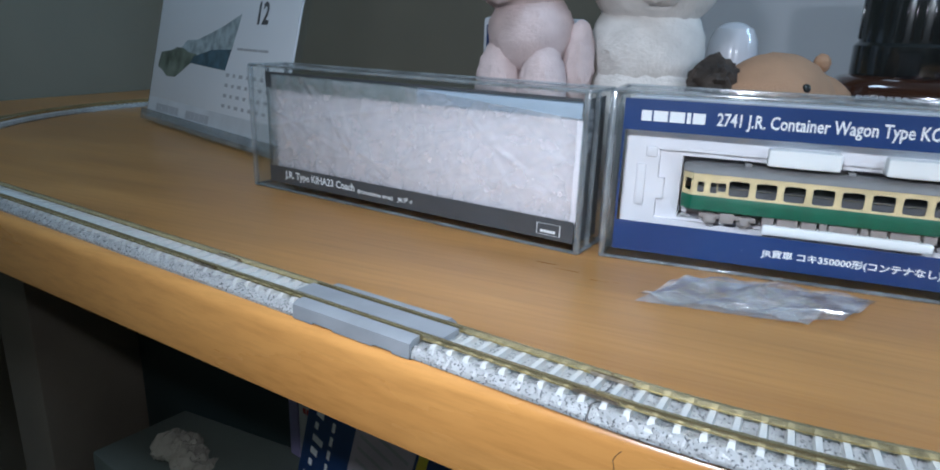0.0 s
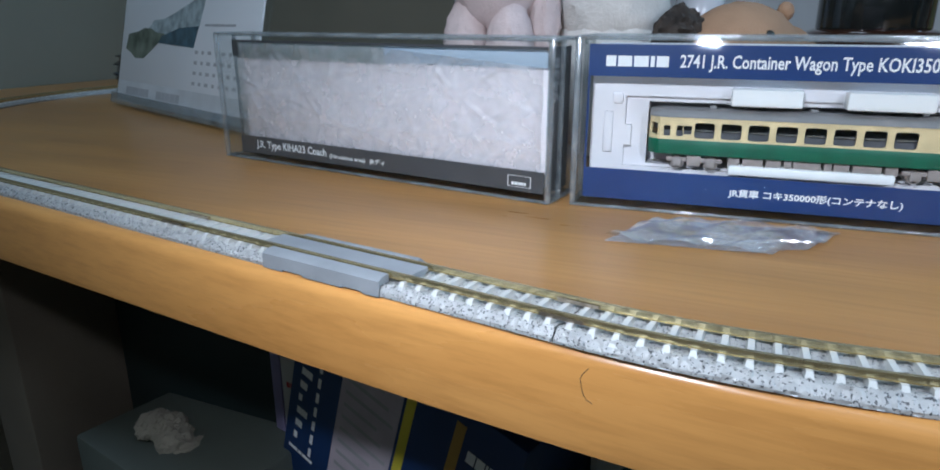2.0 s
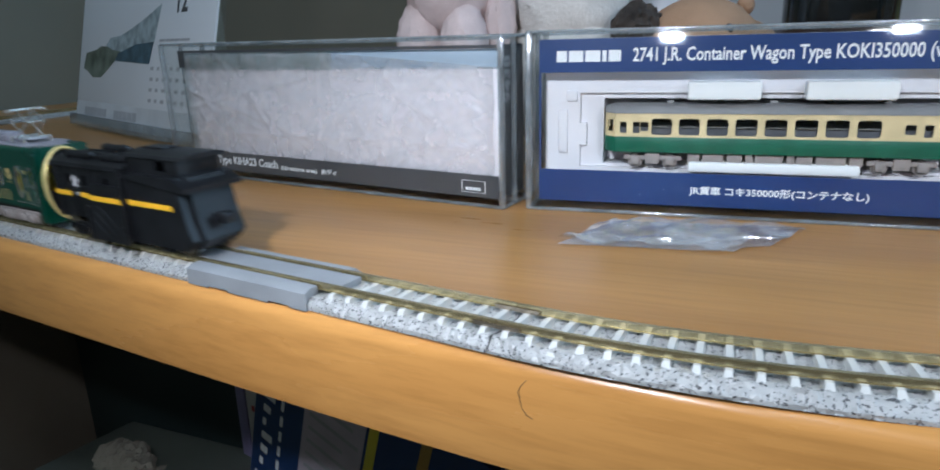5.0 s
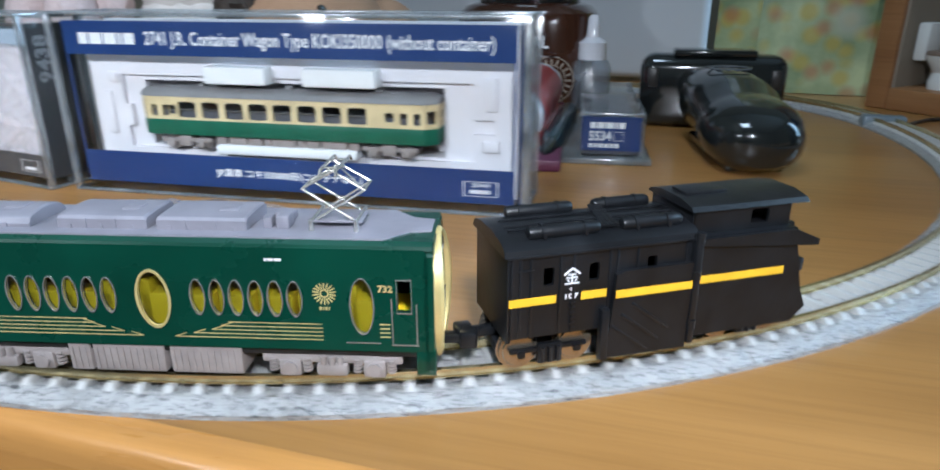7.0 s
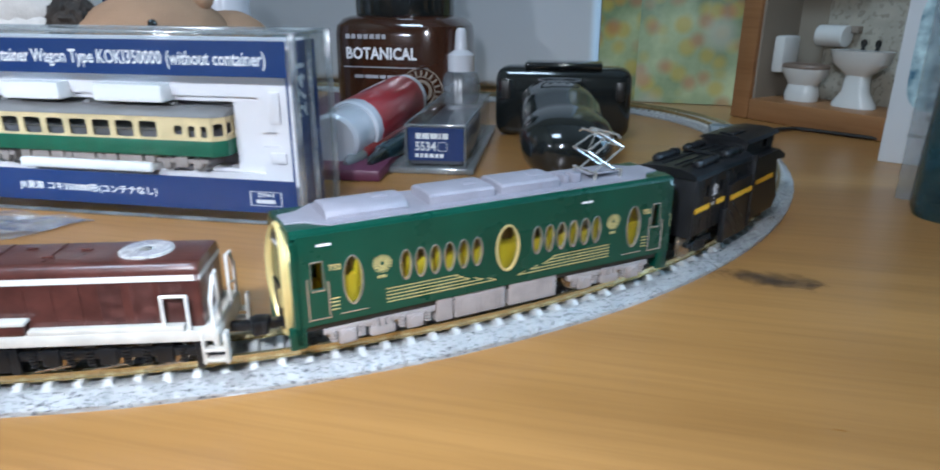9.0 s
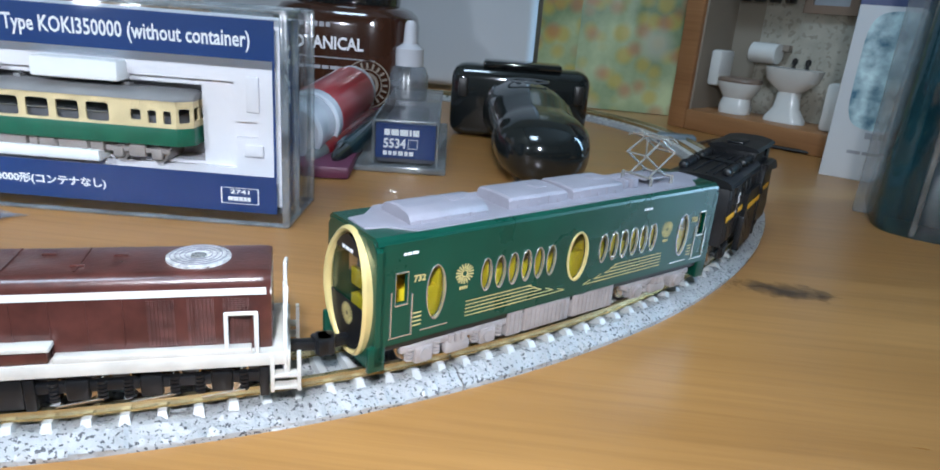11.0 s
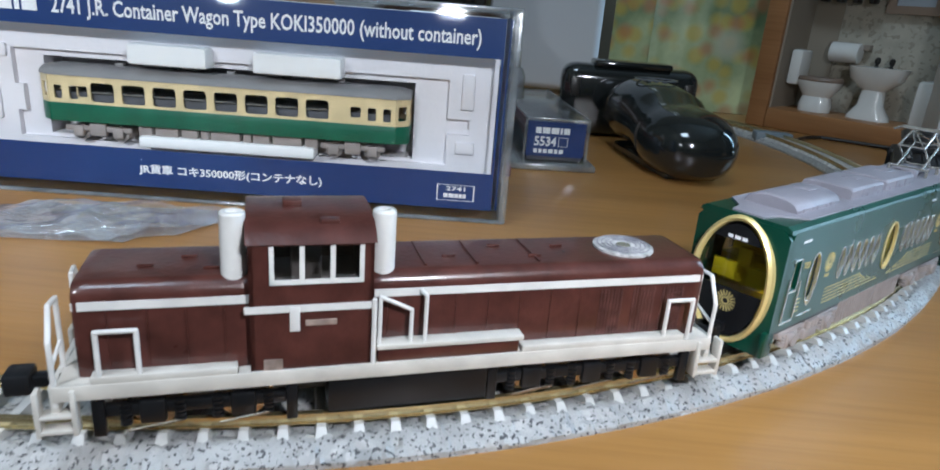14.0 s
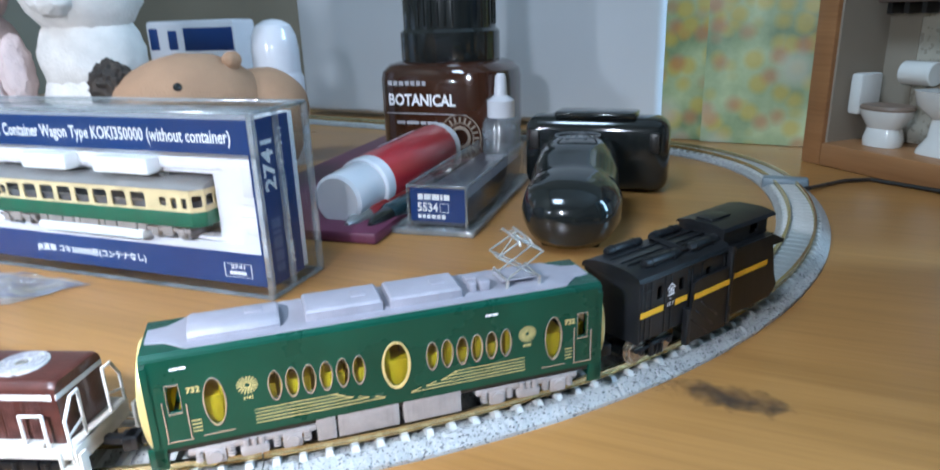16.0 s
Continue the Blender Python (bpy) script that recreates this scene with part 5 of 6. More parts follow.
part("blue_strip", box(bmesh.new(), 10.5, L_A - 0.4, 0.5, 0.54, 5.2, 5.86), PALE_BLUE, case_a, "pale blue card strip")


def crumpled(w, h, nx, ny, amp, seed, cut=None, fold=0.5, count=34):
    """A sheet of film with sharp random folds, in the xz plane, bulging towards -y."""
    rng = random.Random(seed)
    folds = [(rng.uniform(0, math.pi), rng.uniform(-1, 1), rng.uniform(0.3, 1.0)) for _ in range(count)]
    bm = bmesh.new()
    grid = []
    for j in range(ny + 1):
        row = []
        for i in range(nx + 1):
            u, v = i / nx, j / ny
            p = noise.noise(Vector((u * w * 0.9 + seed, v * h * 0.9, seed))) * 0.5
            for a, o, k in folds:
                d = abs((u - 0.5) * w * math.cos(a) + (v - 0.5) * h * math.sin(a) - o * w * 0.4)
                p += 0.26 * k * max(0, 1 - d / fold)
            top = 1.0 if cut is None else cut(u)
            row.append(bm.verts.new((u * w, -amp * p, v * h * top)))
        grid.append(row)
    for j in range(ny):
        for i in range(nx):
            bm.faces.new((grid[j][i], grid[j][i + 1], grid[j + 1][i + 1], grid[j + 1][i]))
    return bm


FILM = clear_plastic("foil_film", tint=(0.985, 0.98, 0.985), gloss=0.15, rough=0.28, scratch=1.0, body=0.2, body_colour=(0.92, 0.88, 0.91))
solo("crumpled_film", crumpled(L_A - 1.5, 5.3, 210, 76, 0.18, 3, lambda u: 1.0 - 0.12 * max(0, u - 0.5) / 0.5, 0.17, 70), FILM, M_A @ at(0.95, 0.44, 0.55), "crumpled clear film over the foam", "plastic film")

# small zip bag lying before the case
bm = crumpled(6.1, 3.0, 60, 34, 0.30, 7)
low = crumpled(5.9, 3.0, 22, 12, 0.12, 9)
for half in (bm, low):
    for v in half.verts:
        v.co.x += 0.55 * (3.3 - v.co.z) - 0.12 * v.co.x * (v.co.z > 2.4)
bag = thing("plastic_bag", at(-3.55, 20.2, 0.04, 0, 0, 8), "small clear crinkled plastic bag lying flat on the desk", "plastic bag")
part("upper_film", bm, BAG, bag, "", pose(0, 0, 0.0, -90, 0, 0) @ pose(0, 0, 0) @ Matrix.Diagonal((1, 1, -1, 1)))
part("lower_film", low, BAG, bag, "", pose(0, 0, 0.0, -90, 0, 0) @ Matrix.Diagonal((1, 0.2, -1, 1)))

# ---- calendar ----
PAPER = mat("white_paper", (0.66, 0.67, 0.70), 0.6, size=6, vary=0.05)
GREYP = mat("grey_print_bar", (0.36, 0.36, 0.38), 0.6, size=30)
PHOTO = mat("mountain_photo", (0.05, 0.075, 0.045), 0.5, size=60, vary=0.5, colour2=(0.13, 0.15, 0.12))
PHOTO2 = mat("lake_photo", (0.06, 0.105, 0.135), 0.5, size=120, vary=0.4)
cal = thing("desk_calendar", at(-49.2, 37.4, 0.15, -14, 0, -21.5), "white desk calendar with a mountain photograph in a clear stand", "calendar")
part("page", box(bmesh.new(), 0, 23, -0.15, 0, 0.3, 18.5, 0.03), PAPER, cal)
part("stand", box(bmesh.new(), -0.7, 23.5, 0.02, 0.2, 0, 19, 0.03), CLEAR, cal, "clear plastic stand")
part("lip", box(bmesh.new(), -0.7, 23.5, -0.42, -0.2, 0, 0.9, 0.05), CLEAR_EDGE, cal)
part("prop", box(bmesh.new(), 8, 15, 0, 0.15, 0, 4.2, 0.02), PAPER, cal, "", at(0, 3.4, 0.8, 44, 0, 0))
bm = panel(bmesh.new(), [(1.0, 4.6), (2.2, 4.3), (3.2, 3.9), (5.0, 3.95), (6.2, 4.5), (7.6, 5.2), (9, 5.35), (8.6, 5.9), (7, 6.0), (6, 6.25), (4.6, 6.3), (3.4, 6.0), (1.4, 5.8)], [], -0.165, 0.012)
part("photograph", bm, PHOTO, cal, "dark green valley photograph")
bm = panel(bmesh.new(), [(7.6, 5.2), (13.9, 5.0), (14.4, 6.5), (11.2, 6.35), (8.2, 5.75)], [], -0.170, 0.012)
part("photograph", bm, PHOTO2, cal, "slate blue lake photograph")
bm = panel(bmesh.new(), [(5.2, 6.1), (8.6, 5.7), (11.2, 6.2), (14.4, 6.3), (15.2, 9.0), (12.9, 8.2), (10.4, 7.5), (8.3, 7.0), (6.4, 6.9)], [], -0.160, 0.010)
part("photograph", bm, mat("snow_photo", (0.30, 0.35, 0.37), 0.5, size=140, vary=0.35), cal, "snowy mountain photograph")
words("month", "12", 1.5, 1.5, CHAR, cal, on_front(17.6, -0.16, 8.3), "printed month number")
bm = bmesh.new()
bars(bm, 2.0, 0.95, (0.6, 0.5, 0.9, 0.5, 1.3, 0.6), 0.62, -0.160, 0.06)
bars(bm, 8.2, 0.95, (1.0, 0.6, 0.8, 0.9, 0.7), 0.62, -0.160, 0.06)
bars(bm, 15.3, 6.5, (0.9, 1.2, 0.7, 1.4), 0.16, -0.155, 0.1)
for k in range(4):
    bars(bm, 14.2, 4.6 - 0.72 * k, (0.5, 0.4, 0.55, 0.4, 0.5, 0.45, 0.5), 0.24, -0.155, 0.55)
part("print", bm, GREYP, cal, "grey printed dates")
part("grey_foot", box(bmesh.new(), 0.02, 22.98, -0.156, -0.152, 0.8, 2.0), mat("pale_grey_print", (0.52, 0.53, 0.55), 0.6), cal, "pale grey printed strip")

# ---- plush figures: each one plain mesh ----
def plush(name, m, label, blobs, material, fuzz=0.06, seed=1, eye=None):
    bm = bmesh.new()
    for x, y, z, rx, ry, rz in blobs:
        bmesh.ops.create_icosphere(bm, subdivisions=4, radius=1, matrix=Matrix.Translation((x, y, z)) @ Matrix.Diagonal((rx, ry, rz, 1)))
    for v in bm.verts:
        n = noise.noise(v.co * 3.1 + Vector((seed, 0, 0))) + 0.6 * noise.noise(v.co * 9)
        v.co += v.normal * fuzz * n
    start = len(bm.faces)
    if eye:
        bmesh.ops.create_icosphere(bm, subdivisions=3, radius=eye[3], matrix=Matrix.Translation(m.inverted() @ (Vector(eye[:3]) * CM) / CM))
    for f in list(bm.faces)[start:]:
        f.material_index = 1
    ob = solo(name, bm, material, m, label, "plush toy")
    ob.data.materials.append(SHINE)
    return ob


FUR_WHITE = mat("white_plush", (0.62, 0.58, 0.54), 0.95, size=60, vary=0.15, bump=0.9, bump_size=600)
FUR_PINK = mat("pinkish_plush", (0.55, 0.44, 0.42), 0.95, size=60, vary=0.15, bump=0.9, bump_size=600)
FUR_TAN = mat("tan_plush", (0.34, 0.20, 0.115), 0.95, size=60, vary=0.1, bump=0.6, bump_size=900)
FUR_DARK = mat("dark_plush", (0.035, 0.026, 0.02), 0.95, size=120, vary=0.6, bump=1.0, bump_size=500)
SHINE = mat("glossy_black", (0.012, 0.014, 0.014), 0.12, size=30, vary=0.2, coat=0.6)
plush("plush_toy", at(-11.3, 28.4, 0), "pinkish white standing plush animal behind the cases", [(0, 0, 2.6, 2.6, 2.2, 2.8), (-1.1, -0.8, 5.0, 1.2, 1.3, 3.1), (1.1, -0.8, 5.0, 1.2, 1.3, 3.1), (0.1, 0, 8.3, 2.1, 2.0, 2.0), (2.5, 0.3, 6.9, 0.75, 0.8, 2.0), (-0.3, -0.2, 11.2, 2.5, 2.2, 2.2), (-0.9, -2.1, 10.4, 1.2, 0.9, 0.9)], FUR_PINK, 0.10, 2, (-13.0, 27.3, 10.3, 0.35))
plush("plush_toy", at(-6.2, 31.2, 0), "tall white plush animal standing behind the cases", [(0, 0, 4.2, 3.1, 2.6, 4.3), (0, 0, 7.6, 2.8, 2.4, 2.9), (0.2, -0.2, 11.3, 3.2, 2.8, 2.9), (0.9, -2.4, 10.4, 1.2, 0.9, 0.8)], FUR_WHITE, 0.10, 5, (-5.6, 28.35, 10.3, 0.3))
plush("plush_toy", at(-2.7, 29.2, 0), "small dark brown fuzzy plush", [(0, 0, 3.1, 1.5, 1.2, 3.2), (0.1, 0, 6.2, 1.15, 1.0, 1.35)], FUR_DARK, 0.26, 8)
plush("plush_toy", at(0.2, 32.3, 0, 0, 0, 66), "tan plush capybara lying behind the case", [(0, 0, 3.2, 5.0, 2.6, 3.3), (-0.8, 0, 5.0, 3.9, 2.5, 2.75), (3.0, 0, 4.6, 2.4, 2.2, 2.2), (1.0, -1.2, 7.3, 0.5, 0.35, 0.45)], FUR_TAN, 0.05, 11, (1.15, 29.6, 6.3, 0.22))
# ---- white roll-on, pump bottle, dropper, tube, pens ----
WHITE_GLOSS = mat("white_gloss", (0.66, 0.65, 0.68), 0.18, size=30, vary=0.05, coat=0.4)
AMBER = mat("amber_brown_plastic", (0.045, 0.016, 0.008), 0.12, size=20, vary=0.3, coat=0.7)
rollon = thing("cosmetic_bottle", at(-3.1, 41.8, 0), "white rounded cosmetic bottle with small print", "bottle")
part("body", lathe(bmesh.new(), [(1.55, 0), (1.65, 0.2), (1.65, 5.6), (1.5, 5.9)], 32), WHITE_GLOSS, rollon)
part("cap", lathe(bmesh.new(), [(1.5, 5.85), (1.5, 7.4), (1.4, 8.2), (1.1, 8.85), (0.6, 9.15), (0.05, 9.25)], 32), WHITE_GLOSS, rollon, "domed white cap")
part("print", bars(bmesh.new(), -0.5, 4.6, (0.25, 0.3, 0.2, 0.2), 0.25, -1.64), CHAR, rollon)

bottle = thing("pump_bottle", at(6.9, 47.0, 0), "amber brown bottle with black ribbed cap and white lettering", "bottle")
def squircle_loft(rows, n=40, power=3.2):
    bm = bmesh.new()
    rings = []
    for a, b, z in rows:
        rings.append([bm.verts.new((x, y, z)) for x, y in oval(0, 0, a, b, n, power)])
    for p, q in zip(rings, rings[1:]):
        for k in range(n):
            bm.faces.new((p[k], p[(k + 1) % n], q[(k + 1) % n], q[k]))
    bm.faces.new(rings[0]), bm.faces.new(rings[-1])
    return bm
part("body", squircle_loft([(4.0, 3.1, 0), (4.35, 3.4, 0.25), (4.4, 3.45, 1.0), (4.4, 3.45, 5.2), (4.3, 3.35, 5.75), (3.9, 3.0, 6.15), (3.3, 2.6, 6.35)]), AMBER, bottle, "glossy amber brown body")
bm = squircle_loft([(3.2, 2.7, 6.3), (3.25, 2.75, 6.5), (3.25, 2.75, 8.1), (3.05, 2.6, 8.3)], power=2.2)
part("collar", bm, SHINE, bottle, "black collar")
cap = part("cap", squircle_loft([(3.0, 2.6, 8.3), (3.0, 2.6, 11.5), (2.8, 2.4, 11.8)], power=2.2), SHINE, bottle, "black ribbed cap")
for k in range(40):
    a = 2 * math.pi * k / 40
    part("rib", box(bmesh.new(), -0.07, 0.07, -0.06, 0.06, 8.5, 11.3, 0.03), SHINE, cap, "", at(3.0 * math.cos(a), 2.6 * math.sin(a), 0, 0, 0, math.degrees(a)))
words("title", "BOTANICAL", 4.7, 0.75, PRINT_WHITE, bottle, on_front(-2.8, -3.47, 3.75), "white hand-lettered word")
bm = bars(bmesh.new(), -2.8, 5.0, (0.3, 0.28, 0.34, 0.3, 0.3, 0.3, 0.26), 0.28, -3.47, 0.1)
box(bm, -3.0, 2.6, -3.475, -3.468, 3.25, 3.31)
bars(bm, -2.3, 2.6, (0.6, 0.9, 0.4, 0.7), 0.2, -3.47, 0.1)
part("print", bm, GREYP, bottle)
bm = bmesh.new()
for r, w in ((1.35, 0.07), (0.85, 0.06), (0.5, 0.2)):
    ring(bm, [(px, -3.475, pz) for px, pz in oval(2.15, 1.9, r, r, 36)], w, 0.008)
for k in range(20):
    a = 2 * math.pi * k / 20
    box(bm, -0.06, 0.06, -0.005, 0.003, -0.16, 0.16, 0, Matrix.Translation((2.15 + 1.1 * math.sin(a), -3.472, 1.9 + 1.1 * math.cos(a))) @ Matrix.Rotation(a, 4, "Y"))
part("seal_mark", bm, mat("faint_gold_print", (0.26, 0.2, 0.15), 0.5), bottle, "round printed seal")

drop = thing("dropper_bottle", at(11.35, 44.6, 0), "small frosted dropper bottle with a white nozzle", "bottle")
part("body", lathe(bmesh.new(), [(1.1, 0), (1.2, 0.15), (1.2, 2.5), (1.0, 3.0), (0.6, 3.2)], 28), clear_plastic("frosted_plastic", tint=(0.75, 0.78, 0.82), gloss=0.08, rough=0.25, body=0.3, body_colour=(0.45, 0.48, 0.52)), drop)
part("nozzle", lathe(bmesh.new(), [(0.85, 3.1), (0.85, 4.1), (0.62, 4.25), (0.42, 4.4), (0.34, 5.5), (0.2, 5.7)], 24), WHITE_GLOSS, drop, "white screw nozzle")

RED = mat("red_label", (0.42, 0.02, 0.03), 0.3, size=10, vary=0.15, coat=0.3)
tube_m = at(9.35, 29.9, 1.4) @ pose(0, 0, 0, -88, 0, 3)
cream = thing("lip_tube", tube_m, "red labelled white tube lying on the desk", "tube")
part("cap", lathe(bmesh.new(), [(1.05, 0), (1.2, 0.12), (1.25, 2.2), (1.2, 2.3)], 32), WHITE_GLOSS, cream, "white screw cap")
part("collar", lathe(bmesh.new(), [(1.3, 2.3), (1.38, 2.4), (1.38, 3.1), (1.34, 3.15)], 32), WHITE_GLOSS, cream)
part("label_sleeve", lathe(bmesh.new(), [(1.39, 3.1), (1.39, 10.6), (1.37, 10.65)], 32), RED, cream, "glossy red printed label")
part("foot", lathe(bmesh.new(), [(1.36, 10.6), (1.36, 11.3), (1.2, 11.5), (0.1, 11.55)], 32), WHITE_GLOSS, cream)
bm = bmesh.new()
for k, w in enumerate((0.5, 0.35, 0.5, 0.3, 0.4, 0.5, 0.35)):
    box(bm, 0.42, 0.66, -1.335, -1.315, 4.6 + k * 0.62, 4.6 + k * 0.62 + w)
    box(bm, -0.4, -0.28, -1.365, -1.345, 4.8 + k * 0.55, 4.8 + k * 0.55 + w * 0.8)
part("print", bm, PRINT_WHITE, cream, "white print", pose(0, 0, 0, 0, 0, -35))

for y0, ang, colour, label, tip in ((29.3, -15, mat("pen_red", (0.22, 0.015, 0.02), 0.25, size=20, coat=0.4), "dark red pen with a grey tip lying on the desk", mat("pen_grey", (0.3, 0.3, 0.3), 0.25, 0.5)), (29.6, -21, mat("pen_dark", (0.015, 0.035, 0.045), 0.2, size=20, coat=0.5), "dark marker pen lying on the desk", SHINE)):
    pen = thing("pen", at(10.2 if colour.name == "pen_red" else 11.2, y0, 0.55, -90, 0, 1 if colour.name == "pen_red" else 3), label, "pen")
    part("barrel", lathe(bmesh.new(), [(0.42, 1.6), (0.5, 1.8), (0.5, 11), (0.4, 11.4)], 20), colour, pen)
    part("tip", lathe(bmesh.new(), [(0.12, 0), (0.3, 0.5), (0.42, 1.62)], 20), tip, pen)
tagged(part("pad", box(bmesh.new(), 0, 9.5, 0, 24, 0, 0.5, 0.1), mat("purple_cover", (0.10, 0.02, 0.05), 0.45, size=10), None, "", at(2.6, 27.4, 0.02, 0, 0, 8)), "thin dark purple notebook under the pens", "notebook")

# ---- small clear box with a navy end card ----
mini = thing("small_parts_box", at(12.48, 30.75, 0, 0, 0, 7), "small clear box with a navy numbered end card", "small box")
for nm, b in (("front_pane", (0, 2.7, 0, 0.08, 0.3, 2.15)), ("top_pane", (0, 2.7, 0, 10.8, 2.07, 2.15)), ("side_pane", (0, 0.08, 0, 10.8, 0.3, 2.15)), ("side_pane", (2.62, 2.7, 0, 10.8, 0.3, 2.15)), ("back_pane", (0, 2.7, 10.72, 10.8, 0.3, 2.15))):
    part(nm, box(bmesh.new(), *b, 0.015), CLEAR, mini)
part("base_lip", box(bmesh.new(), -0.75, 3.1, -0.35, 11, 0.02, 0.28, 0.06), CLEAR_EDGE, mini, "clear flanged base")
for b in ((-0.04, 2.74, -0.04, 0.06, 2.1, 2.2), (-0.04, 0.06, -0.04, 10.8, 2.1, 2.2), (2.64, 2.74, -0.04, 10.8, 2.1, 2.2), (-0.04, 0.06, -0.04, 0.06, 0.28, 2.2), (2.64, 2.74, -0.04, 0.06, 0.28, 2.2)):
    part("rim", box(bmesh.new(), *b, 0.03), CLEAR_EDGE, mini)
part("liner", box(bmesh.new(), 0.15, 2.55, 0.2, 10.5, 0.35, 1.5, 0.05), mat("dark_liner", (0.10, 0.10, 0.12), 0.5, size=20), mini, "dark inner tray")
ec = part("end_card", box(bmesh.new(), 0.1, 2.6, 0.1, 0.16, 0.55, 2.02), NAVY, mini, "navy end card")
words("number", "5534", 0.95, 0.42, PRINT_WHITE, ec, on_front(0.42, 0.098, 0.98))
bm = bars(bmesh.new(), 0.45, 1.52, (0.24, 0.32, 0.34, 0.1, 0.26), 0.26, 0.098, 0.05)
bars(bm, 0.42, 0.68, (0.16, 0.14, 0.16, 0.2, 0.14, 0.18), 0.18, 0.098, 0.06)
ring(bm, [(1.66 + px * 0.18, 0.092, 1.18 + pz * 0.18) for px, pz in ((-1, -1), (1, -1), (1, 1), (-1, 1))], 0.03, 0.006)
part("print", bm, PRINT_WHITE, ec)

# ---- black glossy shaver and its holder ----
shaver = thing("electric_shaver", at(20.0, 29.9, 0, 0, 0, 13), "glossy black rounded electric shaver lying on the desk", "shaver")
bm = bmesh.new()
rings = []
for y, a, b, z in ((0.0, 0.5, 0.4, 1.3), (0.25, 1.2, 0.9, 1.3), (0.8, 1.7, 1.25, 1.35), (1.7, 2.0, 1.42, 1.45), (2.7, 2.03, 1.47, 1.5), (3.5, 1.9, 1.42, 1.6), (4.2, 1.9, 1.45, 1.95), (5.5, 1.85, 1.5, 2.1), (7.0, 1.9, 1.55, 2.15), (8.0, 1.7, 1.4, 2.1), (8.6, 1.2, 1.0, 2.0), (8.8, 0.5, 0.4, 2.0)):
    rings.append([bm.verts.new((x, y, z + q)) for x, q in oval(0, 0, a, b, 32, 2.4)])
for p, q in zip(rings, rings[1:]):
    for k in range(32):
        bm.faces.new((p[k], p[(k + 1) % 32], q[(k + 1) % 32], q[k]))
bm.faces.new(rings[0]), bm.faces.new(rings[-1])
part("body", bm, SHINE, shaver)
part("foot", box(bmesh.new(), -1.2, 1.2, 1.2, 7.5, 0.0, 0.5, 0.15), SHINE, shaver)
bm = bmesh.new()
ring(bm, [(px, 0, pz) for px, pz in oval(0, 0, 0.95, 0.75, 30)], 0.1, 0.06)
bmesh.ops.transform(bm, matrix=Matrix.Translation((0, 6.2, 3.68)) @ pose(0, 0, 0, 90, 0, 0), verts=bm.verts)
for k in range(3):
    box(bm, -0.55 + 0.4 * k, -0.35 + 0.4 * k, 5.9, 6.5, 3.6, 3.68, 0.03)
part("dial", bm, mat("grey_gloss", (0.10, 0.11, 0.12), 0.2, size=30), shaver, "dark grey round control")
part("seam", lathe(bmesh.new(), [(1.95, 0), (2.05, 0.04), (2.05, 0.1), (1.95, 0.14)], 32, Matrix.Translation((0, 3.0, 1.52)) @ pose(0, 0, 0, -90, 0, 0) @ Matrix.Diagonal((1, 0.72, 1, 1))), DARK, shaver)
hold = thing("charging_stand", at(18.2, 41.0, 0, 0, 0, 4), "black rounded charging stand behind the shaver", "charger")
part("body", box(bmesh.new(), -3.75, 3.75, -0.9, 1.3, 0.0, 3.9, 0.75, None, 4), SHINE, hold)
part("lip", box(bmesh.new(), -2.1, 2.1, -0.8, 0.9, 3.8, 4.15, 0.12), SHINE, hold)
for sx in (-1, 1):
    part("clip", box(bmesh.new(), sx * 3.1 - 0.25, sx * 3.1 + 0.25, -1.05, -0.8, 2.2, 3.2, 0.08), DARK, hold)

# ---- pale board, floral panel ----
tagged(part("pale_board", box(bmesh.new(), -17, 18.6, 0, 2.5, 0.3, 34, 0.6, None, 4), mat("pale_grey_board", (0.58, 0.60, 0.63), 0.55, size=4, vary=0.06, bump=0.1), None, "", at(0, 60.5, 0, 0, 0, -4.5)), "tall pale grey board standing behind the bottles", "board")


def floral_material():
    m = mat("floral_print", (0.20, 0.34, 0.17), 0.35, size=22, vary=0.4, colour2=(0.42, 0.48, 0.27), coat=0.3)
    nt = m.node_tree
    b = nt.nodes["Principled BSDF"]
    sock = b.inputs["Base Color"].links[0].from_socket
    tc = nt.nodes.new("ShaderNodeTexCoord")
    for scale, colour, seed, r in ((70, (0.55, 0.40, 0.04), 0.0, 0.27), (58, (0.45, 0.16, 0.07), 3.7, 0.18), (30, (0.55, 0.55, 0.45), 9.1, 0.16)):
        mp, v, rp, mx = (nt.nodes.new("ShaderNode" + k) for k in ("Mapping", "TexVoronoi", "ValToRGB", "MixRGB"))
        mp.inputs["Location"].default_value = (seed, seed * 0.7, seed * 1.3)
        v.inputs["Scale"].default_value = scale
        nt.links.new(tc.outputs["Object"], mp.inputs[0])
        nt.links.new(mp.outputs[0], v.inputs["Vector"])
        rp.color_ramp.elements[0].position, rp.color_ramp.elements[1].position = r, r + 0.28
        rp.color_ramp.elements[0].color, rp.color_ramp.elements[1].color = (0.6, 0.6, 0.6, 1), (0, 0, 0, 1)
        nt.links.new(v.outputs["Distance"], rp.inputs[0])
        nt.links.new(rp.outputs[0], mx.inputs[0])
        nt.links.new(sock, mx.inputs[1])
        mx.inputs[2].default_value = (*colour, 1)
        sock = mx.outputs[0]
    nt.links.new(sock, b.inputs["Base Color"])
    return m


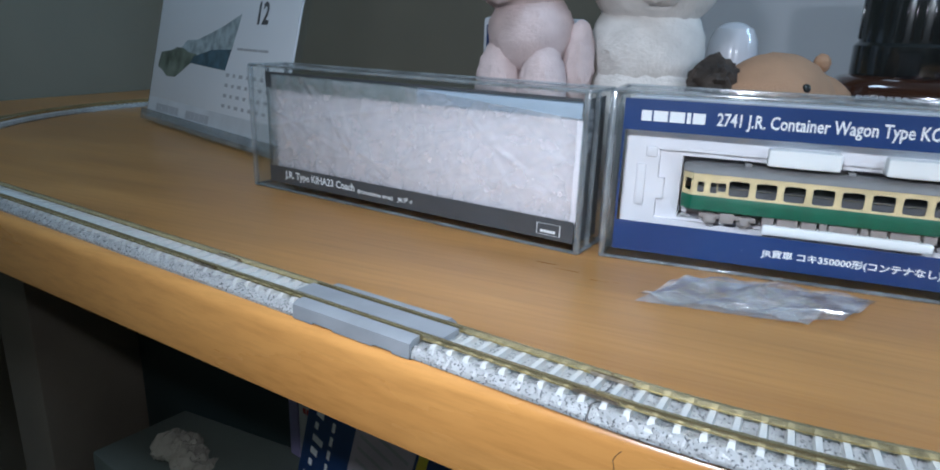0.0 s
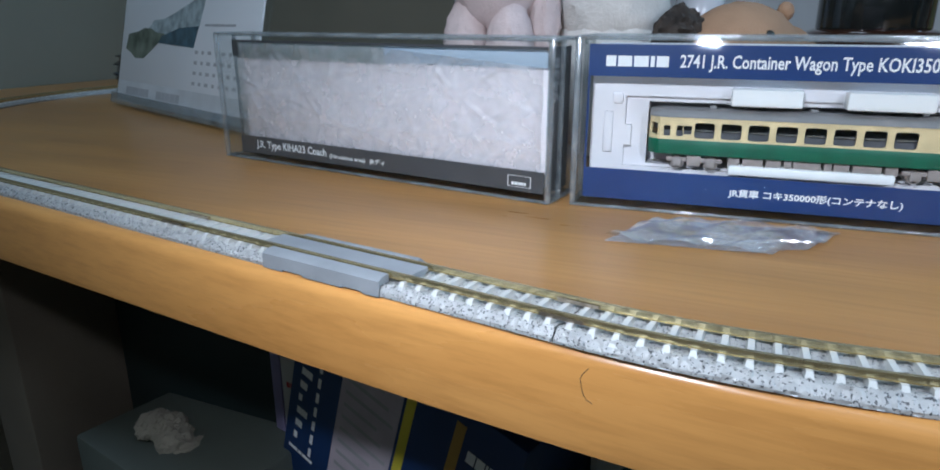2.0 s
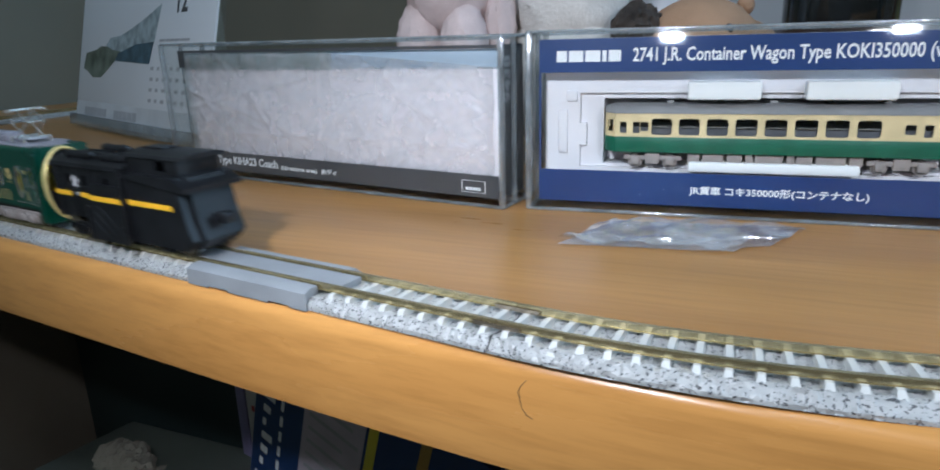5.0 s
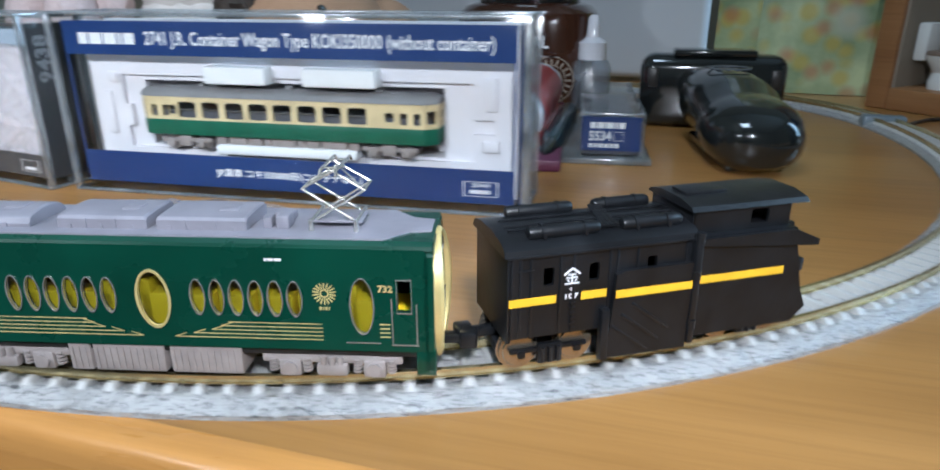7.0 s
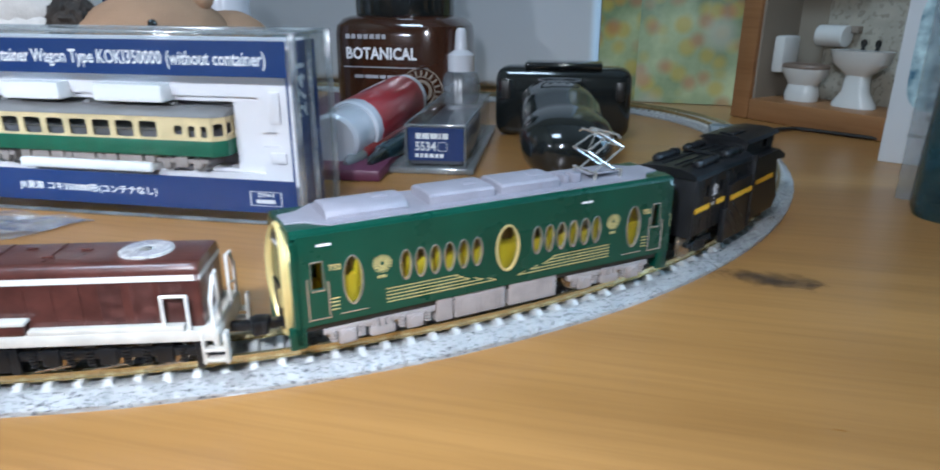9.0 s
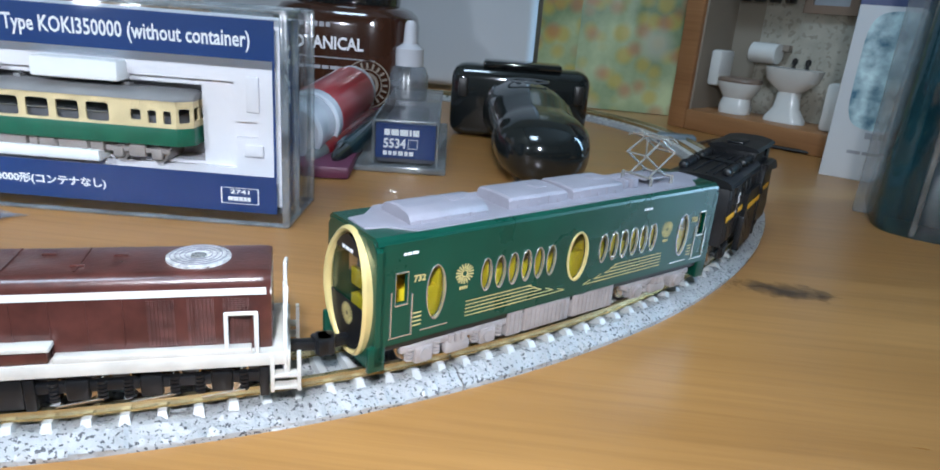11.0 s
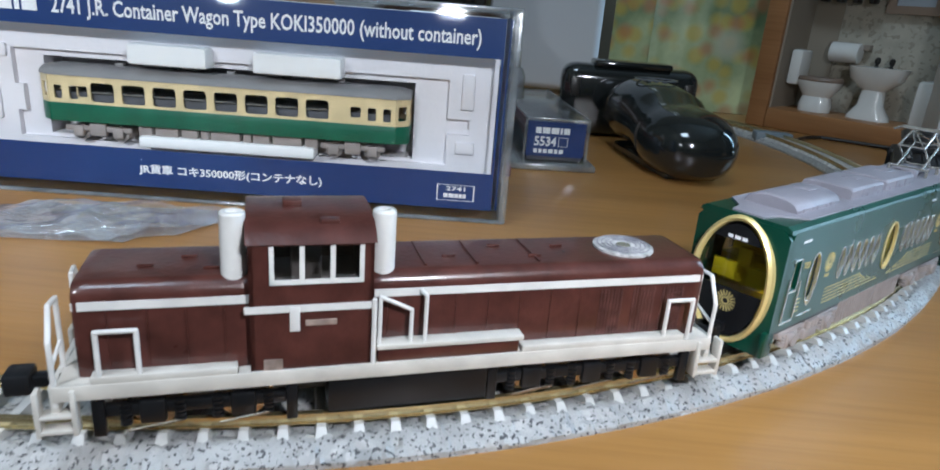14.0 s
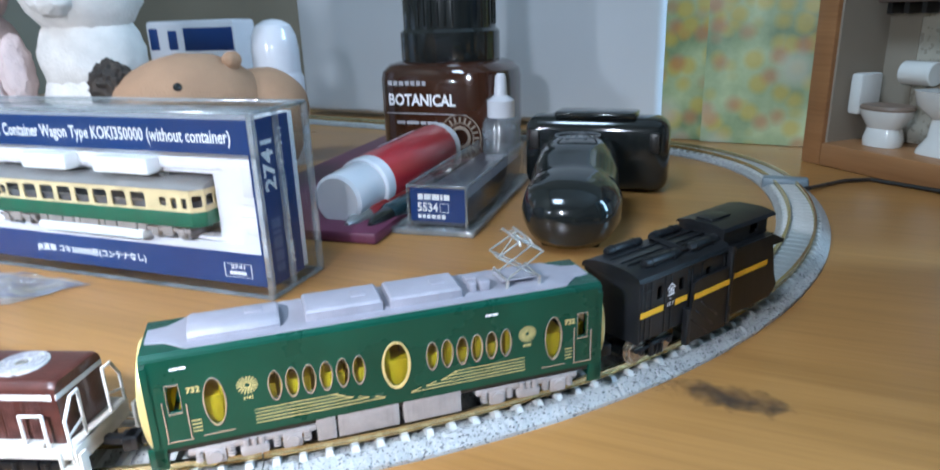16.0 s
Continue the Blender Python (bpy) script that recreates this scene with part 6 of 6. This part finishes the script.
FLORAL = floral_material()
fl = thing("floral_folder", at(19.0, 56.0, 0, 0, 0, -4), "green folder printed with yellow and orange flowers", "folder")
part("back_cover", box(bmesh.new(), 0, 11.5, 0.5, 0.7, 0.05, 31, 0.05), FLORAL, fl)
part("front_cover", crumpled(8.8, 31, 40, 30, 0.12, 21), FLORAL, fl, "creased glossy flower print", at(2.9, 0.2, 0.05))

# ---- framed miniature washroom ----
FRAMEW = wood_material("frame_wood", (0.28, 0.13, 0.05), (0.38, 0.19, 0.075), 0.4)
CHINA = mat("white_china", (0.76, 0.76, 0.73), 0.2, size=30, vary=0.05, coat=0.4)
TILE = speckle_material("speckled_wallpaper", (0.46, 0.43, 0.35), (0.34, 0.31, 0.25), 0.40, 300, 0.8, 0.2)
dio = thing("shadow_box", at(28.3, 51.0, 0, 0, 0, -45), "wooden box frame holding a miniature white washroom", "diorama")
WD, HD, DD = 19.0, 22.0, 4.2
for nm, b in (("frame_side", (0, 1.35, 0, DD, 0, HD)), ("frame_side", (WD - 1.35, WD, 0, DD, 0, HD)), ("frame_sill", (1.35, WD - 1.35, 0, DD, 0, 1.35)), ("frame_head", (1.35, WD - 1.35, 0, DD, HD - 1.35, HD))):
    part(nm, box(bmesh.new(), *b, 0.12), FRAMEW, dio)
part("back_panel", box(bmesh.new(), 1.35, WD - 1.35, DD - 0.25, DD - 0.05, 1.3, HD - 1.3), TILE, dio, "speckled cream wallpaper")
part("side_panel", box(bmesh.new(), 1.35, 1.5, 0.3, DD - 0.2, 1.3, HD - 1.3), mat("taupe_panel", (0.28, 0.235, 0.18), 0.7, size=10), dio, "taupe side panel")
part("side_panel", box(bmesh.new(), 1.5, 3.4, DD - 0.3, DD - 0.26, 1.3, HD - 1.3), mat("taupe_panel_back", (0.30, 0.26, 0.20), 0.7, size=10), dio)
wc = thing("miniature_toilet", dio.matrix_basis @ at(2.55, 2.0, 1.36), "small white china toilet with brown lid", "miniature")
part("tank", box(bmesh.new(), -0.9, -0.1, -0.75, 0.9, 1.6, 3.9, 0.2), CHINA, wc)
part("bowl", squircle_loft([(1.0, 0.8, 0), (1.05, 0.85, 0.4), (0.9, 0.7, 1.0), (1.35, 1.0, 1.7), (1.4, 1.05, 2.0)], 28, 2.4), CHINA, wc, "", at(1.1, 0, 0))
part("seat", squircle_loft([(1.4, 1.05, 2.0), (1.42, 1.08, 2.1), (1.35, 1.0, 2.25)], 28, 2.4), mat("brown_lid", (0.22, 0.16, 0.12), 0.5, size=30), wc, "brown lid", at(1.1, 0, 0))
ws = thing("miniature_washbasin", dio.matrix_basis @ at(7.0, 2.1, 1.36) @ Matrix.Diagonal((0.85, 0.85, 0.74, 1)), "small white china pedestal washbasin", "miniature")
part("pedestal", squircle_loft([(1.5, 0.9, 0), (1.45, 0.9, 0.3), (0.9, 0.7, 1.2), (0.8, 0.6, 2.6)], 28, 2.6), CHINA, ws)
part("basin", squircle_loft([(0.8, 0.6, 2.5), (1.8, 1.1, 3.4), (2.0, 1.2, 4.2), (2.05, 1.25, 4.4)], 28, 2.8), CHINA, ws)
for sx in (-0.55, 0.45):
    part("tap", lathe(bmesh.new(), [(0.16, 4.4), (0.1, 4.6), (0.2, 4.75), (0.2, 5.05), (0.08, 5.2)], 14), DARK, ws, "dark tap", at(sx, 0.9, 0))
bt = thing("miniature_bathtub", dio.matrix_basis @ at(11.3, 2.0, 1.36), "small white china cabinet", "miniature")
part("body", box(bmesh.new(), -1.7, 1.7, -1.1, 1.4, 0, 2.8, 0.25), CHINA, bt)
rl = thing("miniature_roll_holder", dio.matrix_basis @ at(4.4, 3.1, 5.3), "tiny paper roll on a holder", "miniature")
part("roll", lathe(bmesh.new(), [(0.6, -0.9), (0.65, -0.85), (0.65, 0.85), (0.6, 0.9)], 20, pose(0, 0, 0, 0, 90, 0)), CHINA, rl)
part("bracket", box(bmesh.new(), -1.3, 1.3, 0.3, 0.85, 0.2, 0.6, 0.05), mat("bracket_wood", (0.3, 0.25, 0.2), 0.5), rl)
sh = thing("miniature_shelf", dio.matrix_basis @ at(4.0, 2.8, 9.0), "tiny brown wooden shelf on the wallpaper", "miniature")
part("board", box(bmesh.new(), -2.2, 2.2, -0.5, 1.1, 0, 0.9, 0.08), mat("shelf_wood", (0.13, 0.09, 0.07), 0.5), sh)
for k in range(4):
    part("peg", box(bmesh.new(), -1.8 + 1.0 * k, -1.5 + 1.0 * k, -0.2, 0.8, -0.6, 0.0, 0.05), DARK, sh)
pic = thing("miniature_picture", dio.matrix_basis @ at(7.6, 3.75, 7.9), "tiny wooden framed picture on the wallpaper", "miniature")
part("frame", panel(bmesh.new(), [(-1.6, 0), (1.6, 0), (1.6, 3.4), (-1.6, 3.4)], [[(-1.1, 0.5), (1.1, 0.5), (1.1, 2.9), (-1.1, 2.9)]], -0.2, 0.3), mat("pic_wood", (0.24, 0.17, 0.12), 0.5), pic)
part("sheet", box(bmesh.new(), -1.1, 1.1, 0.02, 0.06, 0.5, 2.9), mat("pic_sheet", (0.34, 0.37, 0.40), 0.6), pic)

# ---- white carton and teal clear pack at the end ----
BLUEART = mat("blue_art", (0.14, 0.40, 0.60), 0.4, size=110, vary=0.6, colour2=(0.50, 0.66, 0.76))
carton = thing("white_carton", at(33.9, 38.8, 0, 0, 0, -24), "white carton printed with pale blue artwork and a navy top", "carton")
part("body", box(bmesh.new(), 0, 5.2, 0, 6.5, 0, 15.5, 0.05), mat("carton_white", (0.72, 0.74, 0.76), 0.4, size=8, vary=0.03), carton)
part("navy_top", box(bmesh.new(), -0.006, 5.206, -0.006, 6.506, 8.3, 15.3), NAVY, carton, "navy printed top")
part("artwork", panel(bmesh.new(), oval(2.75, 5.3, 2.2, 2.8, 40, 5), [], -0.012, 0.008), BLUEART, carton, "pale blue printed picture")
part("print", bars(bars(bmesh.new(), 1.6, 2.1, (0.5, 0.5, 0.6), 0.3, -0.002), 1.0, 1.3, (0.6, 0.9, 0.5, 0.8), 0.16, -0.002), GREYP, carton)
TEAL = clear_plastic("teal_clear", tint=(0.28, 0.50, 0.55), gloss=0.08, rough=0.06, scratch=0.3, body=0.35, body_colour=(0.03, 0.10, 0.13))
pack = thing("clear_pack", at(32.0, 28.7, 0, 0, 0, -20), "dark teal clear plastic blister pack standing on the desk", "blister pack")
part("shell", squircle_loft([(5.0, 3.0, 0), (5.1, 3.1, 0.3), (4.9, 2.9, 8), (4.6, 2.7, 15), (4.3, 2.4, 15.6)], 48, 5), TEAL, pack, "clear rounded shell", at(5.1, 3.0, 0))
part("inner", squircle_loft([(4.2, 2.2, 0.3), (4.2, 2.2, 14.5), (4.0, 2.0, 14.8)], 40, 5), mat("teal_card", (0.015, 0.07, 0.085), 0.4, size=12, vary=0.3), pack, "dark teal card", at(5.3, 3.2, 0))
part("flange", box(bmesh.new(), -0.5, 10.5, 2.8, 3.0, 0.05, 15.8, 0.08), CLEAR_EDGE, pack)
for x in (0.25, 1.2, 9.0):
    part("moulded_edge", box(bmesh.new(), x, x + 0.22, 0.0 if x > 1 else 1.2, 0.25 if x > 1 else 1.45, 0.1, 15.4, 0.08), CLEAR_EDGE, pack, "glinting moulded edge")
bm = ring(bmesh.new(), [(px, -0.06, pz) for px, pz in oval(5.6, 7.0, 3.4, 5.6, 40, 5)], 0.25, 0.2)
part("moulded_rim", bm, TEAL, pack)

# ---- stain, pencil mark, cable ----
def stain_material():
    """Soft mottled smudge: thin where the blot ends, clear beyond."""
    m = bpy.data.materials.new("grey_smudge")
    m.use_nodes = True
    nt = m.node_tree
    b = nt.nodes["Principled BSDF"]
    b.inputs["Base Color"].default_value = (0.035, 0.035, 0.035, 1)
    b.inputs["Roughness"].default_value = 0.5
    tc, n, ln, ad, mr = (nt.nodes.new("ShaderNode" + k) for k in ("TexCoord", "TexNoise", "VectorMath", "Math", "MapRange"))
    mp = nt.nodes.new("ShaderNodeMapping")
    mp.inputs["Scale"].default_value = (60, 150, 0)
    n.inputs["Scale"].default_value, n.inputs["Detail"].default_value, n.inputs["Roughness"].default_value = 140, 5, 0.65
    ln.operation, ad.operation = "LENGTH", "MULTIPLY_ADD"
    nt.links.new(tc.outputs["Object"], mp.inputs[0])
    nt.links.new(mp.outputs[0], ln.inputs[0])
    nt.links.new(tc.outputs["Object"], n.inputs["Vector"])
    nt.links.new(n.outputs["Fac"], ad.inputs[0])
    ad.inputs[1].default_value = -2.6
    nt.links.new(ln.outputs["Value"], ad.inputs[2])
    mr.inputs["From Min"].default_value, mr.inputs["From Max"].default_value = -1.25, -0.35
    mr.inputs["To Min"].default_value, mr.inputs["To Max"].default_value = 0.40, 0.0
    nt.links.new(ad.outputs[0], mr.inputs["Value"])
    nt.links.new(mr.outputs[0], b.inputs["Alpha"])
    return m


STAIN = stain_material()
for x, y, w, d in ((26.5, 21.7, 1.9, 1.0),):
    bm = lathe(bmesh.new(), [(1.0, 0.003), (1.0, 0.005)], 24)
    bmesh.ops.scale(bm, vec=(w, d, 1), verts=bm.verts)
    part("stain", bm, STAIN, desk, "soft grey smudge on the desk top", at(x, y, 0.004))
bm = bmesh.new()
pts = [(-1.50, -0.42), (-1.62, -0.58), (-1.68, -0.72), (-1.64, -0.90), (-1.60, -1.08), (-1.50, -1.22), (-1.36, -1.28)]
for (xa, za), (xb, zb) in zip(pts, pts[1:]):
    tube(bm, (xa, edge_smooth(xa) - 0.001, za), (xb, edge_smooth(xb) - 0.001, zb), 0.008, seg=6)
part("scribble", bm, DARK, desk, "thin dark pen scribble on the edge")
cable = thing("cable", at(0, 0, 0), "thin grey cable with a plug lying by the track", "cable")
bm = bmesh.new()
cp = [(27.6, 43.6, 0.3), (28.6, 43.0, 0.25), (29.4, 44.5, 0.15), (30.4, 45.7, 0.15), (31.6, 46.3, 0.15), (33.2, 45.4, 0.15), (35.5, 44.0, 0.15), (40, 43, 0.15)]
for a, b in zip(cp, cp[1:]):
    tube(bm, a, b, 0.11, seg=8)
part("cord", bm, DARK, cable)
part("plug", box(bmesh.new(), 26.4, 28.6, 43.0, 43.9, 0.05, 0.65, 0.15), mat("grey_plug", (0.16, 0.20, 0.23), 0.4), cable, "grey track plug")

# ---- under the desk ----
SIDE = mat("desk_side_board", (0.12, 0.10, 0.075), 0.6, size=12, vary=0.15)
tagged(part("side_board", box(bmesh.new(), -44, -40.6, 20, 80, -72, -2.5, 0.1), SIDE), "dark brown side board under the desk", "board")
tagged(part("under_shelf", box(bmesh.new(), -40.4, 40, 20, 80, -29, -26.5, 0.1), SIDE), "dark wooden shelf under the desk", "shelf")
tagged(part("dark_drawer", box(bmesh.new(), -40.2, -25.5, 27, 70, -26.4, -5, 0.3), mat("dark_green_drawer", (0.012, 0.022, 0.022), 0.6, size=20)), "dark green storage box under the desk", "storage box")
BLUEBOX = mat("royal_blue_card", (0.012, 0.042, 0.15), 0.4, size=12, vary=0.15)
YEL = mat("yellow_print", (0.70, 0.60, 0.05), 0.5, size=20)
big = thing("train_set_box", at(-25.0, 25.2, -22.1, 0, 16, -14), "blue model train box standing upside down under the desk", "carton")
part("body", box(bmesh.new(), 0, 15.5, 0, 12, 0, 15.6, 0.1), BLUEBOX, big)
part("label_panel", box(bmesh.new(), 4.0, 8.3, -0.02, 0, 2.0, 14.6), mat("lilac_panel", (0.50, 0.44, 0.50), 0.6, size=60, vary=0.1), big, "pale printed text panel")
part("yellow_stripe", box(bmesh.new(), 8.5, 9.1, -0.022, 0, 1.0, 13.9), YEL, big, "yellow stripe")
part("orange_tab", box(bmesh.new(), 11.6, 12.2, -0.022, 0, 6.0, 14.6), mat("ochre_print", (0.42, 0.26, 0.05), 0.5), big)
bm = bmesh.new()
for k in range(12):
    box(bm, 4.4, 8.0 - 0.5 * (k % 3), -0.026, -0.02, 3.0 + 0.9 * k, 3.25 + 0.9 * k)
part("fine_print", bm, GREYP, big)
bm = bars(bmesh.new(), 0.5, 4.0, (0.8, 0.3, 0.9), 0.25, -0.002)
for k in range(9):
    box(bm, 0.8, 1.1 + 0.3 * (k % 3), -0.012, 0, 5 + 1.0 * k, 5.5 + 1.0 * k)
    box(bm, 2.2, 2.45, -0.012, 0, 4.4 + 1.1 * k, 5.1 + 1.1 * k)
x = 5.2
for w in (0.9, 0.16, 0.95, 0.9, 0.75):
    box(bm, x + 6.0, x + 6.0 + w * 0.8, 1.3, 2.3, 15.6, 15.612)
    x += w * 0.8 + 0.15
for k, w in enumerate((0.5, 0.5, 0.12, 0.55, 0.5)):
    x = 12.6 + sum((0.5, 0.5, 0.12, 0.55, 0.5)[:k]) + 0.08 * k
    box(bm, x, x + w, -0.012, 0, 12.7, 13.4)
part("print", bm, PRINT_WHITE, big, "white marks")
part("photo_panel", box(bmesh.new(), 9.0, 14.5, 4.0, 9.5, 15.6, 15.612), mat("dark_photo", (0.03, 0.035, 0.04), 0.4, size=80, vary=0.8, colour2=(0.2, 0.2, 0.18)), big, "dark printed photograph")
lil = thing("magazine", at(-25.9, 26.6, -26.4, 0, 0, -14), "lilac and white magazine standing beside the blue box", "magazine")
part("cover", box(bmesh.new(), 0, 0.9, 0, 11, 0, 15.8, 0.05), mat("lilac_cover", (0.25, 0.22, 0.38), 0.5), lil)
part("pages", box(bmesh.new(), 0.92, 2.5, 0.1, 11, 0, 15.4, 0.05), mat("white_pages", (0.5, 0.48, 0.46), 0.6), lil)
part("red_print", bars(bmesh.new(), 1.4, 11, (0.3, 0.3), 0.4, 0.09), RED, lil)
bundle = plush("cloth_bundle", at(-29.2, 22.6, -26.2), "cream white cloth bundle lying on the under-shelf", [(-3.2 + 0.85 * k, 0.3 * (k % 2), 8.2 - 0.16 * k * k, 0.95, 1.3, 0.8) for k in range(7)] + [(2.2, 0, 2.6, 1.5, 1.8, 2.8), (-2.6, 0.8, 5.2, 1.2, 1.4, 2.4)], mat("cream_cloth", (0.28, 0.26, 0.21), 0.95, size=30, bump=0.6), 0.22, 17)
tagged(bundle, "cream white cloth bundle lying on the under-shelf", "cloth")
tagged(part("grey_folder", box(bmesh.new(), 0, 13, 0, 9, 0, 7.5, 0.3), mat("grey_green_folder", (0.10, 0.115, 0.10), 0.6, size=20), None, "", at(-37.5, 20.6, -26.4, 0, 0, -12)), "grey-green binder lying on the under-shelf", "binder")
cloth = thing("patterned_cloth", at(-4.6, 25.0, -26.4, 0, 0, 8), "white cloth with teal geometric pattern under the desk", "cloth")
part("fold", box(bmesh.new(), 0, 26, 0, 14, 0, 13.0, 1.2, None, 4), mat("pale_cloth", (0.40, 0.43, 0.42), 0.9, size=40, bump=0.5), cloth)
TEALP = mat("teal_print", (0.03, 0.10, 0.12), 0.9, size=30)
for i in range(8):
    for j in range(5):
        bm = ring(bmesh.new(), [(px, -0.01, pz) for px, pz in oval(1.9 + 2.6 * i, 1.6 + 2.4 * j, 0.75, 0.75, 4, 1.0)], 0.28, 0.02)
        box(bm, 1.75 + 2.6 * i, 2.05 + 2.6 * i, -0.012, 0.01, 1.45 + 2.4 * j, 1.75 + 2.4 * j)
        part("motif", bm, TEALP, cloth)

bus = thing("toy_bus", at(-19.5, 52, 0, 0, 0, 12), "small white and navy toy vehicle behind the plush toys", "toy")
part("body", box(bmesh.new(), -4.2, 4.2, -1.8, 1.8, 1.0, 9.4, 0.35), WHITE_GLOSS, bus)
for x0, x1, z0, z1 in ((-0.6, 4.0, 6.9, 8.8), (-2.1, -1.2, 7.0, 8.6), (-3.9, -3.0, 7.0, 8.8), (0.9, 1.9, 5.0, 6.4), (2.6, 3.9, 4.8, 6.0)):
    part("window", box(bmesh.new(), x0, x1, -1.83, -1.7, z0, z1, 0.08), NAVY, bus, "navy window")
for x in (-2.6, 2.6):
    part("wheel", lathe(bmesh.new(), [(0.5, -0.3), (1.0, -0.3), (1.0, 0.3), (0.5, 0.3)], 20, Matrix.Translation((x, -1.6, 1.0)) @ pose(0, 0, 0, 90, 0, 0)), BLACK, bus)

# ---- sleepers ----
for t, s in sleeper_jobs:
    x, y, a = track_at(s)
    ob = new("sleeper", SL_MESH)
    ob.parent = t
    ob.matrix_basis = at(x, y, 0, 0, 0, math.degrees(a))

motions()
